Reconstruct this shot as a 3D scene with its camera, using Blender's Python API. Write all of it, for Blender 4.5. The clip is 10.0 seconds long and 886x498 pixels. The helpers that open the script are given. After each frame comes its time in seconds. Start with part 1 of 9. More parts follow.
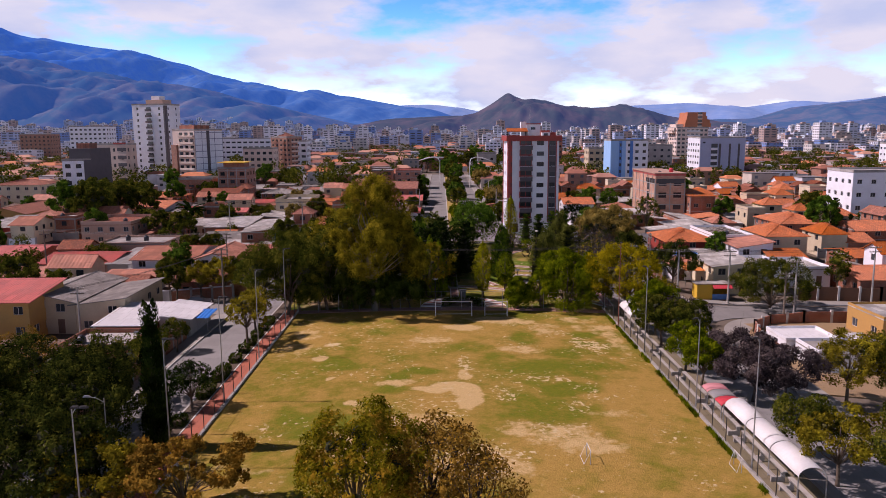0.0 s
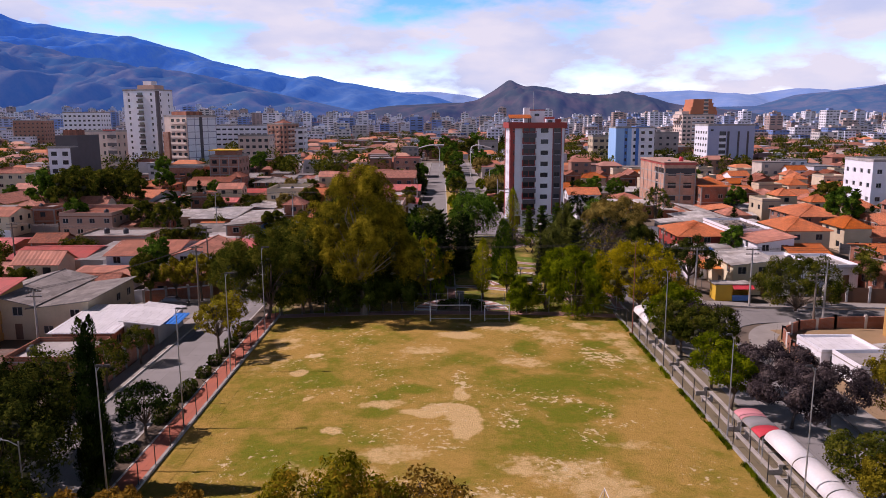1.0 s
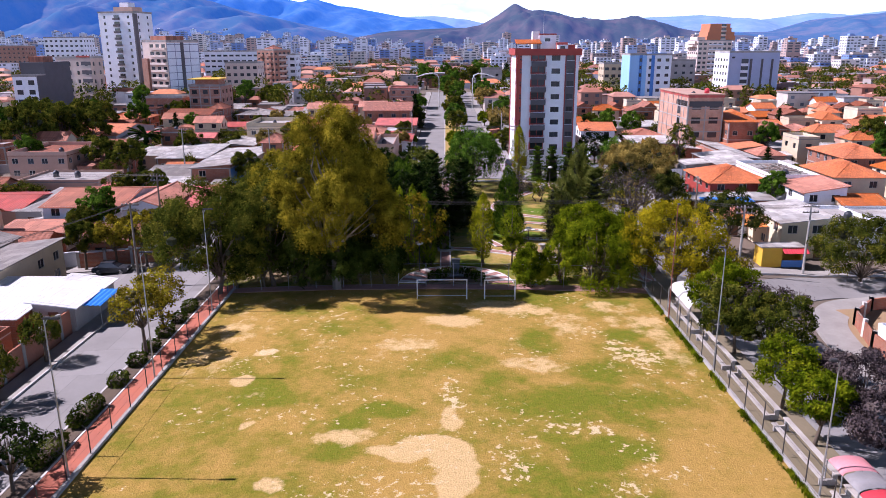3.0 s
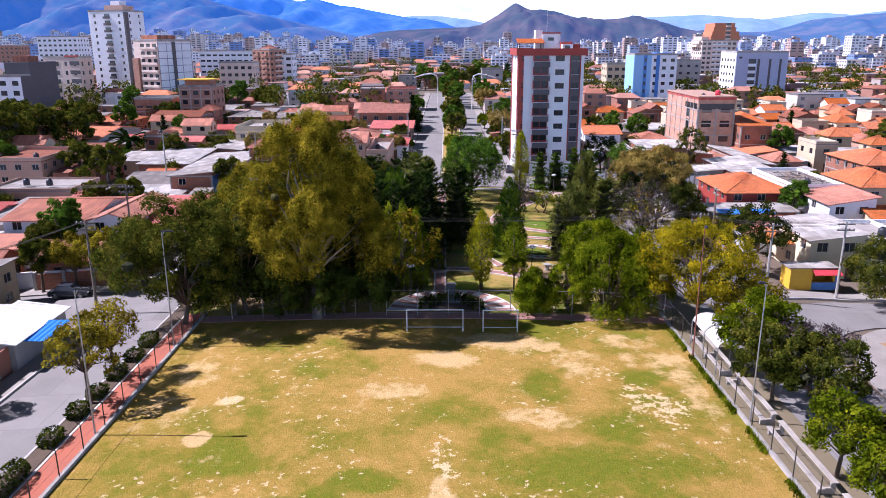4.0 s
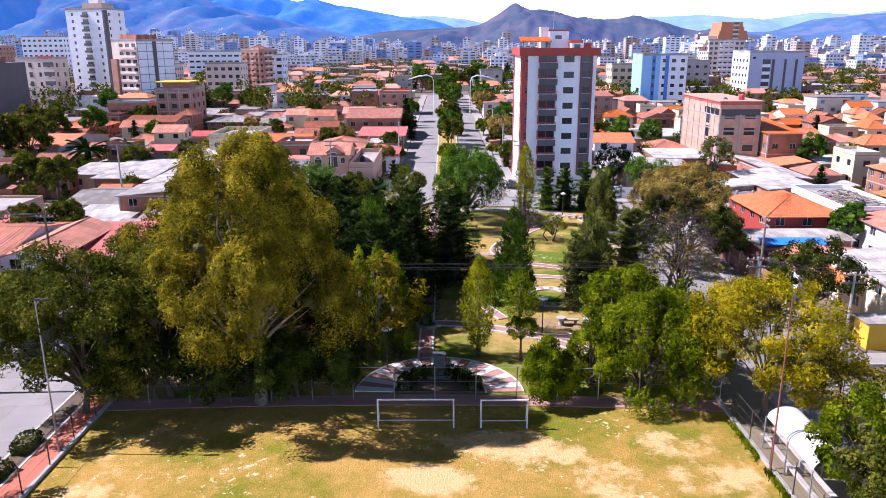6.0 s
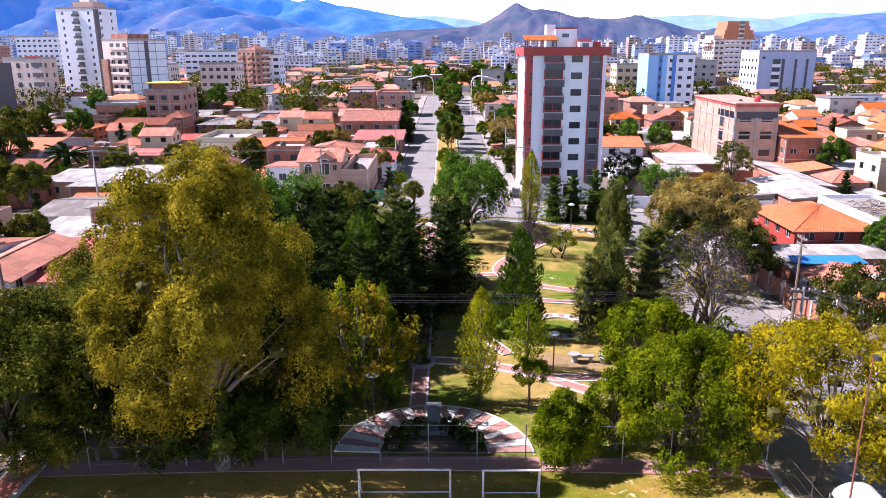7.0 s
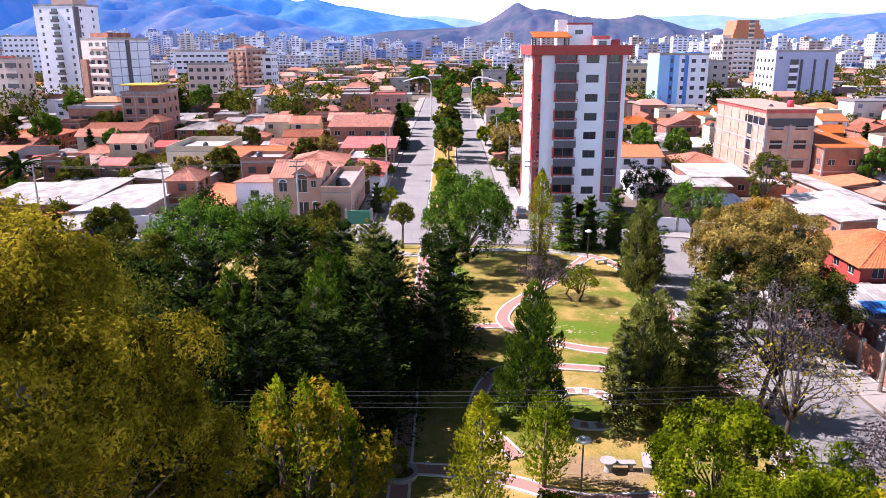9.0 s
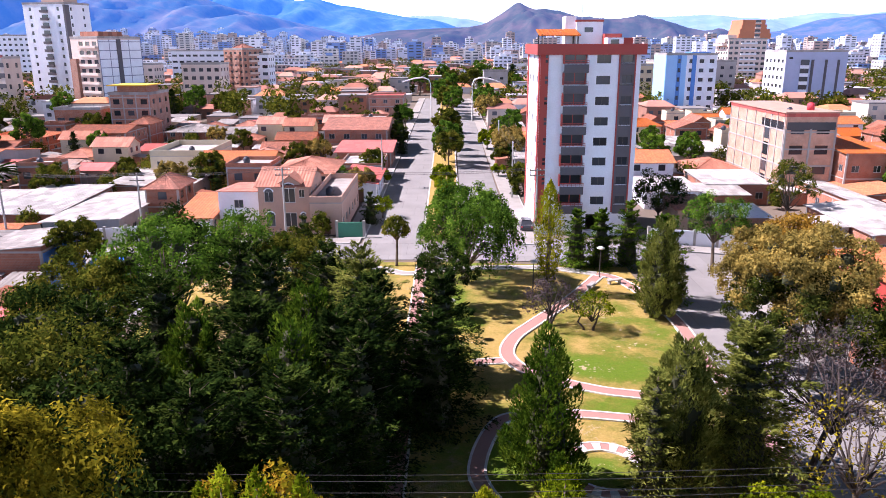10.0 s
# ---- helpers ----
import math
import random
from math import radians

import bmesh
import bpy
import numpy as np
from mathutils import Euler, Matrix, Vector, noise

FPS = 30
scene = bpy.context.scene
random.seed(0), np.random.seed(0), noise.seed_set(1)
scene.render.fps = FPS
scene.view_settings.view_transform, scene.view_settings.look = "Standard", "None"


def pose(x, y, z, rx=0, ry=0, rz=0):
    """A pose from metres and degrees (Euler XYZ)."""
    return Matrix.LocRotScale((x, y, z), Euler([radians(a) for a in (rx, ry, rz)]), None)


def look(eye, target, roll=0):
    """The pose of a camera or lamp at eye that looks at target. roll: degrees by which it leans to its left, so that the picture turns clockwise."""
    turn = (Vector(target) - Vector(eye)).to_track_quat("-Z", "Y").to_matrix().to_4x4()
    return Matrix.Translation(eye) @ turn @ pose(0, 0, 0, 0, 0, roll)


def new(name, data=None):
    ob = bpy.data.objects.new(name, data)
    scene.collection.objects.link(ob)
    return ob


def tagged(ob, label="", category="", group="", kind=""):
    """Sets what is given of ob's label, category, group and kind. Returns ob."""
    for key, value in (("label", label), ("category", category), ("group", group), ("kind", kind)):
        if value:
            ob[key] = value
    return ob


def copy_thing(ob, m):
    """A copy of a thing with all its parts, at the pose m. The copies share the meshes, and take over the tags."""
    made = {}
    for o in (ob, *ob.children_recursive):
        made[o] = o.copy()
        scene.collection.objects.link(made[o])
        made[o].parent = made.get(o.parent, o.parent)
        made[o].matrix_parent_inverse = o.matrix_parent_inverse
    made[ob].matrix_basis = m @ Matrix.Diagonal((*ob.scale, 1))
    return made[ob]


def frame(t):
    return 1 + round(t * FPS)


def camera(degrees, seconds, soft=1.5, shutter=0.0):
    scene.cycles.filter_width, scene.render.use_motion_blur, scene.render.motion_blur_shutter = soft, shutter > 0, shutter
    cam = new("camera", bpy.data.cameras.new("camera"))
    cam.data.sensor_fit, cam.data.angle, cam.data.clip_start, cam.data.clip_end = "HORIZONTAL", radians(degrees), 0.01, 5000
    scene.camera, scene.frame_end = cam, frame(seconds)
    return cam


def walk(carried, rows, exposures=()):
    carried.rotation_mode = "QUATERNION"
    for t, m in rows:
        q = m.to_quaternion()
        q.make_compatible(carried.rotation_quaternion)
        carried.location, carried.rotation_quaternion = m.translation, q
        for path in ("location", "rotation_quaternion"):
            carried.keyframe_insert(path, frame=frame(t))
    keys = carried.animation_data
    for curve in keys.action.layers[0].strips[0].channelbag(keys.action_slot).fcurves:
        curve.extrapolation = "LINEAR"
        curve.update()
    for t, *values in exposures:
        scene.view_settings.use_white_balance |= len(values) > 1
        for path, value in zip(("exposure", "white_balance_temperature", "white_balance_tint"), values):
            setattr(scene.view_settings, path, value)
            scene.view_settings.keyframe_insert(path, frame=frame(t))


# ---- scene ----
cam = camera(62.2, 10.0, 0.78)
METRES, EYE, TILT, LEAN, TURN = 88.03, 25.5, 0.0, 0.0, -0.1
ROWS = [
    (0.0, 0.0, 0.0, 0.0, -0.06, -9.19, 0.36),
    (0.5, 0.0042, 0.0547, -0.0011, -0.01, -9.4, 0.31),
    (1.0, 0.008, 0.1097, -0.0021, 0.05, -10.16, 0.27),
    (1.5, 0.0114, 0.1642, -0.0033, 0.11, -12.83, 0.25),
    (2.0, 0.0154, 0.2176, -0.0033, 0.19, -14.98, 0.25),
    (2.5, 0.0188, 0.2708, -0.0033, 0.24, -15.6, 0.22),
    (4.0, 0.0292, 0.4251, -0.0045, 0.32, -15.67, 0.16),
    (4.5, 0.0324, 0.4766, -0.0041, 0.29, -15.67, 0.2),
    (5.0, 0.0349, 0.5275, -0.0051, 0.25, -15.66, 0.19),
    (5.5, 0.0377, 0.577, -0.0067, 0.24, -15.65, 0.18),
    (7.0, 0.0439, 0.7241, -0.0097, 0.34, -15.64, 0.24),
    (7.5, 0.0463, 0.7723, -0.0122, 0.39, -15.61, 0.23),
    (8.0, 0.0488, 0.8181, -0.013, 0.39, -15.62, 0.25),
    (8.5, 0.0506, 0.8631, -0.0129, 0.4, -15.62, 0.23),
    (9.0, 0.0519, 0.9077, -0.0133, 0.39, -15.63, 0.22),
    (9.5, 0.0534, 0.9532, -0.0153, 0.43, -15.63, 0.2),
    (10.0, 0.0549, 0.9982, -0.0155, 0.47, -15.63, 0.17),
]
EXPOSURES = [(0.0, -0.22, 6600, 42), (1.0, -0.2, 6600, 42), (1.5, 0.0, 6500, 45), (2.5, 0.46, 5890, 39), (5.0, 0.78, 5670, 33), (7.5, 1.18, 6000, 34), (10.0, 1.17, 6060, 35)]
walk(cam, [(t, pose(0, 0, EYE, TILT, LEAN, TURN) @ pose(METRES * x, METRES * y, METRES * z, 90 + pitch, roll, yaw)) for t, x, y, z, yaw, pitch, roll in ROWS], EXPOSURES)

# ---- sky and sun ----
SUN_TO = Vector((-1.0, 0.075, 1.06)).normalized()
world = bpy.data.worlds.new("sky")
scene.world = world
world.use_nodes = True
wn, wl = world.node_tree.nodes, world.node_tree.links
wn.clear()
w_out = wn.new("ShaderNodeOutputWorld")
w_sky = wn.new("ShaderNodeTexSky")
w_sky.sky_type, w_sky.sun_disc = "NISHITA", False
w_sky.sun_elevation = math.asin(SUN_TO.z)
w_sky.sun_rotation = math.atan2(SUN_TO.x, SUN_TO.y)
w_sky.air_density, w_sky.dust_density, w_sky.ozone_density = 1.0, 0.0, 6.0
w_bg = wn.new("ShaderNodeBackground")
w_bg.inputs["Strength"].default_value = 0.11
w_cloud = wn.new("ShaderNodeBackground")
w_cloud.inputs["Strength"].default_value = 0.92
w_mix = wn.new("ShaderNodeMixShader")
w_co = wn.new("ShaderNodeTexCoord")
w_map = wn.new("ShaderNodeMapping")
w_map.inputs["Scale"].default_value = (1.0, 1.0, 2.9)
w_map.inputs["Location"].default_value = (0.35, 0.2, 0.0)
w_noise = wn.new("ShaderNodeTexNoise")
w_noise.inputs["Scale"].default_value, w_noise.inputs["Detail"].default_value = 5.2, 10.0
w_noise.inputs["Roughness"].default_value = 0.56
w_ramp = wn.new("ShaderNodeValToRGB")
w_ramp.color_ramp.elements[0].position, w_ramp.color_ramp.elements[1].position = 0.39, 0.54
w_tone = wn.new("ShaderNodeTexNoise")
w_tone.inputs["Scale"].default_value, w_tone.inputs["Detail"].default_value = 7.0, 7.0
w_shade = wn.new("ShaderNodeValToRGB")
w_shade.color_ramp.elements[0].position, w_shade.color_ramp.elements[1].position = 0.36, 0.62
w_shade.color_ramp.elements[0].color = (0.60, 0.80, 1.0, 1)
w_shade.color_ramp.elements[1].color = (0.86, 0.99, 1.03, 1)
wl.new(w_co.outputs["Generated"], w_map.inputs["Vector"])
wl.new(w_map.outputs["Vector"], w_noise.inputs["Vector"])
wl.new(w_map.outputs["Vector"], w_tone.inputs["Vector"])
wl.new(w_noise.outputs["Fac"], w_ramp.inputs["Fac"])
wl.new(w_tone.outputs["Fac"], w_shade.inputs["Fac"])
wl.new(w_shade.outputs["Color"], w_cloud.inputs["Color"])
w_hue = wn.new("ShaderNodeHueSaturation")
wl.new(w_sky.outputs["Color"], w_hue.inputs["Color"])
wl.new(w_hue.outputs["Color"], w_bg.inputs["Color"])
# the clouds bank up along the horizon; overhead the sky is clear
w_sep = wn.new("ShaderNodeSeparateXYZ")
wl.new(w_co.outputs["Generated"], w_sep.inputs[0])
w_high = wn.new("ShaderNodeMapRange")
w_high.inputs["From Min"].default_value, w_high.inputs["From Max"].default_value = 0.24, 0.38
w_high.inputs["To Min"].default_value, w_high.inputs["To Max"].default_value = 1.0, 0.03
# the air is paler and brighter near the horizon, deep blue overhead
w_deep = wn.new("ShaderNodeMapRange")
w_deep.inputs["From Min"].default_value, w_deep.inputs["From Max"].default_value = 0.02, 0.42
w_deep.inputs["To Min"].default_value, w_deep.inputs["To Max"].default_value = 0.33, 0.010
wl.new(w_sep.outputs["Z"], w_deep.inputs["Value"])
wl.new(w_deep.outputs["Result"], w_bg.inputs["Strength"])
w_rich = wn.new("ShaderNodeMapRange")
w_rich.inputs["From Min"].default_value, w_rich.inputs["From Max"].default_value = 0.05, 0.4
w_rich.inputs["To Min"].default_value, w_rich.inputs["To Max"].default_value = 1.5, 1.15
wl.new(w_sep.outputs["Z"], w_rich.inputs["Value"])
wl.new(w_rich.outputs["Result"], w_hue.inputs["Saturation"])
w_cover = wn.new("ShaderNodeMath")
w_cover.operation = "MULTIPLY"
wl.new(w_sep.outputs["Z"], w_high.inputs["Value"])
wl.new(w_high.outputs["Result"], w_cover.inputs[0])
wl.new(w_ramp.outputs["Color"], w_cover.inputs[1])
wl.new(w_cover.outputs[0], w_mix.inputs["Fac"])
wl.new(w_bg.outputs["Background"], w_mix.inputs[1])
wl.new(w_cloud.outputs["Background"], w_mix.inputs[2])
wl.new(w_mix.outputs["Shader"], w_out.inputs["Surface"])

sun_data = bpy.data.lights.new("sun", "SUN")
sun_data.energy, sun_data.angle, sun_data.color = 5.0, radians(0.53), (1.0, 0.95, 0.86)
sun = new("sun", sun_data)
sun.matrix_world = look(SUN_TO * 300, (0, 0, 0))

# ---- materials ----
def node_mat(name):
    m = bpy.data.materials.new(name)
    m.use_nodes = True
    nt = m.node_tree
    return m, nt.nodes, nt.links, nt.nodes["Principled BSDF"]


def mixed(nodes, links, kind, fac, a, b):
    """A colour mix node; fac, a and b are sockets or plain values. Returns its output socket."""
    n = nodes.new("ShaderNodeMix")
    n.data_type, n.blend_type = "RGBA", kind
    for sock, value in ((n.inputs[0], fac), (n.inputs[6], a), (n.inputs[7], b)):
        if isinstance(value, bpy.types.NodeSocket):
            links.new(value, sock)
        elif isinstance(value, (int, float)):
            sock.default_value = value
        else:
            sock.default_value = (*value, 1)
    return n.outputs[2]


def noise_fac(nodes, links, scale, detail=5.0, lo=0.35, hi=0.65, rough=0.6, where=None):
    n = nodes.new("ShaderNodeTexNoise")
    n.inputs["Scale"].default_value, n.inputs["Detail"].default_value, n.inputs["Roughness"].default_value = scale, detail, rough
    if where is not None:
        links.new(where, n.inputs["Vector"])
    r = nodes.new("ShaderNodeMapRange")
    r.inputs["From Min"].default_value, r.inputs["From Max"].default_value = lo, hi
    links.new(n.outputs["Fac"], r.inputs["Value"])
    return r.outputs["Result"]


def bumped(nodes, links, bsdf, height, strength, distance):
    b = nodes.new("ShaderNodeBump")
    b.inputs["Strength"].default_value, b.inputs["Distance"].default_value = strength, distance
    links.new(height, b.inputs["Height"])
    links.new(b.outputs["Normal"], bsdf.inputs["Normal"])


def surface(name, base, stain, scale=0.6, grain=9.0, rough=0.85, bump=0.3, metal=0.0, vary=0.0, depth=0.02, stained=0.7, cells=None):
    """Two scales of noise over a base colour: broad stains and fine grain; vary: brightness from object to object; cells: width, length and contrast of sheets or tiles that weathered apart."""
    m, nodes, links, bsdf = node_mat(name)
    where = nodes.new("ShaderNodeNewGeometry").outputs["Position"]
    broad = noise_fac(nodes, links, scale, 6, 0.38, 0.72, where=where)
    fine = noise_fac(nodes, links, grain, 4, 0.3, 0.7, where=where)
    scaled = nodes.new("ShaderNodeMath")
    scaled.operation = "MULTIPLY"
    scaled.inputs[1].default_value = stained
    links.new(broad, scaled.inputs[0])
    col = mixed(nodes, links, "MIX", scaled.outputs[0], base, stain)
    dark = tuple(c * 0.72 for c in base)
    half = nodes.new("ShaderNodeMath")
    half.operation = "MULTIPLY"
    half.inputs[1].default_value = 0.35
    links.new(fine, half.inputs[0])
    col = mixed(nodes, links, "MIX", half.outputs[0], col, dark)
    if cells:
        bt = nodes.new("ShaderNodeTexBrick")
        lo = 1 - cells[2]
        bt.inputs["Color1"].default_value, bt.inputs["Color2"].default_value, bt.inputs["Mortar"].default_value = (1, 1, 1, 1), (lo, lo, lo, 1), (lo * 0.7, lo * 0.7, lo * 0.7, 1)
        bt.inputs["Scale"].default_value, bt.inputs["Brick Width"].default_value, bt.inputs["Row Height"].default_value = 1.0, cells[0], cells[1]
        bt.inputs["Mortar Size"].default_value = 0.02
        links.new(nodes.new("ShaderNodeTexCoord").outputs["Object"], bt.inputs["Vector"])
        col = mixed(nodes, links, "MULTIPLY", 1.0, col, bt.outputs["Color"])
    if vary:
        info = nodes.new("ShaderNodeObjectInfo")
        hsv = nodes.new("ShaderNodeHueSaturation")
        for sock, lo, hi in (("Value", 1 - vary, 1 + vary), ("Saturation", 1 + vary * 0.5, 1 - vary * 0.5)):
            r = nodes.new("ShaderNodeMapRange")
            r.inputs["To Min"].default_value, r.inputs["To Max"].default_value = lo, hi
            links.new(info.outputs["Random"], r.inputs["Value"])
            links.new(r.outputs["Result"], hsv.inputs[sock])
        links.new(col, hsv.inputs["Color"])
        col = hsv.outputs["Color"]
    links.new(col, bsdf.inputs["Base Color"])
    bsdf.inputs["Roughness"].default_value, bsdf.inputs["Metallic"].default_value = rough, metal
    bumped(nodes, links, bsdf, fine, bump, depth)
    return m


def brick_surface(name, c1, c2, mortar, vary=0.15):
    m, nodes, links, bsdf = node_mat(name)
    co = nodes.new("ShaderNodeTexCoord")
    sep = nodes.new("ShaderNodeSeparateXYZ")
    links.new(co.outputs["Object"], sep.inputs[0])
    add = nodes.new("ShaderNodeMath")
    links.new(sep.outputs["X"], add.inputs[0])
    links.new(sep.outputs["Y"], add.inputs[1])
    com = nodes.new("ShaderNodeCombineXYZ")
    links.new(add.outputs[0], com.inputs["X"])
    links.new(sep.outputs["Z"], com.inputs["Y"])
    bt = nodes.new("ShaderNodeTexBrick")
    bt.inputs["Color1"].default_value, bt.inputs["Color2"].default_value, bt.inputs["Mortar"].default_value = (*c1, 1), (*c2, 1), (*mortar, 1)
    bt.inputs["Scale"].default_value, bt.inputs["Brick Width"].default_value, bt.inputs["Row Height"].default_value = 1.0, 0.28, 0.17
    bt.inputs["Mortar Size"].default_value = 0.012
    links.new(com.outputs[0], bt.inputs["Vector"])
    broad = noise_fac(nodes, links, 0.5, 5, 0.4, 0.75, where=nodes.new("ShaderNodeNewGeometry").outputs["Position"])
    col = mixed(nodes, links, "MULTIPLY", broad, bt.outputs["Color"], (0.66, 0.62, 0.6))
    info = nodes.new("ShaderNodeObjectInfo")
    hsv = nodes.new("ShaderNodeHueSaturation")
    r = nodes.new("ShaderNodeMapRange")
    r.inputs["To Min"].default_value, r.inputs["To Max"].default_value = 1 - vary, 1 + vary
    links.new(info.outputs["Random"], r.inputs["Value"])
    links.new(r.outputs["Result"], hsv.inputs["Value"])
    links.new(col, hsv.inputs["Color"])
    links.new(hsv.outputs["Color"], bsdf.inputs["Base Color"])
    bsdf.inputs["Roughness"].default_value = 0.9
    bumped(nodes, links, bsdf, bt.outputs["Fac"], -0.4, 0.02)
    return m


def leaf_mat(name, c_dark, c_mid, c_light, lit=0.2):
    """Leaves: the colour varies from leaf to leaf and from branch to branch; some light comes through."""
    m, nodes, links, bsdf = node_mat(name)
    geo = nodes.new("ShaderNodeNewGeometry")
    ramp = nodes.new("ShaderNodeValToRGB")
    ramp.color_ramp.elements[0].color, ramp.color_ramp.elements[1].color = (*[c * 0.55 for c in c_dark], 1), (*[c * 1.15 for c in c_light], 1)
    ramp.color_ramp.elements[0].position, ramp.color_ramp.elements[1].position = 0.12, 0.92
    e = ramp.color_ramp.elements.new(0.5)
    e.color = (*c_mid, 1)
    patch = noise_fac(nodes, links, 0.7, 4, 0.32, 0.68, where=geo.outputs["Position"])
    mean = nodes.new("ShaderNodeMath")
    mean.operation = "MULTIPLY_ADD"
    mean.inputs[1].default_value = 0.26
    links.new(geo.outputs["Random Per Island"], mean.inputs[0])
    part2 = nodes.new("ShaderNodeMath")
    part2.operation = "MULTIPLY"
    part2.inputs[1].default_value = 0.74
    links.new(patch, part2.inputs[0])
    links.new(part2.outputs[0], mean.inputs[2])
    links.new(mean.outputs[0], ramp.inputs["Fac"])
    links.new(ramp.outputs["Color"], bsdf.inputs["Base Color"])
    bsdf.inputs["Roughness"].default_value = 0.6
    bsdf.inputs["Specular IOR Level"].default_value = 0.0
    tr = nodes.new("ShaderNodeBsdfTranslucent")
    links.new(ramp.outputs["Color"], tr.inputs["Color"])
    mx = nodes.new("ShaderNodeMixShader")
    mx.inputs["Fac"].default_value = lit
    links.new(bsdf.outputs[0], mx.inputs[1])
    links.new(tr.outputs[0], mx.inputs[2])
    links.new(mx.outputs[0], nodes["Material Output"].inputs["Surface"])
    return m


def island_mat(name, colours, rough=0.85, wear=0.0):
    """Each separate piece of a joined mesh takes one of the colours."""
    m, nodes, links, bsdf = node_mat(name)
    geo = nodes.new("ShaderNodeNewGeometry")
    ramp = nodes.new("ShaderNodeValToRGB")
    ramp.color_ramp.interpolation = "CONSTANT"
    ramp.color_ramp.elements[0].color = (*colours[0], 1)
    ramp.color_ramp.elements[1].position, ramp.color_ramp.elements[1].color = 1 / len(colours), (*colours[1], 1)
    for k, c in enumerate(colours[2:], 2):
        e = ramp.color_ramp.elements.new(k / len(colours))
        e.color = (*c, 1)
    links.new(geo.outputs["Random Per Island"], ramp.inputs["Fac"])
    col = ramp.outputs["Color"]
    if wear:
        col = mixed(nodes, links, "MULTIPLY", noise_fac(nodes, links, 0.35, 6, 0.4, 0.8, where=geo.outputs["Position"]), col, (1 - wear, 1 - wear, 1 - wear * 0.9))
    links.new(col, bsdf.inputs["Base Color"])
    bsdf.inputs["Roughness"].default_value = rough
    return m


def turf_mat(name, straw, green, lush, bare, stone):
    """Worn turf: point attributes say where it is lush, bare or stony, noise breaks the edges up."""
    m, nodes, links, bsdf = node_mat(name)
    where = nodes.new("ShaderNodeNewGeometry").outputs["Position"]

    def attr(key):
        a = nodes.new("ShaderNodeAttribute")
        a.attribute_name = key
        return a.outputs["Fac"]

    def edged(fac, scale, lo, hi, amount):
        n = nodes.new("ShaderNodeTexNoise")
        n.inputs["Scale"].default_value, n.inputs["Detail"].default_value, n.inputs["Roughness"].default_value = scale, 8, 0.68
        links.new(where, n.inputs["Vector"])
        s = nodes.new("ShaderNodeMath")
        s.operation = "MULTIPLY_ADD"
        s.inputs[1].default_value, s.inputs[2].default_value = amount, -amount / 2
        links.new(n.outputs["Fac"], s.inputs[0])
        a = nodes.new("ShaderNodeMath")
        links.new(fac, a.inputs[0])
        links.new(s.outputs[0], a.inputs[1])
        r = nodes.new("ShaderNodeMapRange")
        r.inputs["From Min"].default_value, r.inputs["From Max"].default_value = lo, hi
        links.new(a.outputs[0], r.inputs["Value"])
        return r.outputs["Result"]

    col = mixed(nodes, links, "MIX", edged(attr("lush"), 0.9, 0.05, 0.70, 1.7), straw, green)
    col = mixed(nodes, links, "MIX", edged(attr("lush"), 1.6, 0.50, 1.0, 1.6), col, lush)
    col = mixed(nodes, links, "MIX", edged(attr("bare"), 1.6, 0.46, 0.80, 1.25), col, bare)
    col = mixed(nodes, links, "MIX", edged(attr("stone"), 1.7, 0.50, 0.62, 2.6), col, stone)
    grain = noise_fac(nodes, links, 7.0, 6, 0.3, 0.7, 0.7, where=where)
    col = mixed(nodes, links, "MULTIPLY", grain, col, (0.68, 0.70, 0.66))
    tuft = noise_fac(nodes, links, 2.2, 4, 0.52, 0.75, 0.7, where=where)
    col = mixed(nodes, links, "MULTIPLY", tuft, col, (0.74, 0.80, 0.66))
    links.new(col, bsdf.inputs["Base Color"])
    bsdf.inputs["Roughness"].default_value = 0.95
    bsdf.inputs["Specular IOR Level"].default_value = 0.1
    bumped(nodes, links, bsdf, grain, 0.6, 0.06)
    return m


def slope_mat(name, low, high, dry, haze_glow, haze_strength):
    """A distant mountain: scrub and bare earth by height; blue base tones and emission paint in kilometres of air haze.
    """
    m, nodes, links, bsdf = node_mat(name)
    geo = nodes.new("ShaderNodeNewGeometry")
    sep = nodes.new("ShaderNodeSeparateXYZ")
    links.new(geo.outputs["Position"], sep.inputs[0])
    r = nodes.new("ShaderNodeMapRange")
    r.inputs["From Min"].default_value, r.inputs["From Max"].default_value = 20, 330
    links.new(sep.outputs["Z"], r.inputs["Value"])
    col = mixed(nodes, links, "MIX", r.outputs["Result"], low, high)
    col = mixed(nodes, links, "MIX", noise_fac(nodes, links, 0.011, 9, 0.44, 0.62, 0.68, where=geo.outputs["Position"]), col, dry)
    links.new(col, bsdf.inputs["Base Color"])
    bsdf.inputs["Roughness"].default_value = 1.0
    bsdf.inputs["Specular IOR Level"].default_value = 0.0
    # emission imitates blue haze in the air; the slope is no light source
    bsdf.inputs["Emission Color"].default_value = (*haze_glow, 1)
    bsdf.inputs["Emission Strength"].default_value = haze_strength
    return m


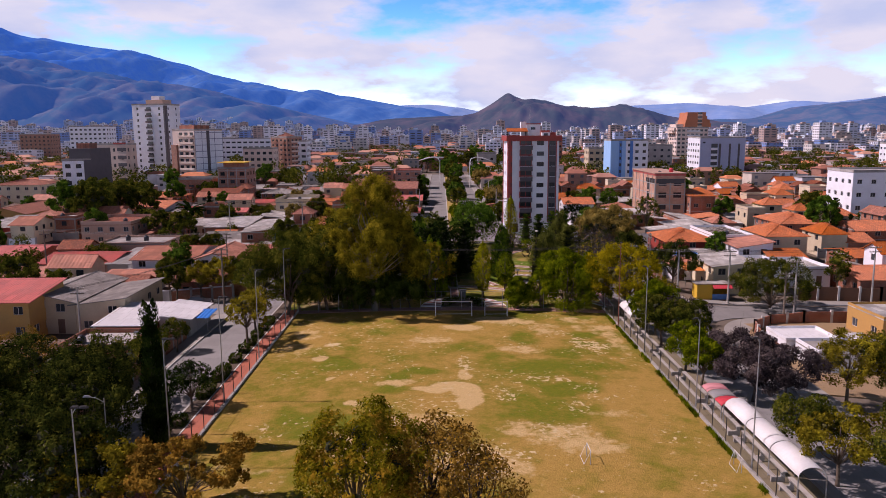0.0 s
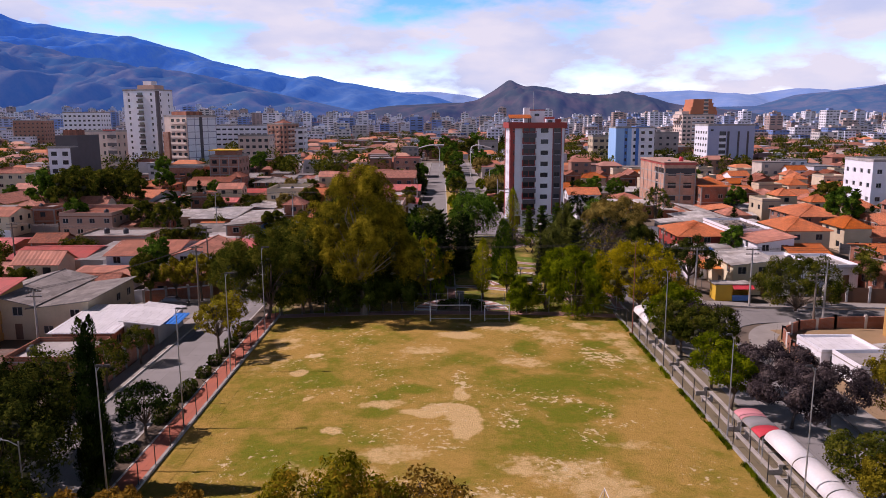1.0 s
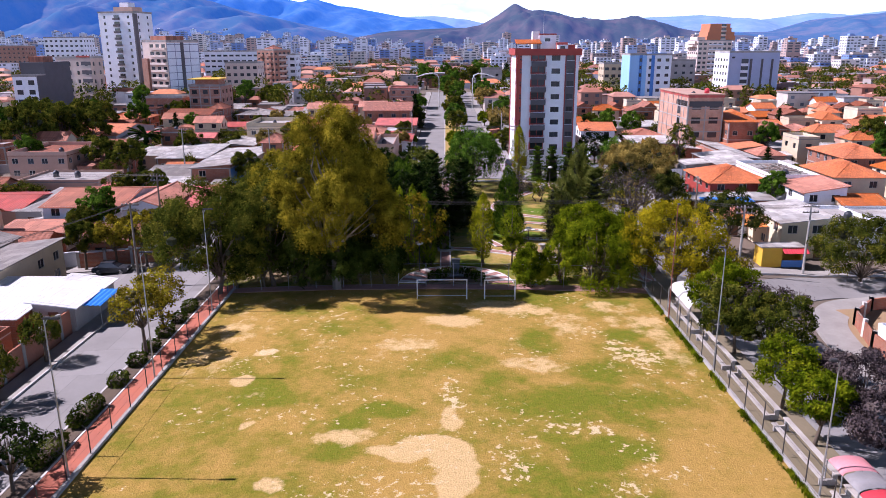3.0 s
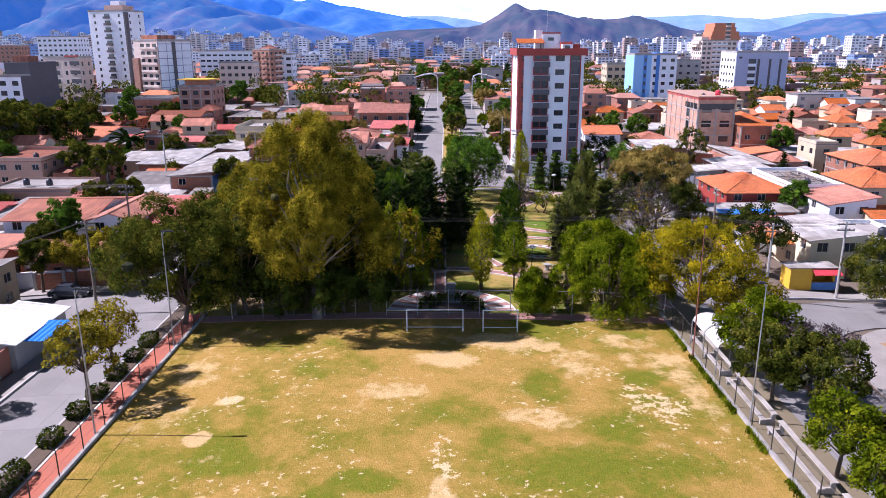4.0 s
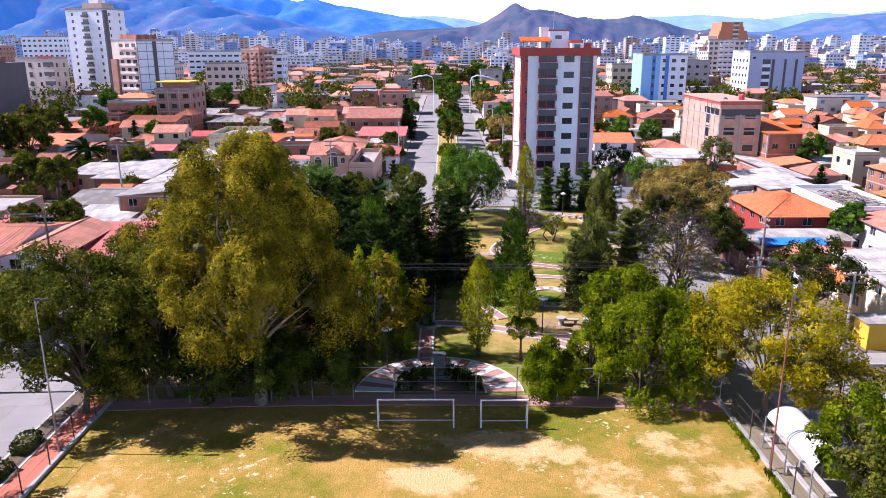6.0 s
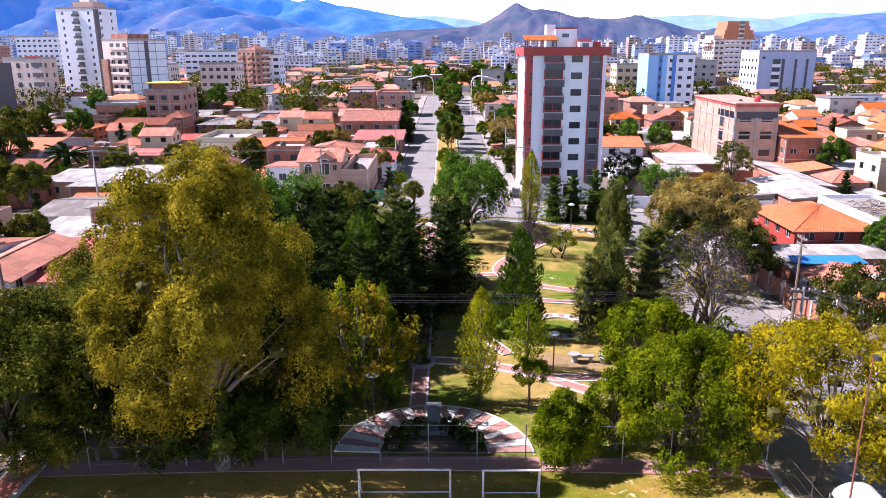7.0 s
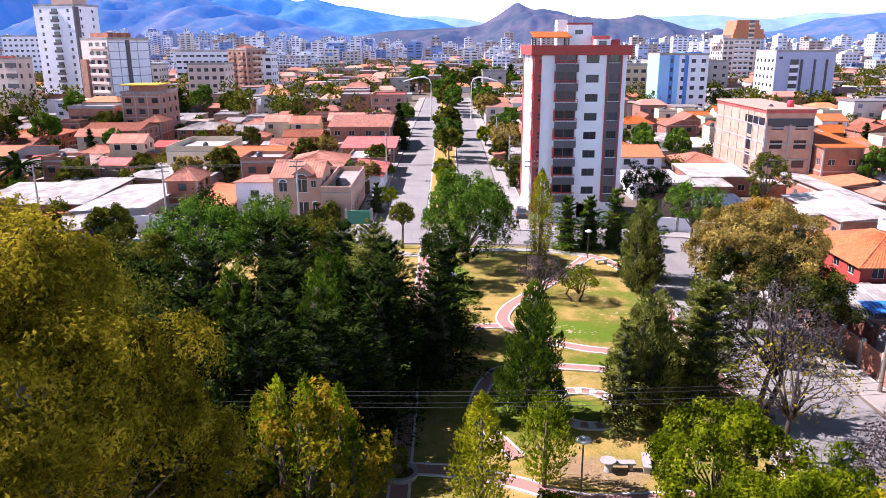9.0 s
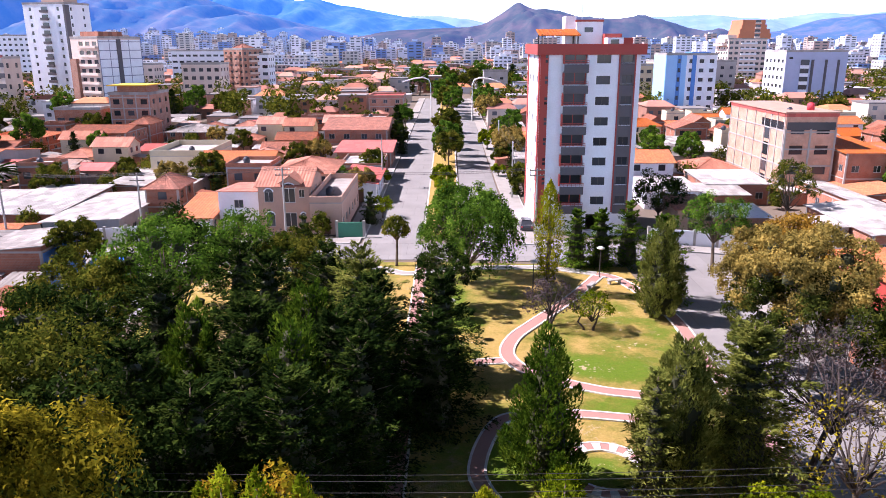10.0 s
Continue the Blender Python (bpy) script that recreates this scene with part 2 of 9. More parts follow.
GLASS, _n, _l, _b = node_mat("dark_window_glass")
_b.inputs["Base Color"].default_value, _b.inputs["Roughness"].default_value = (0.02, 0.025, 0.03, 1), 0.12
_info = _n.new("ShaderNodeObjectInfo")
_l.new(mixed(_n, _l, "MIX", _info.outputs["Random"], (0.012, 0.014, 0.018), (0.07, 0.08, 0.095)), _b.inputs["Base Color"])
M = {
    "asphalt": surface("worn_concrete_road", (0.285, 0.275, 0.265), (0.20, 0.19, 0.185), 0.25, 6.0, 0.9, 0.2, cells=(4.0, 5.2, 0.13)),
    "pavement": surface("concrete_pavement", (0.36, 0.34, 0.31), (0.24, 0.22, 0.2), 0.5, 6.0, 0.9, 0.25),
    "kerb": surface("kerb_concrete", (0.55, 0.53, 0.5), (0.36, 0.34, 0.32), 0.8, 6.0, 0.85, 0.2),
    "whitekerb": surface("whitewashed_kerb", (0.72, 0.70, 0.66), (0.45, 0.42, 0.38), 0.9, 6.0, 0.85, 0.2),
    "redpave": surface("red_paving", (0.46, 0.135, 0.075), (0.33, 0.115, 0.08), 0.6, 7.0, 0.85, 0.25),
    "pinkpave": surface("faded_red_paving", (0.42, 0.22, 0.18), (0.32, 0.2, 0.17), 0.6, 7.0, 0.85, 0.25),
    "earth": surface("bare_town_earth", (0.18, 0.14, 0.105), (0.12, 0.10, 0.07), 0.08, 1.2, 0.95, 0.3, depth=0.05),
    "trodden": surface("trodden_earth", (0.22, 0.18, 0.11), (0.15, 0.13, 0.07), 0.5, 5.0, 0.95, 0.4),
    "dirt": surface("dry_dirt_lot", (0.36, 0.24, 0.13), (0.26, 0.19, 0.09), 0.3, 4.0, 0.95, 0.4, depth=0.05),
    "white": surface("white_plaster", (0.84, 0.86, 0.91), (0.70, 0.71, 0.74), 0.35, 5.0, 0.8, 0.15, vary=0.06),
    "flesh": surface("pinkish_beige_plaster", (0.74, 0.60, 0.52), (0.60, 0.47, 0.40), 0.35, 5.0, 0.85, 0.2, vary=0.08),
    "greenpaint": surface("green_painted_render", (0.05, 0.26, 0.17), (0.06, 0.18, 0.12), 0.5, 5.0, 0.75, 0.15),
    "steelblue": surface("pale_blue_grey_cladding", (0.42, 0.47, 0.64), (0.34, 0.38, 0.52), 0.3, 5.0, 0.7, 0.1),
    "carpaint": surface("car_paint", (0.045, 0.05, 0.06), (0.035, 0.04, 0.05), 2.0, 30.0, 0.25, 0.02, vary=0.3),
    "skypaint": surface("pale_blue_paint", (0.30, 0.55, 0.86), (0.26, 0.48, 0.78), 0.4, 5.0, 0.8, 0.15),
    "palebrick": brick_surface("pale_pink_brick_wall", (0.56, 0.31, 0.21), (0.48, 0.26, 0.175), (0.50, 0.37, 0.30)),
    "cream": surface("cream_plaster", (0.68, 0.56, 0.39), (0.48, 0.39, 0.27), 0.4, 5.0, 0.85, 0.2, vary=0.12),
    "paleyellow": surface("pale_yellow_plaster", (0.80, 0.70, 0.48), (0.62, 0.54, 0.38), 0.4, 5.0, 0.85, 0.2),
    "ochre": surface("ochre_plaster", (0.58, 0.33, 0.10), (0.45, 0.27, 0.11), 0.4, 5.0, 0.85, 0.2, vary=0.1),
    "pink": surface("pink_plaster", (0.56, 0.35, 0.265), (0.42, 0.27, 0.21), 0.4, 5.0, 0.85, 0.2, vary=0.1),
    "grey": surface("grey_render", (0.40, 0.38, 0.36), (0.26, 0.245, 0.23), 0.4, 5.0, 0.9, 0.25, vary=0.15),
    "darkgrey": surface("dark_grey_render", (0.115, 0.105, 0.115), (0.085, 0.08, 0.085), 0.4, 5.0, 0.85, 0.15),
    "midgrey": surface("blue_grey_render", (0.24, 0.25, 0.33), (0.2, 0.21, 0.27), 0.4, 5.0, 0.85, 0.15),
    "redpaint": surface("brick_red_paint", (0.40, 0.055, 0.04), (0.32, 0.06, 0.045), 0.5, 5.0, 0.7, 0.15),
    "orangepaint": surface("orange_brick_cladding", (0.58, 0.21, 0.10), (0.46, 0.18, 0.1), 0.3, 5.0, 0.8, 0.15),
    "bluepaint": surface("bright_blue_paint", (0.08, 0.24, 0.62), (0.07, 0.2, 0.5), 0.5, 5.0, 0.7, 0.15),
    "yellowpaint": surface("yellow_paint", (0.75, 0.46, 0.03), (0.6, 0.38, 0.05), 0.5, 5.0, 0.7, 0.15),
    "brick": brick_surface("red_brick_wall", (0.41, 0.145, 0.08), (0.32, 0.11, 0.06), (0.34, 0.26, 0.21)),
    "brickpink": brick_surface("pale_brick_wall", (0.45, 0.22, 0.15), (0.38, 0.18, 0.12), (0.40, 0.30, 0.25)),
    "tile_red": surface("brown_red_roof_tile", (0.43, 0.135, 0.07), (0.25, 0.095, 0.06), 0.45, 4.0, 0.85, 0.4, vary=0.22, stained=1.0, cells=(0.5, 0.42, 0.42)),
    "tile_orange": surface("orange_roof_tile", (0.70, 0.19, 0.048), (0.48, 0.15, 0.06), 0.4, 4.0, 0.8, 0.4, vary=0.18, stained=1.0, cells=(0.5, 0.42, 0.30)),
    "tile_pink": surface("faded_pink_roof_tile", (0.60, 0.24, 0.155), (0.42, 0.18, 0.12), 0.45, 4.0, 0.85, 0.4, vary=0.15, stained=1.0, cells=(1.0, 1.9, 0.30)),
    "tile_rose": surface("rose_red_sheet_roof", (0.64, 0.135, 0.11), (0.50, 0.14, 0.115), 0.4, 4.0, 0.7, 0.3, vary=0.15, stained=1.0, cells=(1.0, 2.1, 0.25)),
    "tinwhite": surface("white_sheet_roof", (0.84, 0.84, 0.85), (0.66, 0.65, 0.64), 0.4, 3.0, 0.5, 0.2, cells=(1.0, 2.6, 0.1)),
    "tin": surface("pale_corrugated_sheet", (0.62, 0.60, 0.57), (0.30, 0.26, 0.22), 0.4, 3.0, 0.55, 0.3, vary=0.15, stained=1.0, cells=(1.0, 2.2, 0.42)),
    "fibre": surface("grey_fibre_cement_sheet", (0.37, 0.34, 0.315), (0.23, 0.205, 0.185), 0.4, 4.0, 0.85, 0.35, vary=0.2, stained=1.0, cells=(1.0, 1.8, 0.38)),
    "rust": surface("rusty_corrugated_sheet", (0.34, 0.19, 0.13), (0.42, 0.36, 0.32), 0.5, 4.0, 0.8, 0.35, vary=0.2, stained=1.0, cells=(0.95, 1.9, 0.5)),
    "slab": surface("flat_concrete_roof", (0.46, 0.43, 0.405), (0.28, 0.26, 0.24), 0.35, 3.0, 0.9, 0.3, vary=0.15, stained=1.0, cells=(2.6, 3.1, 0.3)),
    "bluesheet": surface("blue_tarpaulin", (0.02, 0.22, 0.72), (0.02, 0.17, 0.55), 0.8, 6.0, 0.5, 0.3),
    "redsheet": surface("red_canvas", (0.66, 0.05, 0.07), (0.5, 0.05, 0.06), 0.8, 6.0, 0.7, 0.3),
    "whitesheet": surface("white_canvas", (0.80, 0.79, 0.78), (0.66, 0.63, 0.6), 0.5, 6.0, 0.6, 0.2),
    "pinksheet": surface("sun_faded_pink_canvas", (0.72, 0.30, 0.32), (0.6, 0.22, 0.24), 0.8, 6.0, 0.7, 0.3),
    "greysheet": surface("grey_canvas", (0.30, 0.29, 0.29), (0.22, 0.21, 0.21), 0.8, 6.0, 0.7, 0.3),
    "orangesheet": surface("orange_awning", (0.75, 0.24, 0.04), (0.6, 0.2, 0.05), 0.8, 6.0, 0.7, 0.3),
    "steel": surface("galvanised_steel", (0.42, 0.43, 0.44), (0.3, 0.3, 0.3), 1.0, 9.0, 0.45, 0.1, metal=0.6),
    "paintwhite": surface("white_painted_steel", (0.76, 0.76, 0.75), (0.5, 0.47, 0.43), 1.5, 9.0, 0.5, 0.1),
    "rustpole": surface("red_oxide_pole", (0.24, 0.075, 0.045), (0.17, 0.07, 0.05), 1.0, 9.0, 0.8, 0.2),
    "darkmetal": surface("dark_metal", (0.05, 0.05, 0.05), (0.09, 0.07, 0.06), 1.0, 9.0, 0.6, 0.1, metal=0.3),
    "concrete": surface("weathered_concrete", (0.40, 0.385, 0.36), (0.27, 0.26, 0.24), 0.8, 8.0, 0.9, 0.3),
    "plank": surface("stained_grey_concrete_bench", (0.46, 0.43, 0.39), (0.28, 0.25, 0.22), 0.9, 8.0, 0.9, 0.35, stained=0.9),
    "wood": surface("grey_timber_pole", (0.2, 0.165, 0.13), (0.14, 0.115, 0.095), 1.0, 12.0, 0.9, 0.3),
    "rubber": surface("black_plastic", (0.02, 0.022, 0.026), (0.04, 0.04, 0.045), 1.0, 6.0, 0.45, 0.1),
    "bark": surface("grey_brown_bark", (0.13, 0.095, 0.065), (0.075, 0.058, 0.042), 1.5, 9.0, 0.95, 0.6),
    "darkbark": surface("dark_purple_brown_bark", (0.060, 0.045, 0.040), (0.035, 0.028, 0.026), 1.5, 9.0, 0.95, 0.6),
    "darkstone": surface("weathered_dark_stone", (0.10, 0.11, 0.12), (0.045, 0.05, 0.055), 1.5, 14.0, 0.8, 0.5),
    "palebark": surface("pale_peeling_bark", (0.25, 0.21, 0.17), (0.09, 0.07, 0.055), 1.2, 6.0, 0.9, 0.5),
    # fill inside tree crowns: twig colours darkened to paint the shade between leaves
    "twigs_and_shade": surface("dark_twigs_as_shade", (0.036, 0.040, 0.012), (0.022, 0.026, 0.008), 2.0, 9.0, 0.95, 0.6),
    "twig_shade_olive": surface("olive_twigs_as_shade", (0.085, 0.078, 0.010), (0.045, 0.045, 0.007), 2.5, 9.0, 0.95, 0.8),
    "soil": surface("planting_soil", (0.1, 0.072, 0.05), (0.14, 0.1, 0.06), 0.8, 6.0, 0.95, 0.5),
    "frame": surface("window_frames", (0.55, 0.53, 0.5), (0.4, 0.38, 0.36), 1.0, 6.0, 0.6, 0.1, vary=0.3),
    "door": surface("brown_door_paint", (0.16, 0.075, 0.04), (0.12, 0.06, 0.035), 1.0, 6.0, 0.6, 0.1, vary=0.3),
    "tank": surface("black_water_tank", (0.03, 0.034, 0.045), (0.06, 0.06, 0.07), 1.0, 6.0, 0.5, 0.1),
    "turf": turf_mat("worn_football_turf", (0.48, 0.295, 0.075), (0.285, 0.222, 0.030), (0.185, 0.20, 0.015), (0.68, 0.47, 0.215), (0.74, 0.57, 0.33)),
    "lawn": turf_mat("park_lawn", (0.46, 0.32, 0.10), (0.19, 0.20, 0.03), (0.13, 0.21, 0.018), (0.36, 0.25, 0.14), (0.5, 0.4, 0.26)),
    "glass": GLASS,
}
LEAF = {
    "tan": leaf_mat("tan_olive_leaves", (0.09, 0.075, 0.018), (0.27, 0.205, 0.05), (0.47, 0.34, 0.085), 0.4),
    "russet_green": leaf_mat("green_leaves_turning_russet", (0.07, 0.08, 0.004), (0.235, 0.205, 0.009), (0.50, 0.275, 0.025), 0.45),
    "street": leaf_mat("dark_street_tree_leaves", (0.010, 0.018, 0.003), (0.034, 0.048, 0.008), (0.12, 0.125, 0.018), 0.25),
    "poplar": leaf_mat("yellow_green_poplar_leaves", (0.075, 0.09, 0.003), (0.24, 0.255, 0.005), (0.48, 0.46, 0.010), 0.5),
    "willow": leaf_mat("olive_yellow_leaves", (0.045, 0.043, 0.004), (0.195, 0.168, 0.010), (0.48, 0.375, 0.026), 0.42),
    "pepper": leaf_mat("fresh_green_feather_leaves", (0.026, 0.050, 0.001), (0.105, 0.152, 0.003), (0.29, 0.32, 0.006), 0.46),
    "broad": leaf_mat("dull_green_leaves", (0.018, 0.030, 0.004), (0.070, 0.088, 0.010), (0.22, 0.20, 0.024), 0.38),
    "green": leaf_mat("full_green_leaves", (0.0168, 0.0473, 0.00525), (0.0648, 0.142, 0.0135), (0.18, 0.292, 0.027), 0.4),
    "dark": leaf_mat("dark_green_needles", (0.005, 0.012, 0.003), (0.015, 0.032, 0.006), (0.055, 0.082, 0.012), 0.15),
    "pine": leaf_mat("grey_green_needles", (0.045, 0.06, 0.012), (0.14, 0.165, 0.03), (0.29, 0.30, 0.065), 0.38),
    "cypress": leaf_mat("green_scale_leaves", (0.013, 0.036, 0.003), (0.055, 0.115, 0.008), (0.18, 0.25, 0.018), 0.32),
    "yellow": leaf_mat("yellow_green_leaves", (0.13, 0.115, 0.003), (0.32, 0.27, 0.005), (0.54, 0.43, 0.008), 0.5),
    "autumn": leaf_mat("autumn_leaves", (0.0578, 0.0588, 0.00525), (0.203, 0.162, 0.0121), (0.45, 0.39, 0.0225), 0.45),
    "sprig": leaf_mat("fresh_green_sprigs", (0.045, 0.075, 0.003), (0.15, 0.215, 0.005), (0.33, 0.38, 0.010), 0.5),
    "rust": leaf_mat("russet_leaves", (0.09, 0.055, 0.01), (0.26, 0.15, 0.022), (0.46, 0.27, 0.035), 0.3),
    "sparse": leaf_mat("dusty_sparse_leaves", (0.032, 0.026, 0.030), (0.080, 0.062, 0.064), (0.17, 0.135, 0.12), 0.25),
    "hedge": leaf_mat("clipped_hedge_leaves", (0.014, 0.026, 0.003), (0.0396, 0.0616, 0.0077), (0.117, 0.143, 0.0208), 0.2),
}


# ---- mesh helpers ----
def lie(x):
    """The ground falls away gently on both sides of the pitch."""
    return -0.001 * min(abs(x), 47.0) ** 2


class Shape:
    """Collects vertices and faces for one mesh."""

    def __init__(self):
        self.v, self.f = [], []

    def poly(self, *pts):
        k = len(self.v)
        self.v.extend(tuple(p) for p in pts)
        self.f.append(tuple(range(k, k + len(pts))))
        return self

    def box(self, x0, x1, y0, y1, z0, z1):
        k = len(self.v)
        self.v += [(x0, y0, z0), (x1, y0, z0), (x1, y1, z0), (x0, y1, z0), (x0, y0, z1), (x1, y0, z1), (x1, y1, z1), (x0, y1, z1)]
        self.f += [tuple(k + i for i in q) for q in ((0, 3, 2, 1), (4, 5, 6, 7), (0, 1, 5, 4), (1, 2, 6, 5), (2, 3, 7, 6), (3, 0, 4, 7))]
        return self

    def prism(self, ring, z0, z1):
        """ring runs anticlockwise seen from above."""
        n, k = len(ring), len(self.v)
        self.v += [(x, y, z0) for x, y in ring] + [(x, y, z1) for x, y in ring]
        self.f.append(tuple(k + n + i for i in range(n)))
        self.f.append(tuple(k + i for i in reversed(range(n))))
        self.f += [(k + i, k + (i + 1) % n, k + n + (i + 1) % n, k + n + i) for i in range(n)]
        return self

    def tube(self, pts, radii, n=6):
        pts = [Vector(p) for p in pts]
        k = len(self.v)
        for i, p in enumerate(pts):
            way = (pts[min(i + 1, len(pts) - 1)] - pts[max(i - 1, 0)]).normalized()
            side = way.cross(Vector((0.13, 0.97, 0.2)) if abs(way.y) < 0.9 else Vector((1, 0, 0))).normalized()
            up = side.cross(way)
            for j in range(n):
                a = 2 * math.pi * j / n
                self.v.append(tuple(p + (side * math.cos(a) + up * math.sin(a)) * radii[i]))
        for i in range(len(pts) - 1):
            for j in range(n):
                a, b = k + i * n + j, k + i * n + (j + 1) % n
                self.f.append((a, b, b + n, a + n))
        self.f.append(tuple(k + j for j in reversed(range(n))))
        self.f.append(tuple(k + (len(pts) - 1) * n + j for j in range(n)))
        return self

    def lathe(self, profile, n=16, x=0.0, y=0.0):
        """profile: (radius, z) from the bottom up."""
        k = len(self.v)
        for r, z in profile:
            self.v += [(x + r * math.cos(2 * math.pi * j / n), y + r * math.sin(2 * math.pi * j / n), z) for j in range(n)]
        for i in range(len(profile) - 1):
            for j in range(n):
                a, b = k + i * n + j, k + i * n + (j + 1) % n
                self.f.append((a, b, b + n, a + n))
        self.f.append(tuple(k + j for j in reversed(range(n))))
        self.f.append(tuple(k + (len(profile) - 1) * n + j for j in range(n)))
        return self

    def wall(self, p0, p1, z0, z1, holes=(), depth=0.16):
        """A wall face from p0 to p1 (seen from outside, left to right) with recessed openings (u0, u1, w0, w1)."""
        p0, p1 = Vector((*p0, 0)), Vector((*p1, 0))
        length = (p1 - p0).length
        way = (p1 - p0) / length
        inward = Vector((-way.y, way.x, 0)) * depth
        us = sorted({0.0, length, *[u for h in holes for u in h[:2]]})
        ws = sorted({z0, z1, *[w for h in holes for w in h[2:]]})

        def at(u, w, deep=0):
            return p0 + way * u + Vector((0, 0, w)) + inward * deep

        for w0, w1 in zip(ws, ws[1:]):
            run = None
            for u0, u1 in zip(us, us[1:]):
                um, wm = (u0 + u1) / 2, (w0 + w1) / 2
                inside = any(h[0] < um < h[1] and h[2] < wm < h[3] for h in holes)
                if inside:
                    if run is not None:
                        self.poly(at(run, w0), at(u0, w0), at(u0, w1), at(run, w1))
                        run = None
                elif run is None:
                    run = u0
            if run is not None:
                self.poly(at(run, w0), at(length, w0), at(length, w1), at(run, w1))
        for u0, u1, w0, w1 in holes:
            self.poly(at(u0, w0), at(u1, w0), at(u1, w0, 1), at(u0, w0, 1))
            self.poly(at(u1, w0), at(u1, w1), at(u1, w1, 1), at(u1, w0, 1))
            self.poly(at(u1, w1), at(u0, w1), at(u0, w1, 1), at(u1, w1, 1))
            self.poly(at(u0, w1), at(u0, w0), at(u0, w0, 1), at(u0, w1, 1))
        return self

    def mesh(self, name, material, smooth=False, settle=False):
        me = bpy.data.meshes.new(name)
        me.from_pydata([(x, y, z + lie(x)) for x, y, z in self.v] if settle else self.v, [], self.f)
        if smooth:
            me.polygons.foreach_set("use_smooth", [True] * len(me.polygons))
        me.materials.append(material)
        me.update()
        return me


def part(name, mesh, parent, label="", m=None):
    ob = new(name, mesh)
    ob.parent = parent
    if m is not None:
        ob.matrix_basis = m
    return tagged(ob, label)


def thing(name, label, category, m=None, mesh=None, group="", kind=""):
    """A top-level object; m is its pose over the lie of the land."""
    ob = new(name, mesh)
    if m is not None:
        ob.matrix_basis = Matrix.Translation((0, 0, lie(m.translation.x))) @ m
    return tagged(ob, label, category, group, kind)


def quads(name, corners, material):
    """corners: an array of n x k x 3, one face of k corners each."""
    n, k = corners.shape[:2]
    me = bpy.data.meshes.new(name)
    me.vertices.add(k * n)
    me.vertices.foreach_set("co", corners.reshape(-1).astype(np.float32))
    me.loops.add(k * n)
    me.loops.foreach_set("vertex_index", np.arange(k * n, dtype=np.int32))
    me.polygons.add(n)
    me.polygons.foreach_set("loop_start", np.arange(0, k * n, k, dtype=np.int32))
    me.polygons.foreach_set("loop_total", np.full(n, k, dtype=np.int32))
    me.materials.append(material)
    me.update(calc_edges=True)
    return me


def unit_pane():
    return Shape().box(-0.5, 0.5, -0.02, 0.02, 0, 1).mesh("pane", M["glass"])


def unit_window(material):
    s, e = Shape(), 0.045
    s.box(-0.5, 0.5, -0.05, 0.03, 0, e).box(-0.5, 0.5, -0.05, 0.03, 1 - e, 1)
    s.box(-0.5, -0.5 + e, -0.05, 0.03, e, 1 - e).box(0.5 - e, 0.5, -0.05, 0.03, e, 1 - e).box(-0.02, 0.02, -0.05, 0.03, e, 1 - e)
    return s.mesh("window", material)


PANE, WINDOW = unit_pane(), unit_window(M["frame"])
WINDOW_RED = unit_window(M["redpaint"])
WINDOW_DARK = unit_window(M["darkmetal"])
DOOR = Shape().box(-0.5, 0.5, -0.04, 0.03, 0, 1).box(-0.42, 0.42, -0.06, -0.04, 0.1, 0.45).box(-0.42, 0.42, -0.06, -0.04, 0.55, 0.92).mesh("door", M["door"])
SIDES = {"f": 0, "r": 90, "b": 180, "l": -90}


def glaze(parent, side, w, d, holes, detailed=True, depth=0.13, window=None):
    """Fills the openings of one side of a w x d building (its middle at the origin) with windows and panes."""
    for u0, u1, z0, z1 in holes:
        span, off = (w, d / 2) if side in "fb" else (d, w / 2)
        m = pose(0, 0, 0, 0, 0, SIDES[side]) @ pose((u0 + u1) / 2 - span / 2, -off + depth, z0)
        size = Matrix.Diagonal((u1 - u0, 1, z1 - z0, 1))
        if z0 < 0.3 and z1 - z0 > 1.8:
            part("door", DOOR, parent, m=m @ size)
        elif detailed:
            win = part("window", window or WINDOW, parent, m=m @ size)
            part("pane", PANE, win)
        else:
            part("window", PANE, parent, m=m @ size)


def corners_of(w, d):
    return {"f": ((-w / 2, -d / 2), (w / 2, -d / 2)), "r": ((w / 2, -d / 2), (w / 2, d / 2)), "b": ((w / 2, d / 2), (-w / 2, d / 2)), "l": ((-w / 2, d / 2), (-w / 2, -d / 2))}


def sheet(shape, a, b, c, d, pitch=0.42, amp=0.022, thick=0.1):
    """A corrugated roof slope: a-b is its eave and d-c its ridge; the ribs run from eave to ridge."""
    a, b, c, d = (Vector(p) for p in (a, b, c, d))
    n = max(2, int(max((b - a).length, (c - d).length) / pitch)) * 2
    up = (b - a).cross(d - a).normalized()
    k = len(shape.v)
    for i in range(n + 1):
        t = i / n
        lift = up * (amp if i % 2 else -amp)
        lo, hi = a.lerp(b, t), d.lerp(c, t)
        shape.v += [tuple(lo + lift), tuple(hi + lift), tuple(lo + lift - up * thick), tuple(hi + lift - up * thick)]
    for i in range(n):
        p, q = k + 4 * i, k + 4 * i + 4
        shape.f += [(p, q, q + 1, p + 1), (p + 2, p + 3, q + 3, q + 2), (p, p + 2, q + 2, q)]
        if (c - d).length > 0.05:
            shape.f.append((p + 1, q + 1, q + 3, p + 3))
    shape.f += [(k, k + 1, k + 3, k + 2), (k + 4 * n, k + 4 * n + 2, k + 4 * n + 3, k + 4 * n + 1)]


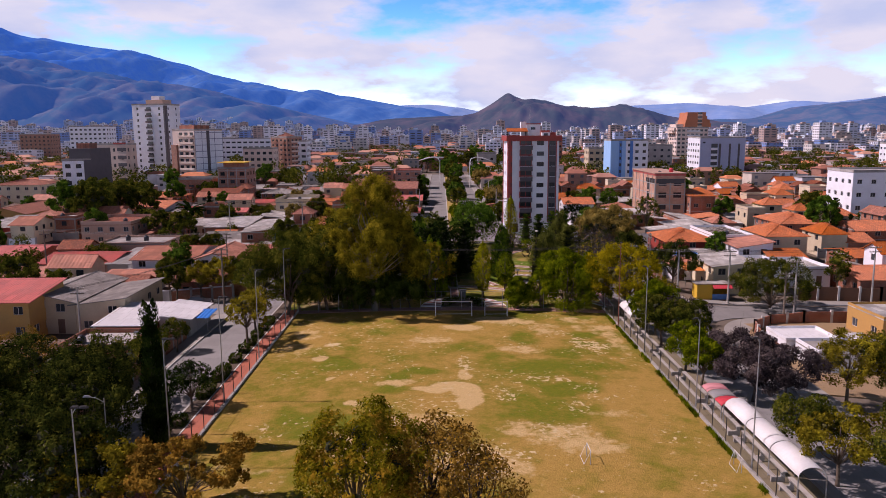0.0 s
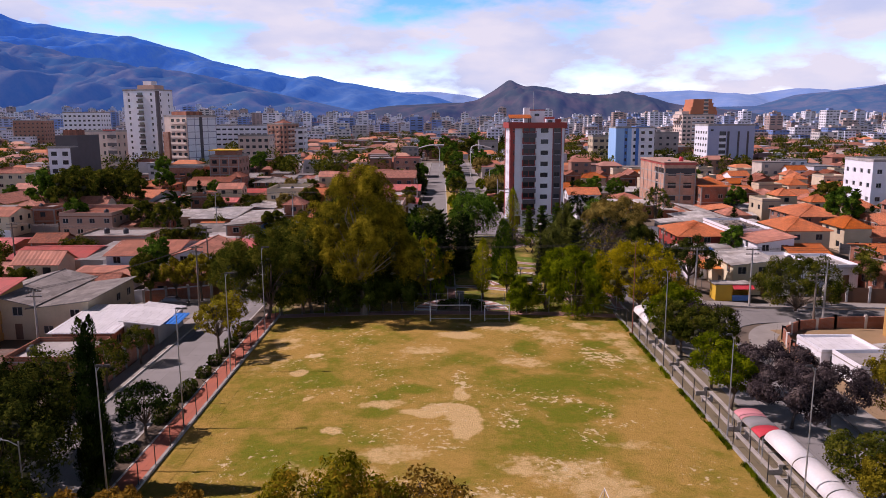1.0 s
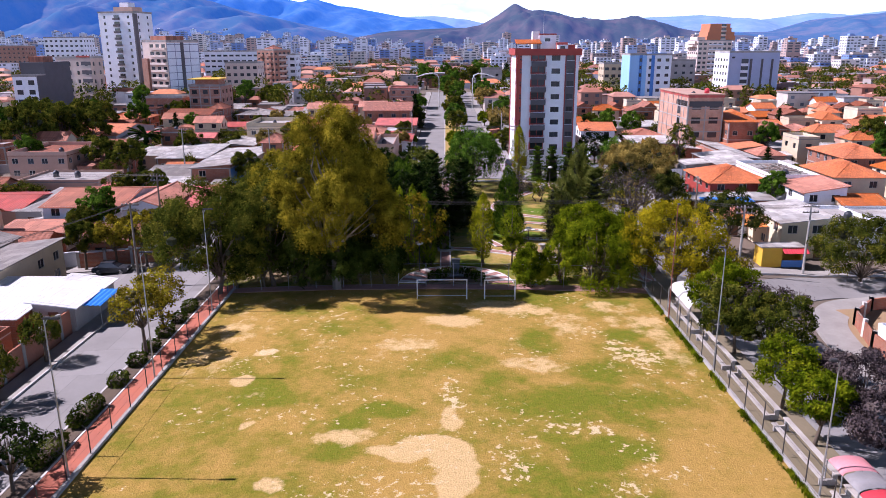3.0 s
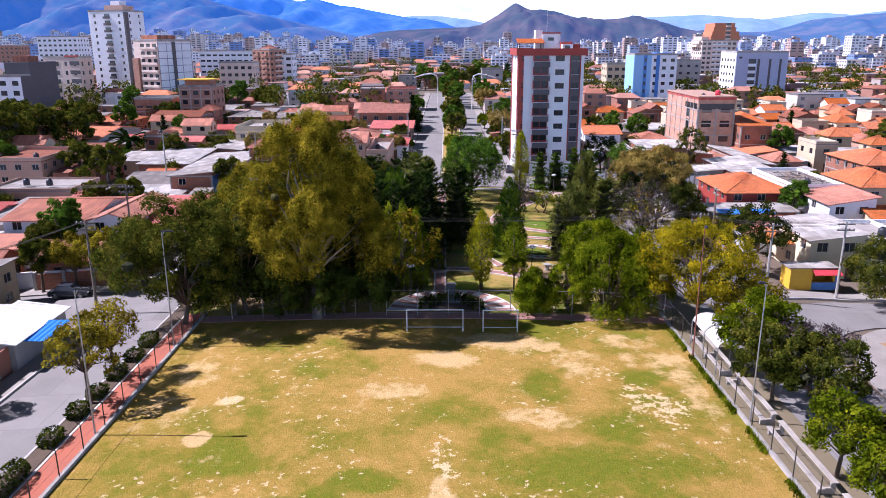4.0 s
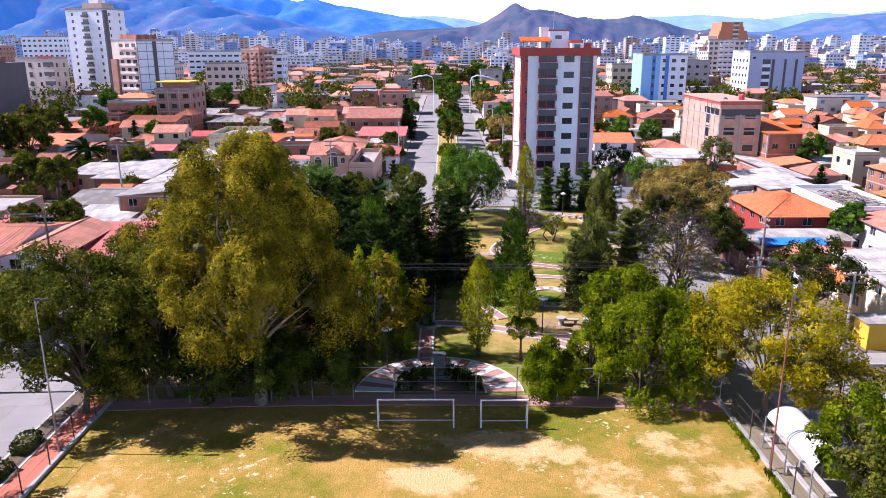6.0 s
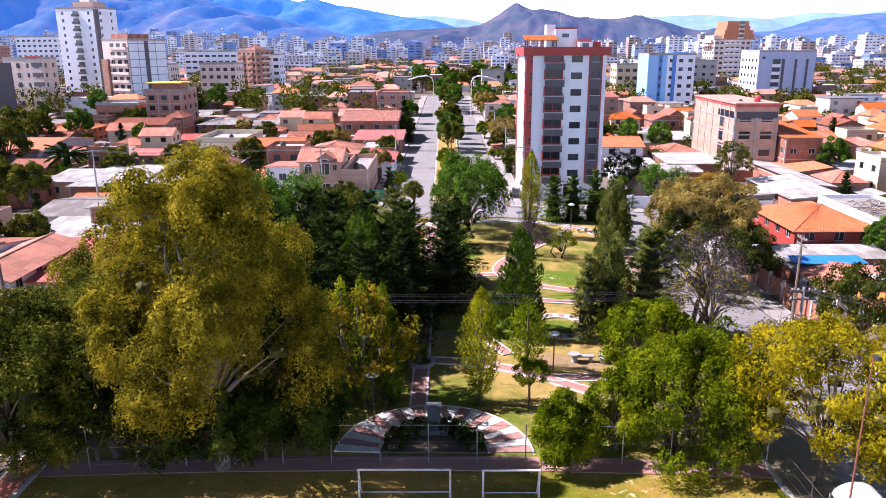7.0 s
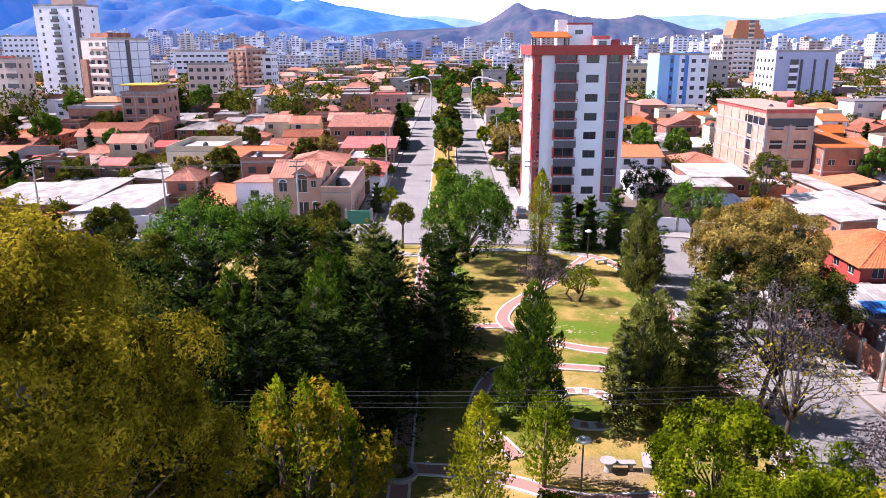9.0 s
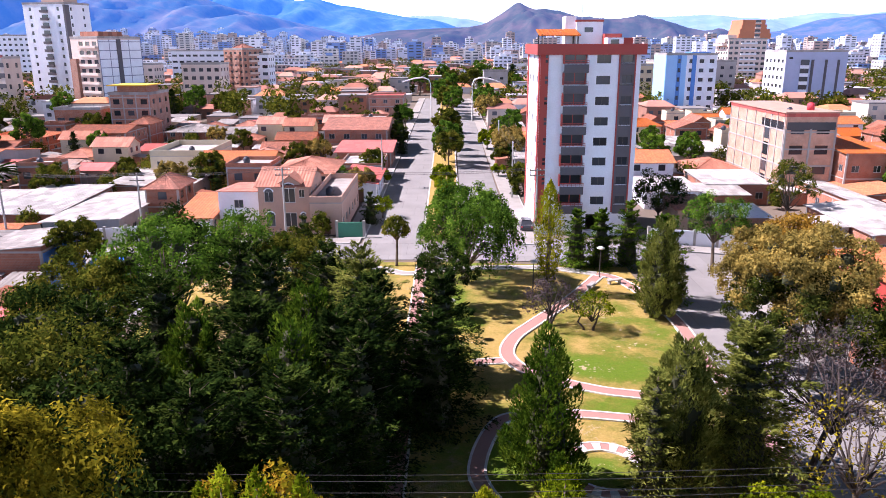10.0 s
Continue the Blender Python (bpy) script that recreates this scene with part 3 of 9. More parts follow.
def roof_shape(kind, w, d, h, rise, over=0.45, pitch=0.42):
    """The roof over a w x d building whose walls end at height h."""
    s = Shape()
    W, D = w / 2 + over, d / 2 + over
    if kind == "gx":
        e = h - rise * over / (d / 2)
        sheet(s, (-W, -D, e), (W, -D, e), (W, 0, h + rise), (-W, 0, h + rise), pitch)
        sheet(s, (W, D, e), (-W, D, e), (-W, 0, h + rise), (W, 0, h + rise), pitch)
        s.tube([(-W, 0, h + rise), (W, 0, h + rise)], [0.1, 0.1], 6)
    elif kind == "gy":
        e = h - rise * over / (w / 2)
        sheet(s, (-W, D, e), (-W, -D, e), (0, -D, h + rise), (0, D, h + rise), pitch)
        sheet(s, (W, -D, e), (W, D, e), (0, D, h + rise), (0, -D, h + rise), pitch)
        s.tube([(0, -D, h + rise), (0, D, h + rise)], [0.1, 0.1], 6)
    elif kind == "hip":
        g = max(0.3, abs(w - d) / 2)
        p, q = ((-g, 0, h + rise), (g, 0, h + rise)) if w >= d else ((0, -g, h + rise), (0, g, h + rise))
        e = h - 0.12
        if w >= d:
            sheet(s, (-W, -D, e), (W, -D, e), q, p, pitch)
            sheet(s, (W, D, e), (-W, D, e), p, q, pitch)
            sheet(s, (W, -D, e), (W, D, e), q, q, pitch)
            sheet(s, (-W, D, e), (-W, -D, e), p, p, pitch)
        else:
            sheet(s, (-W, -D, e), (W, -D, e), p, p, pitch)
            sheet(s, (W, D, e), (-W, D, e), q, q, pitch)
            sheet(s, (W, -D, e), (W, D, e), q, p, pitch)
            sheet(s, (-W, D, e), (-W, -D, e), p, q, pitch)
        for cx, cy, top in ((-W, -D, p), (W, D, q), (W, -D, q if w >= d else p), (-W, D, p if w >= d else q)):
            s.tube([(cx, cy, e), top], [0.09, 0.09], 5)
        s.tube([p, q], [0.1, 0.1], 6)
    elif kind == "shed":
        e = h - rise * over / d
        sheet(s, (-W, -D, e), (W, -D, e), (W, D, h + rise + rise * over / d), (-W, D, h + rise + rise * over / d), pitch)
    elif kind == "shedback":
        e = h - rise * over / d
        sheet(s, (W, D, e), (-W, D, e), (-W, -D, h + rise + rise * over / d), (W, -D, h + rise + rise * over / d), pitch)
    elif kind == "shedx":
        e = h - rise * over / w
        sheet(s, (W, -D, e), (W, D, e), (-W, D, h + rise + rise * over / w), (-W, -D, h + rise + rise * over / w), pitch)
    elif kind == "shedl":
        e = h - rise * over / w
        sheet(s, (-W, D, e), (-W, -D, e), (W, -D, h + rise + rise * over / w), (W, D, h + rise + rise * over / w), pitch)
    else:
        o = min(over, 0.15)
        W, D, p = w / 2 + o, d / 2 + o, max(rise, 0.15)
        s.box(-W, W, -D, D, h, h + 0.14)
        for x0, x1, y0, y1 in ((-W, W, -D, -D + 0.15), (-W, W, D - 0.15, D), (-W, -W + 0.15, -D + 0.15, D - 0.15), (W - 0.15, W, -D + 0.15, D - 0.15)):
            s.box(x0, x1, y0, y1, h + 0.14, h + 0.14 + p)
    return s


def wall_top(shape, kind, w, d, h, rise):
    """The wall pieces between the eaves and a pitched roof."""
    x, y, t = w / 2, d / 2, h + rise
    if kind == "gx":
        shape.poly((x, -y, h), (x, y, h), (x, 0, t)).poly((-x, y, h), (-x, -y, h), (-x, 0, t))
    elif kind == "gy":
        shape.poly((-x, -y, h), (x, -y, h), (0, -y, t)).poly((x, y, h), (-x, y, h), (0, y, t))
    elif kind == "shed":
        shape.poly((x, -y, h), (x, y, h), (x, y, t)).poly((-x, y, h), (-x, -y, h), (-x, y, t)).poly((x, y, h), (-x, y, h), (-x, y, t), (x, y, t))
    elif kind == "shedback":
        shape.poly((x, -y, h), (x, y, h), (x, -y, t)).poly((-x, y, h), (-x, -y, h), (-x, -y, t)).poly((-x, -y, h), (x, -y, h), (x, -y, t), (-x, -y, t))
    elif kind == "shedx":
        shape.poly((-x, -y, h), (x, -y, h), (-x, -y, t)).poly((x, y, h), (-x, y, h), (-x, y, t)).poly((-x, y, h), (-x, -y, h), (-x, -y, t), (-x, y, t))
    elif kind == "shedl":
        shape.poly((-x, -y, h), (x, -y, h), (x, -y, t)).poly((x, y, h), (-x, y, h), (x, y, t)).poly((x, -y, h), (x, y, h), (x, y, t), (x, -y, t))


def window_row(span, h, storeys, ww=1.3, wh=1.15, every=3.0, door=False, rng=random):
    holes, step = [], h / storeys
    n = max(1, int(span / every))
    for s in range(storeys):
        for i in range(n):
            u = span * (i + 0.5) / n + rng.uniform(-0.25, 0.25)
            if door and s == 0 and i == n // 2:
                holes.append((u - 0.5, u + 0.5, 0.02, 2.1))
            elif ww + 0.4 < span / n + 0.3 and rng.random() > 0.12:
                z = s * step + min(0.95, step * 0.36)
                holes.append((u - ww / 2, u + ww / 2, z, min(z + wh, (s + 1) * step - 0.3)))
    return holes


TAKEN = []


def house(label, x, y, w, d, h, roof="gx", wall="cream", cover="tile_red", rise=1.2, storeys=1, rz=0.0, detailed=True, seed=None, sides="", holes=None, group="", over=0.45, pitch=0.42, z=0.0, name="house", category="house"):
    """A house whose footprint is w x d round (x, y); its front looks towards -y."""
    rng = random.Random(seed if seed is not None else int(x * 31 + y * 17))
    root = thing(name, label, category, pose(x, y, z, 0, 0, rz), group=group)
    TAKEN.append((x - w / 2, x + w / 2, y - d / 2, y + d / 2))
    if not sides:
        sides = "fr" if x < 5 else "fl"
    shape = Shape()
    cut = {}
    for side, (p0, p1) in corners_of(w, d).items():
        if holes and side in holes:
            cut[side] = holes[side]
        elif side in sides and holes is None:
            cut[side] = window_row(w if side in "fb" else d, h, storeys, door=side == "f", rng=rng)
        shape.wall(p0, p1, 0, h, cut.get(side, ()))
    wall_top(shape, roof, w, d, h, rise)
    part("wall", shape.mesh("wall", M[wall]), root)
    if roof == "flat":
        W, D, p = w / 2 + 0.02, d / 2 + 0.02, max(rise, 0.15)
        part("roof", Shape().box(-W, W, -D, D, h, h + 0.14).mesh("roof", M[cover]), root)
        rim = Shape()
        for x0, x1, y0, y1 in ((-W, W, -D, -D + 0.16), (-W, W, D - 0.16, D), (-W, -W + 0.16, -D + 0.16, D - 0.16), (W - 0.16, W, -D + 0.16, D - 0.16)):
            rim.box(x0, x1, y0, y1, h + 0.14, h + 0.14 + p)
        part("parapet", rim.mesh("parapet", M[wall]), root)
    else:
        part("roof", roof_shape(roof, w, d, h, rise, over, pitch).mesh("roof", M[cover]), root)
    if wall in ("brick", "brickpink") and h > 3.1:
        # the concrete frame shows between the bricks
        face = w / 2 + 0.03 if x < 5 else -w / 2 - 0.03
        for k in range(1, storeys + 1):
            z = h * k / storeys - 0.22
            part("beam", Shape().box(-w / 2, w / 2, -d / 2 - 0.04, -d / 2 - 0.005, z, z + 0.2).mesh("beam", M["concrete"]), root, "concrete ring beam")
            part("beam", Shape().box(face - 0.025, face + 0.025, -d / 2, d / 2, z, z + 0.2).mesh("beam", M["concrete"]), root, "concrete ring beam")
        for py in (-d / 2 + 0.1, 0.0, d / 2 - 0.1):
            part("column", Shape().box(face - 0.03, face + 0.03, py - 0.11, py + 0.11, 0, h).mesh("column", M["concrete"]), root, "concrete column")
        for px in (-w / 2 + 0.12, w / 2 - 0.12):
            part("column", Shape().box(px - 0.11, px + 0.11, -d / 2 - 0.05, -d / 2 - 0.005, 0, h).mesh("column", M["concrete"]), root, "concrete column")
    for side, hs in cut.items():
        glaze(root, side, w, d, hs, detailed)
    return root


def block(label, x, y, w, d, h, floors, wall="white", cols=4, side_cols=3, side="", ww=1.5, wh=1.2, rz=0.0, first=0.9, name="apartment_building", parapet=0.6, cover="slab", skip=(), glaze_detail=False, z=0.0):
    """A block of flats with a regular grid of recessed windows on its front and on one side."""
    root = thing(name, label, "building", pose(x, y, z, 0, 0, rz))
    h -= lie(x)
    TAKEN.append((x - w / 2, x + w / 2, y - d / 2, y + d / 2))
    side = side or ("r" if x < 5 else "l")
    step = (h - 0.4) / floors
    cut = {}
    for key, span, n in (("f", w, cols), (side, d, side_cols)):
        cut[key] = [(span * (i + 0.5) / n - ww / 2, span * (i + 0.5) / n + ww / 2, s * step + first, s * step + first + wh) for s in range(floors) for i in range(n) if (key, i) not in skip]
    shape = Shape()
    for key, (p0, p1) in corners_of(w, d).items():
        shape.wall(p0, p1, 0, h, cut.get(key, ()), 0.25)
    part("wall", shape.mesh("wall", M[wall]), root)
    part("roof", roof_shape("flat", w, d, h, parapet, 0.12).mesh("roof", M[cover]), root)
    for key, hs in cut.items():
        glaze(root, key, w, d, hs, glaze_detail, 0.2)
    return root


# ---- trees ----
def kites(centre, along, across, length, width):
    """Leaf sprays: broad where they grow, pointed at the tip."""
    out = np.empty((len(centre), 3, 3))
    out[:, 0] = centre - along * length[:, None] * 0.5 - across * width[:, None] * 0.5
    out[:, 1] = centre + along * length[:, None] * 0.5
    out[:, 2] = centre - along * length[:, None] * 0.4 + across * width[:, None] * 0.5
    return out


def unit(a):
    return a / np.maximum(np.linalg.norm(a, axis=1, keepdims=True), 1e-6)


def scatter_leaves(g, centre, length, width, down=0.0, flat=0.0):
    n = len(centre)
    along = g.normal(size=(n, 3))
    along[:, 2] -= down
    along = unit(along)
    ref = g.normal(size=(n, 3))
    ref[:, 2] += flat
    across = unit(np.cross(along, ref))
    s = g.uniform(0.65, 1.35, n)
    return kites(centre, along, across, length * s, width * s)


def leaves_on(g, centre, normal, length, width, loose=0.55, down=0.0):
    """Leaves that lie roughly along the surface of the clump they belong to."""
    n = len(centre)
    nrm = unit(normal + loose * g.normal(size=(n, 3)))
    along = np.cross(nrm, g.normal(size=(n, 3)))
    along = unit(along) - np.array([0, 0, down])
    along = unit(along - nrm * (along * nrm).sum(1, keepdims=True))
    s = g.uniform(0.65, 1.35, n)
    return kites(centre, along, np.cross(nrm, along), length * s, width * s)


def limbs(shape, g, start, ends, r0, sides=5, sag=0.0):
    for e in ends:
        a, b = np.array(start), np.array(e)
        mid1, mid2 = a + (b - a) * 0.35 + g.normal(size=3) * 0.04 * np.linalg.norm(b - a) + [0, 0, 0.06 * np.linalg.norm(b - a)], a + (b - a) * 0.7 + g.normal(size=3) * 0.05 * np.linalg.norm(b - a)
        shape.tube([a, mid1, mid2, b], [r0, r0 * 0.7, r0 * 0.42, r0 * 0.12], sides)


def crown_lobes(g, r, z0, z1, count, size=0.34):
    """Centres, radii and outward directions of the clumps that make up a crown."""
    zc, hz = (z0 + z1) / 2, (z1 - z0) / 2
    k = np.arange(count) + 0.5
    up = 1 - 1.55 * k / count
    ang = k * 2.39996 + g.uniform(0, 6.28)
    flat = np.sqrt(np.clip(1 - up ** 2, 0, 1))
    v = np.stack([np.cos(ang) * flat, np.sin(ang) * flat, up], 1) + 0.16 * g.normal(size=(count, 3))
    v = unit(v)
    rad = g.uniform(0.72, 1.25, count) * size * min(r, hz * 1.25)
    reach = g.uniform(0.72, 1.06, count)[:, None]
    pts = v * np.array([r - rad.mean() * 0.6, r - rad.mean() * 0.6, hz - rad.mean() * 0.5]) * reach + np.array([0, 0, zc])
    return pts, rad, v


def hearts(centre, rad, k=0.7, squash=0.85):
    """The dense twiggy inside of each clump: small closed lumps whose dark colour paints shade."""
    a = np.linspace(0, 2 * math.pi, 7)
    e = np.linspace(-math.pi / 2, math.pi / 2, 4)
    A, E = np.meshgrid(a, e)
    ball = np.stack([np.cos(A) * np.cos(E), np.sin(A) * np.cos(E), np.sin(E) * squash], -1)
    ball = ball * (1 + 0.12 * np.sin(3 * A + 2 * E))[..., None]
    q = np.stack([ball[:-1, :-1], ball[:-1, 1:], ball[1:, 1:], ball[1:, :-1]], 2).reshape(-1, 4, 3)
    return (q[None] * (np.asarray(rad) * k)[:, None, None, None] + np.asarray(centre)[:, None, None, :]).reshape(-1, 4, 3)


def tree(label, x, y, h, r, form="broad", leaf="broad", n=5000, seed=1, size=0.26, bark="bark", base=0.28, name="tree", category="tree", stems=1, group=""):
    g = np.random.default_rng(seed)
    n = int(n * (1.6 if n > 50000 else 1.04))
    size *= 0.92
    inner = None
    h -= lie(x)
    root = thing(name, label, category, pose(x, y, 0, 0, 0, float(g.uniform(0, 360))), group=group)
    wood = Shape()
    z0 = h * base
    tr = 0.022 * h + 0.03
    bend = g.normal(size=2) * 0.04 * h
    if form in ("broad", "weep", "sparse"):
        fork = (bend[0] * 0.5, bend[1] * 0.5, z0 * 0.95 + 0.1 * h)
        for s in range(stems):
            off = g.normal(size=2) * (0.25 if stems > 1 else 0)
            tip = (bend[0] + g.normal() * r * 0.25 * (stems > 1), bend[1] + g.normal() * r * 0.25 * (stems > 1), h * 0.82)
            wood.tube([(off[0], off[1], -0.1), (off[0] * 1.1, off[1] * 1.1, 0.25), (fork[0] + off[0] * 2, fork[1] + off[1] * 2, fork[2]), ((fork[0] + tip[0]) / 2 + off[0], (fork[1] + tip[1]) / 2 + off[1], h * 0.6), tip], [tr * 1.35, tr, tr * 0.72, tr * 0.42, tr * 0.12], 8)
        count = 32 if r > 6 else int(13 + r * 3.0)
        lobe, rad, lead = crown_lobes(g, r, z0 + 0.1 * h, h, count, 0.33 if r > 6 else 0.36)
        if r > 6:
            # an old crown rises in several heads instead of one dome
            lobe[:, :2] *= (1 - 0.62 * np.clip((lobe[:, 2:] / h - 0.45) / 0.5, 0, 1))
            lobe[:, 2] += (0.10 * h * np.sin(lobe[:, 0] * 0.8 + 1.0) * np.cos(lobe[:, 1] * 0.7)) * (lobe[:, 2] > 0.55 * h)
        limbs(wood, g, fork, lobe, tr * 0.42)
        main, main_rad = lobe, rad
        if r >= 2.4 and form != "sparse":
            # each bough ends in several smaller billows
            kids = 5 if r > 6 else 4
            way = unit(g.normal(size=(count * kids, 3)) + np.repeat(lead, kids, 0) * 0.9 + np.array([0, 0, 0.35]))
            lobe = np.repeat(lobe, kids, 0) + way * (np.repeat(rad, kids) * g.uniform(0.55, 1.15, count * kids))[:, None]
            rad = np.repeat(rad, kids) * (g.uniform(0.30, 0.62, count * kids) if r > 6 else g.uniform(0.42, 0.72, count * kids))
            lead = unit(way + np.repeat(lead, kids, 0) * 0.5)
            count = len(lobe)
        share = rad ** 2 / (rad ** 2).sum()
        if form == "weep":
            # boughs of fine hanging sprays over each clump
            per = 5
            m = max(1, n // per)
            pick = g.choice(count, m, p=share)
            v = unit(g.normal(size=(m, 3)) + lead[pick] * 0.9 + np.array([0, 0, 0.45]))
            rough = 1 + 0.14 * np.sin(v[:, 0] * 9 + pick) * np.sin(v[:, 1] * 8 + pick * 2.0)
            top = lobe[pick] + v * (rad[pick] * rough * g.uniform(0.6, 1.04, m) ** 0.6)[:, None]
            drop = g.uniform(0.1, 1.25, m) ** 1.5 * rad[pick]
            step = (np.arange(per) + g.uniform(0, 1, (m, per))) / per
            c = top[:, None, :] + v[:, None, :] * np.array([0.25, 0.25, 0]) * np.sqrt(step)[..., None] * drop[:, None, None] - np.array([0, 0, 1.0]) * (step * drop[:, None])[..., None] + g.normal(size=(m, per, 3)) * 0.07
            nrm = np.repeat(v, per, 0)
            c = c.reshape(-1, 3)
            keep = c[:, 2] > z0 * 0.5 + 0.3
            leaves = leaves_on(g, c[keep], nrm[keep], size * 1.45, size * 0.66, 0.42, 0.7)
            low = main[:, 2] - main_rad > z0 * 0.5 + 0.1
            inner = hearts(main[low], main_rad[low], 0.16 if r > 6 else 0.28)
        else:
            pick = g.choice(count, n, p=share)
            v = unit(g.normal(size=(n, 3)) + lead[pick] * 0.8)
            rough = 1 + 0.2 * np.sin(v[:, 0] * 8 + pick) * np.sin(v[:, 1] * 9 + pick * 2.0) + 0.1 * g.normal(size=n)
            deep = g.uniform(0.35, 1.0, n) ** 0.4 if form == "sparse" else g.uniform(0.4, 1.04, n) ** 0.6
            c = lobe[pick] + v * (rad[pick] * rough * deep)[:, None] * np.array([1, 1, 0.85])
            leaves = leaves_on(g, c, v, size * 1.2, size * 0.84, 0.5)
            if form == "broad":
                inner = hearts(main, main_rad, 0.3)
        if form == "sparse":
            for e in lobe:
                twigs_and_shade = [np.array(e) + g.normal(size=3) * r * 0.22 for _ in range(7)]
                limbs(wood, g, e, twigs_and_shade, tr * 0.1, 3)
    elif form in ("pine", "fir"):
        wood.tube([(0, 0, -0.1), (bend[0] * 0.2, bend[1] * 0.2, h * 0.5), (0, 0, h * 0.98)], [tr * 0.95, tr * 0.6, 0.03], 7)
        cs, als, ups = [], [], []
        step = 0.5 if form == "fir" else 0.56
        whorls = max(7, int((h - z0 * 0.5) / step))
        arms = 8
        per = max(14, n // (whorls * arms))
        for i in range(whorls):
            f = (i + g.uniform(-0.3, 0.3)) / whorls
            f = min(max(f, 0.0), 0.97)
            z = z0 * 0.5 + (h - z0 * 0.5) * f
            reach = r * ((1 - f) ** (0.8 if form == "fir" else 0.6)) * g.uniform(0.8, 1.2) + 0.15
            turn = g.uniform(0, 7)
            for a in range(arms):
                ang = turn + 2 * math.pi * a / arms + g.normal() * 0.22
                ln = reach * g.uniform(0.6, 1.25)
                tilt = (0.10 if form == "fir" else 0.22) * g.uniform(0.3, 1.6) + 0.75 * f * f
                way = np.array([math.cos(ang), math.sin(ang), tilt])
                side = np.array([-way[1], way[0], 0.0])
                # a flat fan of twigs: widest past the middle of the bough, pointed at its end
                t = g.uniform(0.12, 1.0, per) ** 0.75
                fan = 0.36 * ln * np.sin(np.pi * np.clip(t, 0.05, 0.97)) ** 0.7 + 0.05
                off = g.uniform(-1, 1, per) * fan
                p = np.array([0, 0, z]) + way * (t * ln)[:, None] + side * off[:, None]
                p[:, 2] += -0.30 * (t ** 2) * ln * (1 - 0.8 * f) - 0.28 * np.abs(off) + 0.07 * g.normal(size=per)
                cs.append(p)
                als.append(way[None] * 0.8 + side[None] * (np.sign(off) * 0.7)[:, None] + np.array([[0, 0, -0.2]]))
                ups.append(np.repeat((np.array([0, 0, 1.0]) + 0.35 * way)[None], per, 0) + side[None] * (off / (fan + 0.01) * 0.7)[:, None])
                if a % 2 == 0:
                    wood.tube([(0, 0, z), tuple(np.array([0, 0, z]) + way * ln * 0.6)], [tr * 0.14, 0.015], 3)
        c, along = np.concatenate(cs), unit(np.concatenate(als) + g.normal(size=(sum(map(len, cs)), 3)) * 0.3)
        face = np.concatenate(ups) + 0.35 * g.normal(size=c.shape)
        across = unit(np.cross(along, face))
        s = g.uniform(0.7, 1.3, len(c))
        leaves = kites(c, along, across, size * 1.5 * s, size * 0.62 * s)
        f = np.linspace(0.04, 0.86, 9)
        if leaf != "sparse":
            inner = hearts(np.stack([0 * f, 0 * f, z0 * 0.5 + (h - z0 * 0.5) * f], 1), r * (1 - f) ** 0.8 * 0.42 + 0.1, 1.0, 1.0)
    elif form == "cone":
        # a cypress: many upright flame-shaped plumes packed round the stem
        wood.tube([(0, 0, -0.1), (0, 0, h * 0.5), (0, 0, h * 0.92)], [tr * 0.9, tr * 0.6, 0.03], 7)
        count = int(26 + 9 * r * max(1.0, h / 9))
        slim = r < 0.18 * h
        k = (np.arange(count) + 0.5) / count
        f = 0.02 + 0.80 * k ** 1.15
        f[-1] = 0.80
        reach = r * (1 - f) ** (0.75 if not slim else 0.55) * np.clip(0.72 + f * 4, 0, 1) * g.uniform(0.62, 0.98, count)
        ang = np.arange(count) * 2.39996 + g.normal(size=count) * 0.25
        reach[-2:] *= 0.1
        root_at = np.stack([np.cos(ang) * reach * 0.72, np.sin(ang) * reach * 0.72, z0 * 0.5 + (h * 0.97 - z0 * 0.5) * f], 1)
        tall = h * g.uniform(0.15, 0.26, count) * (1 - 0.35 * f)
        tall[-2:] = (h - root_at[-2:, 2])
        spread = 0.12 if slim else 0.30
        lean = np.stack([np.cos(ang) * spread, np.sin(ang) * spread, np.ones(count)], 1)
        fat = np.minimum(r * 0.42, tall * 0.34) * g.uniform(0.75, 1.2, count)
        share = fat * tall / (fat * tall).sum()
        pick = g.choice(count, n, p=share)
        t = g.uniform(0, 1, n)
        girth = fat[pick] * np.clip(np.sin(np.pi * np.clip(t * 0.86 + 0.14, 0, 1)), 0.03, 1) ** 0.8
        th = g.uniform(0, 2 * math.pi, n)
        ring = np.stack([np.cos(th), np.sin(th), np.zeros(n)], 1)
        c = root_at[pick] + lean[pick] * (t * tall[pick])[:, None] + ring * (girth * g.uniform(0.55, 1.08, n))[:, None]
        out = unit(np.stack([np.cos(ang), np.sin(ang), 0 * ang], 1)[pick] * 0.4 + ring + np.array([0, 0, 0.3]) + 0.35 * g.normal(size=(n, 3)))
        along = unit(lean[pick] + ring * 0.35 + 0.28 * g.normal(size=(n, 3)))
        across = unit(np.cross(along, out))
        s = g.uniform(0.7, 1.3, n)
        leaves = kites(c, along, across, size * 1.5 * s, size * 0.6 * s)
        f = np.linspace(0.1, 0.84, 9)
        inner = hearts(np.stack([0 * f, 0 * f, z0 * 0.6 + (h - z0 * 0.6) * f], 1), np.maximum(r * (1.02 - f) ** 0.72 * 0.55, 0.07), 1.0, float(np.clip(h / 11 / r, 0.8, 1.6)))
    else:
        wood.tube([(0, 0, -0.1), (0, 0, h * 0.5), (0, 0, h * 0.92)], [tr * 0.9, tr * 0.6, 0.03], 7)
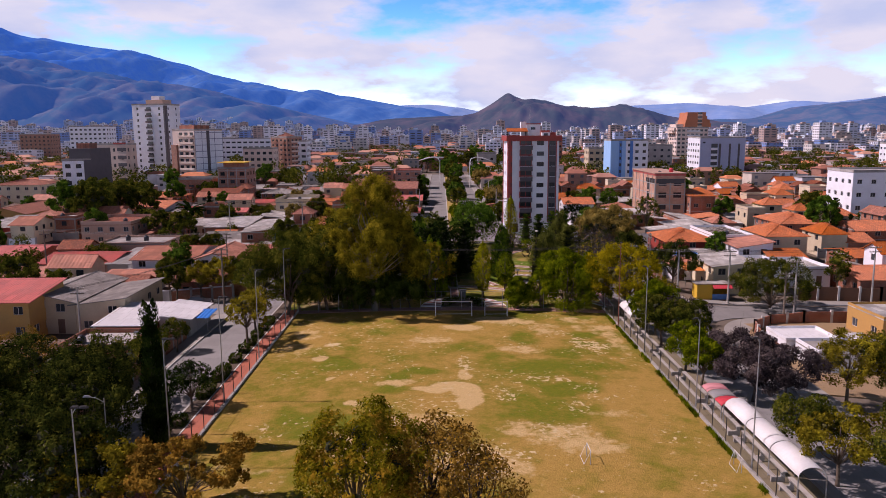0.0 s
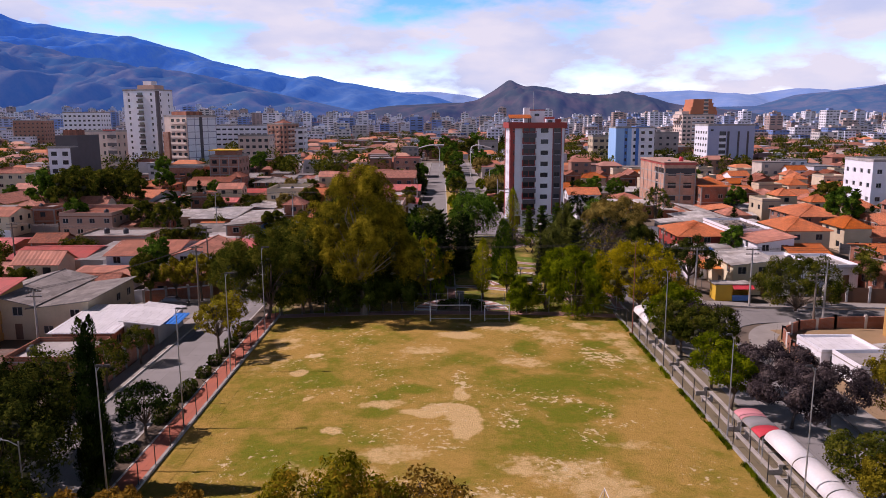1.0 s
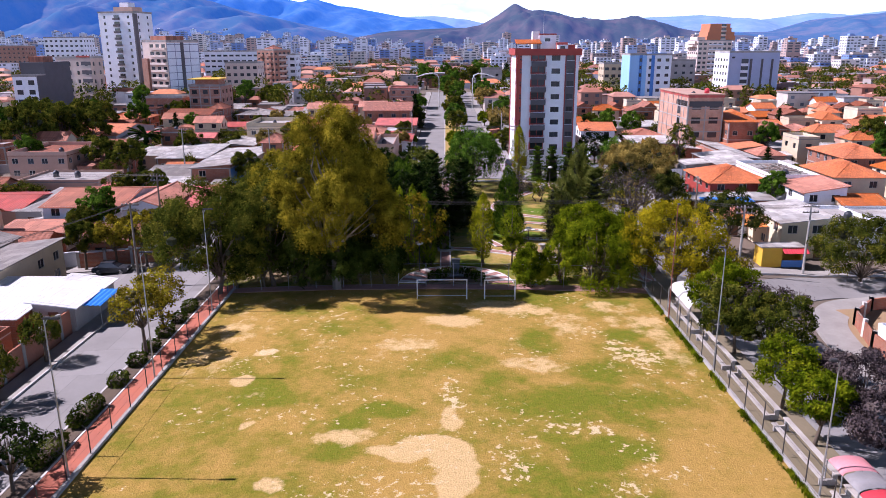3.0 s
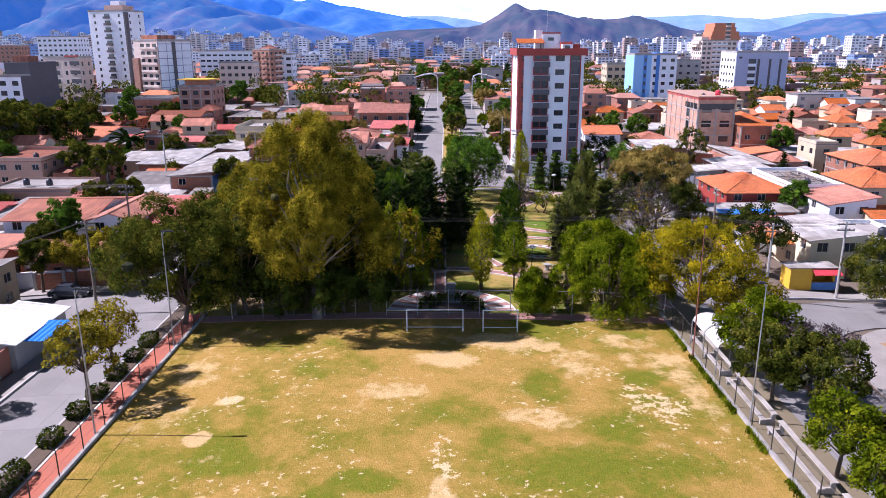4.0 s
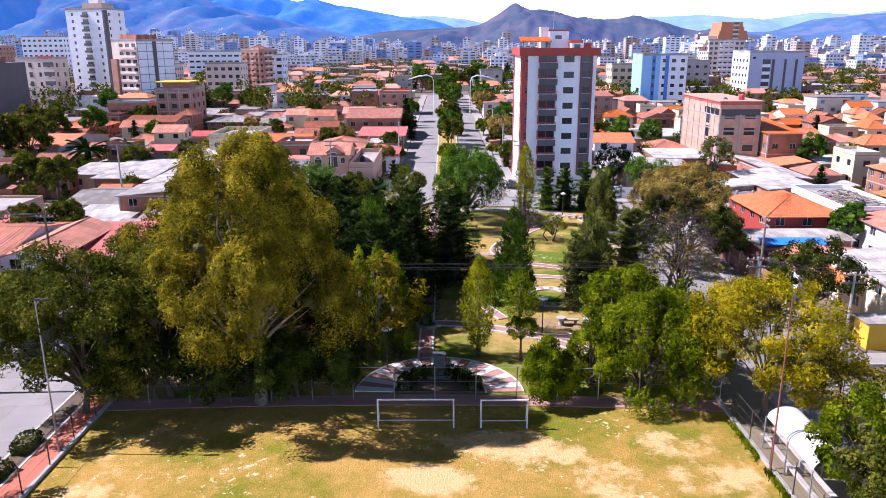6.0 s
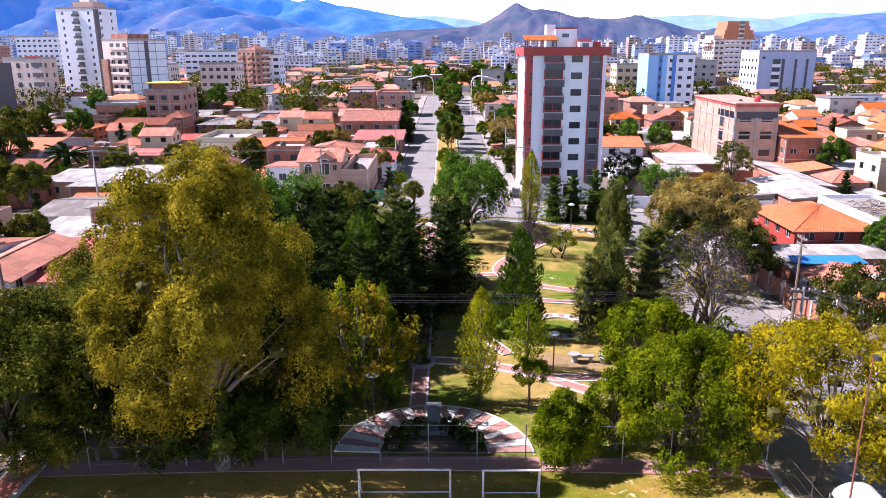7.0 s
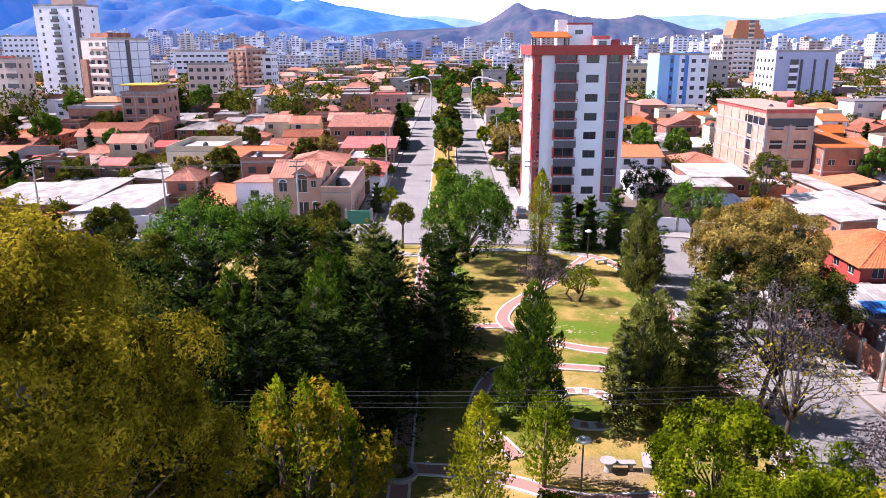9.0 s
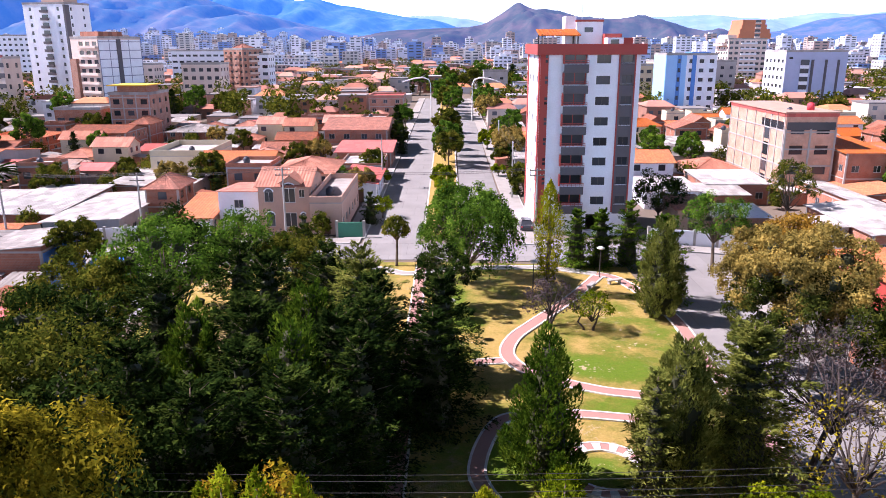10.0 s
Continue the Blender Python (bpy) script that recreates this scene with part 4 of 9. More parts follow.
        t = g.uniform(0, 1, n)
        z = z0 * 0.6 + (h - z0 * 0.6) * t
        width = r * np.clip(np.sin(np.pi * np.clip(t * 0.93 + 0.08, 0, 1)), 0, 1) ** 0.55
        ang = g.uniform(0, 2 * math.pi, n)
        lump = 1 + 0.12 * np.sin(ang * 2 + z * 0.9 + seed * 1.7) + 0.24 * np.sin(ang * 5 + z * 3.1 + seed) * np.cos(z * 2.3 + ang * 2) + 0.08 * g.normal(size=n)
        k = g.uniform(0.62, 1.04, n) * lump * width
        c = np.stack([np.cos(ang) * k, np.sin(ang) * k, z + 0.12 * g.normal(size=n)], 1)
        along = unit(np.stack([np.cos(ang) * 0.5, np.sin(ang) * 0.5, np.full(n, 1.0)], 1) + 0.5 * g.normal(size=(n, 3)))
        across = unit(np.cross(along, np.stack([np.cos(ang), np.sin(ang), np.full(n, 0.5)], 1) + 0.5 * g.normal(size=(n, 3))))
        s = g.uniform(0.7, 1.3, n)
        leaves = kites(c, along, across, size * 1.4 * s, size * 0.66 * s)
        limbs(wood, g, (0, 0, h * 0.25), [(math.cos(a) * r * 0.5, math.sin(a) * r * 0.5, h * 0.6) for a in g.uniform(0, 6.28, 5)], tr * 0.3)
    part("trunk", wood.mesh("trunk", M["darkbark" if form == "sparse" else bark], True), root)
    count = len(leaves)
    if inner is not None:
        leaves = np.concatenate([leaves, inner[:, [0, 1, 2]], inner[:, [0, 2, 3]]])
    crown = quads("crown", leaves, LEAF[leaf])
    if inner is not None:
        # the lumps' dark colour stands in for shade deep in the crown
        crown.materials.append(M["twig_shade_olive" if leaf in ("willow", "yellow", "autumn", "rust", "pepper") else "twigs_and_shade"])
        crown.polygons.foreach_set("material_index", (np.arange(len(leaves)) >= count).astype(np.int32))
    part("crown", crown, root)
    return root


def planted(ob, x, y, k=1.0, turn=0.0, kz=1.0):
    return copy_thing(ob, pose(x, y, lie(x), 0, 0, turn) @ Matrix.Diagonal((k, k, k * kz, 1)))


def fbm(xs, ys, scale, octaves=4, seed=0):
    """Smooth random relief over arrays of x and y, about -1 to 1."""
    total, amp = np.zeros_like(xs, dtype=float), 1.0
    for o in range(octaves):
        g = np.random.default_rng(seed * 97 + o)
        grid = g.uniform(-1, 1, (128, 128))
        u, v = xs / scale * 2 ** o + 37.3 * o, ys / scale * 2 ** o + 11.7 * o
        i, j = np.floor(u).astype(int), np.floor(v).astype(int)
        fu, fv = u - i, v - j
        fu, fv = fu * fu * (3 - 2 * fu), fv * fv * (3 - 2 * fv)
        a, b, c, d = grid[i % 128, j % 128], grid[(i + 1) % 128, j % 128], grid[i % 128, (j + 1) % 128], grid[(i + 1) % 128, (j + 1) % 128]
        total += amp * ((a * (1 - fu) + b * fu) * (1 - fv) + (c * (1 - fu) + d * fu) * fv)
        amp *= 0.5
    return total / 1.6


def turf(name, label, x0, x1, y0, y1, step, z, material, bare, lush, stone, relief=0.03, mean=0.25, seed=3):
    """A stretch of turf with spots (x, y, rx, ry, strength) that are bare, lush or stony."""
    nx, ny = int((x1 - x0) / step) + 1, int((y1 - y0) / step) + 1
    X, Y = np.meshgrid(np.linspace(x0, x1, nx), np.linspace(y0, y1, ny))
    Xw, Yw = X + 1.0 * fbm(X, Y, 3.4, 5, seed + 5), Y + 1.0 * fbm(X, Y, 3.4, 5, seed + 6)

    def spots(rows):
        f = np.zeros_like(X)
        for cx, cy, rx, ry, k in rows:
            q = ((Xw - cx) / rx) ** 2 + ((Yw - cy) / ry) ** 2
            f = np.maximum(f, k * np.clip(1.25 - q * 0.8, 0, 1))
        return f

    Z = z + relief * fbm(X, Y, 6.0, 4, seed)
    Z = Z - 0.001 * np.minimum(np.abs(X), 47.0) ** 2
    me = bpy.data.meshes.new(name)
    idx = np.arange(nx * ny).reshape(ny, nx)
    faces = np.stack([idx[:-1, :-1], idx[:-1, 1:], idx[1:, 1:], idx[1:, :-1]], -1).reshape(-1, 4)
    me.from_pydata(np.stack([X, Y, Z], -1).reshape(-1, 3).tolist(), [], faces.tolist())
    me.polygons.foreach_set("use_smooth", [True] * len(me.polygons))
    broad = fbm(X, Y, 9.0, 4, seed + 1)
    for key, val in (("bare", np.clip(spots(bare) * 0.8 + 0.18 + 0.30 * fbm(X, Y, 4.0, 4, seed + 2) + 0.34 * fbm(X, Y, 1.1, 3, seed + 8), 0, 1)), ("lush", np.clip(spots(lush) * 0.68 + mean + 0.13 + 0.5 * broad + 0.42 * fbm(X, Y, 1.8, 4, seed + 9), 0, 1)), ("stone", np.clip(spots(stone) * 0.52 + 0.15 + 0.34 * fbm(X, Y, 5.0, 4, seed + 4), 0, 1))):
        a = me.attributes.new(key, "FLOAT", "POINT")
        a.data.foreach_set("value", np.clip(val, 0, 1).astype(np.float32).reshape(-1))
    me.materials.append(M[material])
    return thing(name, label, "ground", mesh=me, kind="structure")


def smooth_line(pts, steps=8):
    """A curve through the points."""
    pts = [Vector(p) for p in pts]
    out = []
    for i in range(len(pts) - 1):
        p0, p1, p2, p3 = pts[max(i - 1, 0)], pts[i], pts[i + 1], pts[min(i + 2, len(pts) - 1)]
        for s in range(steps):
            t = s / steps
            out.append(0.5 * (2 * p1 + (p2 - p0) * t + (2 * p0 - 5 * p1 + 4 * p2 - p3) * t * t + (3 * p1 - p0 - 3 * p2 + p3) * t ** 3))
    return out + [pts[-1]]


def strip(pts, left, right, z0, z1):
    """A solid band along a plan line, from left to right metres beside it."""
    s = Shape()
    pts = [Vector((p[0], p[1])) for p in pts]
    k = 0
    for i, p in enumerate(pts):
        w = (pts[min(i + 1, len(pts) - 1)] - pts[max(i - 1, 0)]).normalized()
        nrm = Vector((-w.y, w.x))
        a, b = p + nrm * left, p + nrm * right
        s.v += [(a.x, a.y, z0), (a.x, a.y, z1), (b.x, b.y, z1), (b.x, b.y, z0)]
    for i in range(len(pts) - 1):
        k = 4 * i
        s.f += [(k + 1, k + 2, k + 6, k + 5), (k, k + 1, k + 5, k + 4), (k + 2, k + 3, k + 7, k + 6)]
    k = 4 * (len(pts) - 1)
    s.f += [(0, 3, 2, 1), (k, k + 1, k + 2, k + 3)]
    return s


# ---- ground, roads, pitch, park ----
sheet_x = [-4900, -900, -200, -47] + [-47 + 94 * k / 24 for k in range(1, 24)] + [47, 200, 900, 4900]
earth = Shape()
for x0, x1 in zip(sheet_x, sheet_x[1:]):
    earth.poly((x0, -700, -0.12), (x1, -700, -0.12), (x1, 4950, -0.12), (x0, 4950, -0.12))
ground = thing("ground", "bare brown town earth reaching to the horizon", "ground", mesh=earth.mesh("ground", M["earth"], settle=True), kind="structure")


def slab(name, label, shape, material, category):
    return thing(name, label, category, mesh=shape.mesh(name, M[material], settle=True), kind="structure")


# streets: (name, label, centre line, half width)
slab("road_west", "worn pale concrete street beside the pitch", strip([(-27.8, -40), (-27.8, 60), (-27.8, 110), (-27.4, 169)], 3.35, -3.35, -0.11, -0.02), "asphalt", "road")
slab("road_west_branch", "pale concrete side street between houses", strip([(-31.0, 109.6), (-36, 109.8), (-41, 110.1), (-47, 110.5), (-60, 111.2), (-110, 114)], 4.0, -4.2, -0.11, -0.025), "asphalt", "road")
slab("road_east", "grey worn street beside the park", strip([(32, -40), (32, 60), (32, 95), (31.2, 125), (30.9, 150), (31.6, 172)], 4.3, -4.3, -0.11, -0.02), "asphalt", "road")
slab("road_east_branch", "grey street curving away past the kiosk", strip(smooth_line([(34, 101.5, 0), (41, 107.2, 0), (50, 109.2, 0), (75, 107, 0), (130, 104, 0)]), 3.6, -3.6, -0.11, -0.025), "asphalt", "road")
slab("road_north", "pale concrete cross street behind the park", strip([(-140, 177)] + [(x, 173.3) for x in range(-48, 50, 4)] + [(60, 174.4), (160, 178)], 3.6, -3.6, -0.11, -0.03), "asphalt", "road")
slab("road_boulevard", "left carriageway of a pale concrete boulevard", strip([(-2.2, 176.7), (-1.8, 240), (-1.6, 430)], 3.6, -3.6, -0.11, -0.015), "asphalt", "road")
slab("road_boulevard_return", "right carriageway of a pale concrete boulevard", strip([(10.2, 176.7), (10.2, 240), (10.6, 430)], 3.2, -3.2, -0.11, -0.012), "asphalt", "road")
slab("median", "grassy raised median of the boulevard", strip([(4.2, 181), (4.2, 240), (4.4, 430)], 2.3, -2.3, -0.11, 0.14), "lawn", "median")
for sgn, xx in ((-1, 1.8), (1, 6.6)):
    slab("kerb_median", "pale concrete kerb of the median", strip([(xx, 181), (xx, 430)], 0.12, -0.12, -0.11, 0.17), "kerb", "kerb")

# pavements with their kerbs
for name, line, wide in (
    ("pavement_west_far", [(-32.2, -40), (-32.2, 105.0)], 1.0),
    ("pavement_west_near", [(-32.2, 116.4), (-31.8, 169)], 1.0),
    ("pavement_side_street", [(-33.4, 115.0), (-41, 115.6), (-47, 116.0), (-60, 116.7), (-100, 119)], 1.2),
    ("pavement_north", [(-140, 182.0), (-47, 178.6), (-40, 178.4), (-30, 178.3), (-20, 178.3), (-6.2, 178.3)], 1.3),
    ("pavement_north_east", [(14.2, 178.4), (22, 178.4), (30, 178.4), (40, 178.6), (47, 178.8), (70, 180)], 1.4),
    ("pavement_boulevard_left", [(-7.2, 179.4), (-7.0, 300), (-7.0, 430)], 1.3),
    ("pavement_boulevard_right", [(15.2, 179.7), (15.0, 300), (15.0, 430)], 1.4),
    ("pavement_east", [(37.8, 114.5), (37.0, 132), (36.6, 169)], 1.2),
    ("pavement_kiosk", [(38.0, 113.4), (42, 114.2), (47, 114.6), (56, 114.8), (80, 112.6)], 1.1),
):
    slab(name, "cracked concrete pavement with a raised kerb", strip(line, wide, -wide, -0.11, 0.10), "pavement", "pavement")
    slab("kerb", "pale concrete kerb edging", strip(line, -wide, -wide - 0.16, -0.11, 0.125), "kerb", "kerb")

BARE = [(-1.3, 70.0, 1.5, 0.9, 1.3), (0.8, 71.0, 1.9, 1.3, 1.3), (2.5, 69.4, 1.8, 1.9, 1.3), (2.4, 66.6, 1.8, 2.4, 1.3), (2.2, 74.4, 0.9, 1.8, 0.9), (-9.0, 66.8, 1.15, 0.9, 1), (-13.5, 86.6, 1.0, 1.1, 1), (-13.9, 80.7, 1.0, 0.8, 1), (-11.6, 73.7, 0.7, 0.6, 0.8), (2.3, 93.3, 3.0, 1.9, 0.9), (-1.4, 87.9, 3.2, 1.7, 0.62), (-4.4, 71.8, 2.4, 1.2, 0.6), (9.2, 83.8, 2.8, 1.4, 0.62), (14.2, 92.8, 2.6, 3.4, 0.7), (19.6, 96.0, 3.4, 4.0, 0.68), (21.5, 88, 1.6, 7.0, 0.55), (9.0, 59.5, 4.0, 2.6, 0.66), (-6.7, 57.5, 4.2, 2.6, 0.66), (12.5, 57.0, 3.0, 2.0, 0.7), (2.5, 53.0, 5.0, 3.0, 0.68), (-17.5, 90.0, 2.6, 8.0, 0.5), (8, 97, 6, 1.8, 0.58), (-3, 62, 3.0, 1.6, 0.6), (16, 64, 3, 1.6, 0.58)]
LUSH = [(-2.6, 75.5, 1.9, 1.3, 1), (-4.6, 73.6, 1.6, 1.0, 0.85), (10.6, 88.6, 1.9, 3.0, 1), (13.7, 70.5, 2.4, 1.4, 1), (11.8, 69.6, 2.0, 1.2, 0.9), (18.2, 90.7, 1.6, 1.7, 0.85), (3.3, 84.5, 2.8, 2.0, 0.7), (11.2, 77.4, 4.8, 2.8, 0.66), (-4.2, 69.8, 1.8, 1.1, 0.8), (-12.4, 78.1, 3.2, 1.8, 0.55), (-10.1, 96.8, 4.2, 2.0, 0.75), (6.5, 79.5, 2.2, 3.4, 0.6), (14.8, 82.8, 2.8, 2.2, 0.66), (8, 65, 4, 3, 0.55), (-12, 62, 4.5, 2.4, 0.5), (16, 76, 3, 3, 0.55), (-6, 92, 4, 2, 0.55)]
STONE = [(18.1, 85.7, 2.1, 3.6, 0.62), (10.6, 73.5, 2.4, 1.4, 0.52), (2.4, 78.6, 1.3, 2.6, 0.66), (10, 60, 4, 2.4, 0.6), (-13.5, 86.6, 0.9, 0.9, 0.7), (-8.8, 66.8, 0.9, 0.7, 0.6), (4, 55, 5, 2.4, 0.55), (-5.5, 57.5, 3, 1.8, 0.5), (6.5, 69, 1.6, 3.0, 0.45), (12.5, 66, 2, 2, 0.5)]
turf("pitch", "worn football pitch with straw grass and bare sandy patches", -20.8, 23.5, 26, 102.5, 0.3, 0.0, "turf", BARE, LUSH, STONE, 0.035)
PARK_BARE = [(13.6, 118.6, 3.4, 1.8, 0.9), (-12, 110, 9, 6, 0.8), (-12, 122, 8, 8, 0.75), (-3.5, 109.5, 2.4, 1.6, 0.6), (-12, 140, 8, 8, 0.8), (3, 128, 3, 8, 0.55)]
PARK_LUSH = [(14.2, 126.4, 2.2, 1.6, 0.9), (15.6, 140.5, 5.0, 2.4, 0.7), (5.4, 147, 2.6, 8, 0.75), (-3, 160, 3, 4, 0.85), (5.5, 158, 2.0, 4.0, 0.8), (17, 134, 3, 1.2, 0.7), (8.6, 127, 1.4, 3.6, 0.8), (5.0, 113.5, 2.4, 2.5, 0.6)]
turf("park_lawn", "dry park lawn, straw coloured with green patches", -22.9, 25.4, 104.1, 168.4, 0.4, 0.03, "lawn", PARK_BARE, PARK_LUSH, [], 0.05, mean=0.16, seed=11)
slab("verge_west", "narrow planted earth verge beside the street", Shape().box(-24.35, -22.95, -40, 169, -0.11, 0.10), "soil", "verge")
slab("kerb_west", "pale concrete kerb along the street", Shape().box(-24.53, -24.35, -40, 169, -0.11, 0.13), "kerb", "kerb")
slab("path_west", "brick red paved walk along the pitch fence", Shape().box(-22.8, -21.06, 10, 105.0, -0.11, 0.09), "redpave", "path")
slab("kerb_walk", "whitewashed edge of the red walk", Shape().box(-22.95, -22.8, 10, 105.0, -0.11, 0.13), "whitekerb", "kerb")
slab("kerb_pitch_west", "low whitewashed wall under the fence", Shape().box(-21.06, -20.8, 10, 105.0, -0.11, 0.22), "concrete", "kerb")
slab("path_north", "faded red paving along the end of the pitch", strip([(-20.8 + 44.4 * k / 20, 103.3) for k in range(21)], 0.8, -0.8, -0.11, 0.06), "pinkpave", "path")
slab("kerb_pitch_east", "low concrete wall under the fence", Shape().box(23.5, 23.75, 10, 105, -0.11, 0.25), "concrete", "kerb")
slab("path_east", "trodden bare earth strip behind the stands", Shape().box(23.75, 27.6, -40, 110, -0.11, 0.05), "trodden", "path")
slab("lot", "dry dirt building lot with straw grass", Shape().prism([(38.2, 72), (47, 71.6), (120, 68), (120, 98), (62, 101.4), (52, 103), (47, 102.4), (42, 100.6), (39.2, 96.6)], -0.11, 0.05), "dirt", "lot")
slab("pavement_lot", "broken pale pavement round the lot", strip(smooth_line([(37.9, 66, 0), (37.9, 84, 0), (38.4, 91, 0), (40.4, 97.6, 0), (44.6, 102.4, 0), (51, 104.4, 0), (64, 104.2, 0)]), 1.55, -1.7, -0.11, 0.09), "pavement", "pavement")


def garden_path(label, pts, half, paving="pinkpave", edge=0.16):
    line = smooth_line([(p[0], p[1], 0) for p in pts])
    root = thing("garden_path", label, "path", kind="structure")
    part("paving", strip(line, half, -half, -0.05, 0.10).mesh("paving", M[paving], settle=True), root)
    part("edging", strip(line, half + edge, half, -0.05, 0.13).mesh("edging", M["whitekerb"], settle=True), root, "whitewashed edging")
    part("edging", strip(line, -half, -half - edge, -0.05, 0.13).mesh("edging", M["whitekerb"], settle=True), root, "whitewashed edging")


garden_path("straight red garden path with white edging", [(1.95, 110.6), (1.95, 130), (1.95, 148), (2.0, 167.2)], 0.5)
garden_path("curving red garden path with white edging", [(9.0, 119.6), (6.9, 124.2), (6.8, 127.0), (7.9, 130.7), (9.4, 132.4), (13.5, 132.9), (18.8, 132.3), (23, 131.6)], 0.42)
garden_path("winding pale red garden path", [(7.0, 141.0), (9.4, 141.4)], 0.42)
garden_path("winding pale red garden path with white edging", [(23.2, 135.4), (18.5, 136.1), (15.6, 136.8), (11.7, 138.9), (9.8, 142.2), (10.5, 146.0), (13.0, 150.2), (17.1, 156.6), (21.3, 164.4)], 0.5)
garden_path("red garden path with white edging past the lamp", [(2.4, 118.3), (5.4, 118.0), (8.7, 116.9), (12.0, 115.4), (15.9, 115.6), (20, 116.2)], 0.5)
garden_path("short red garden path joining the street", [(12.0, 114.9), (15.6, 112.6), (22.0, 109.6), (24.7, 106.6)], 0.5)
garden_path("pale garden walk along the street", [(24.9, 107), (25.4, 119), (25.6, 128), (25.7, 142), (26.0, 153), (23.6, 163.0), (21.3, 165.2)], 0.55)
garden_path("pale walk at the head of the park", [(-19.5, 165.5), (-10, 166.2), (-3.2, 166.0), (0.6, 164.0), (4.8, 165.4), (9, 166.4), (16, 166.8), (21.3, 165.2)], 0.5, "pavement")
garden_path("pale garden walk under dark trees", [(-19.6, 143.6), (-16.4, 140.2), (-12, 138.5), (-5, 139), (1.4, 140)], 0.5, "pavement")

# striped ring in the park and the striped half circle behind the goals
for cx, cy, r0, r1, a0, a1, n, lab in ((14.3, 126.2, 2.15, 2.95, -130, 165, 26, "striped paved ring round a small lawn"), (3.15, 104.35, 3.5, 6.15, 2, 178, 22, "striped paved half circle behind the goals")):
    root = thing("striped_paving", lab, "paving", kind="structure")
    for i in range(n):
        b0, b1 = radians(a0 + (a1 - a0) * i / n + 0.25), radians(a0 + (a1 - a0) * (i + 1) / n - 0.25)
        ring = [(cx + r * math.cos(a), cy + r * math.sin(a)) for r, a in ((r0, b0), (r1, b0), (r1, b1), (r0, b1))]
        part("paving_slab", Shape().prism(ring, -0.05, 0.11 + 0.004 * (i % 3)).mesh("paving_slab", M["whitekerb" if i % 2 else "pinkpave"], settle=True), root)
    for rr in (r0 - 0.12, r1):
        arc = [(cx + rr * math.cos(radians(a0 + (a1 - a0) * k / 30)), cy + rr * math.sin(radians(a0 + (a1 - a0) * k / 30))) for k in range(31)]
        part("edging", strip(arc, 0, -0.12, -0.05, 0.15).mesh("edging", M["whitekerb"], settle=True), root)
bed = [(3.15 + 3.35 * math.cos(radians(a)), 104.35 + 3.35 * math.sin(radians(a))) for a in range(0, 181, 10)]
slab("flower_bed", "dark raised planting bed behind the goals", Shape().prism(bed, -0.05, 0.2), "soil", "flower bed")


# ---- mountains ----
def ridge(name, label, far, knots, depth, material, seed, rough=0.10, steps=150, rows=34, gully=160):
    """A range whose skyline runs through knots (x, height) at the distance far and falls towards the viewer."""
    kx, kz = np.array([k[0] for k in knots], float), np.array([k[1] for k in knots], float)
    xs = np.linspace(kx[0], kx[-1], steps)
    sky = np.interp(xs, kx, kz)
    for _ in range(2):
        sky[1:-1] = (sky[:-2] + 2 * sky[1:-1] + sky[2:]) / 4
    v = np.linspace(0, 1.25, rows)
    X, V = np.meshgrid(xs, v)
    S = np.broadcast_to(sky, X.shape)
    fall = np.where(V <= 1, np.sin(np.clip(V, 0, 1) * math.pi / 2) ** 1.5, 1 - (V - 1) * 1.6)
    warp = X * 1.0 + 0.35 * (1 - V) * depth
    spur = fbm(warp, V * depth * 0.35, gully, 5, seed)
    Z = S * (fall + rough * 2.6 * spur * np.clip(V * (0.97 - V) * 3.0, 0, 1)) + S * 0.008 * fbm(X, V * 900, gully * 0.5, 4, seed + 1) * np.clip(V * 2, 0, 1) - 4 * (V < 0.01)
    Yd = far - depth * (1 - V)
    me = bpy.data.meshes.new(name)
    n, m = X.shape
    idx = np.arange(n * m).reshape(n, m)
    faces = np.stack([idx[:-1, :-1], idx[:-1, 1:], idx[1:, 1:], idx[1:, :-1]], -1).reshape(-1, 4)
    me.from_pydata(np.stack([X, Yd, Z], -1).reshape(-1, 3).tolist(), [], faces.tolist())
    me.polygons.foreach_set("use_smooth", [True] * len(me.polygons))
    me.materials.append(material)
    thing(name, label, "mountain", mesh=me, kind="structure")


# each range carries its air haze in bluish colours and a blue emission
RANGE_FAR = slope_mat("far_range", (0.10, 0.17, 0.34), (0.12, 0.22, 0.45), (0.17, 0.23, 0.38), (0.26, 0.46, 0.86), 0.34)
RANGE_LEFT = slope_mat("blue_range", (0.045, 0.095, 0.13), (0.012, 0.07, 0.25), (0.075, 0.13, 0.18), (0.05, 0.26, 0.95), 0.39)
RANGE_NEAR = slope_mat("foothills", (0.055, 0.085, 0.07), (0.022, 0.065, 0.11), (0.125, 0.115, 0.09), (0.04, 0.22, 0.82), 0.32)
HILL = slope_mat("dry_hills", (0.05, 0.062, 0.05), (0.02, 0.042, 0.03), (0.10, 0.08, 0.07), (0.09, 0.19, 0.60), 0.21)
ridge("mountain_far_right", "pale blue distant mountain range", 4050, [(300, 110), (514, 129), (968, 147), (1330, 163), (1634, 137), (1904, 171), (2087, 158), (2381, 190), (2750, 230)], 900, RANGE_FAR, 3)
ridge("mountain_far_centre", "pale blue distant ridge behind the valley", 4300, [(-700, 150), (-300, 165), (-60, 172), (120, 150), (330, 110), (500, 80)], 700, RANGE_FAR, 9)
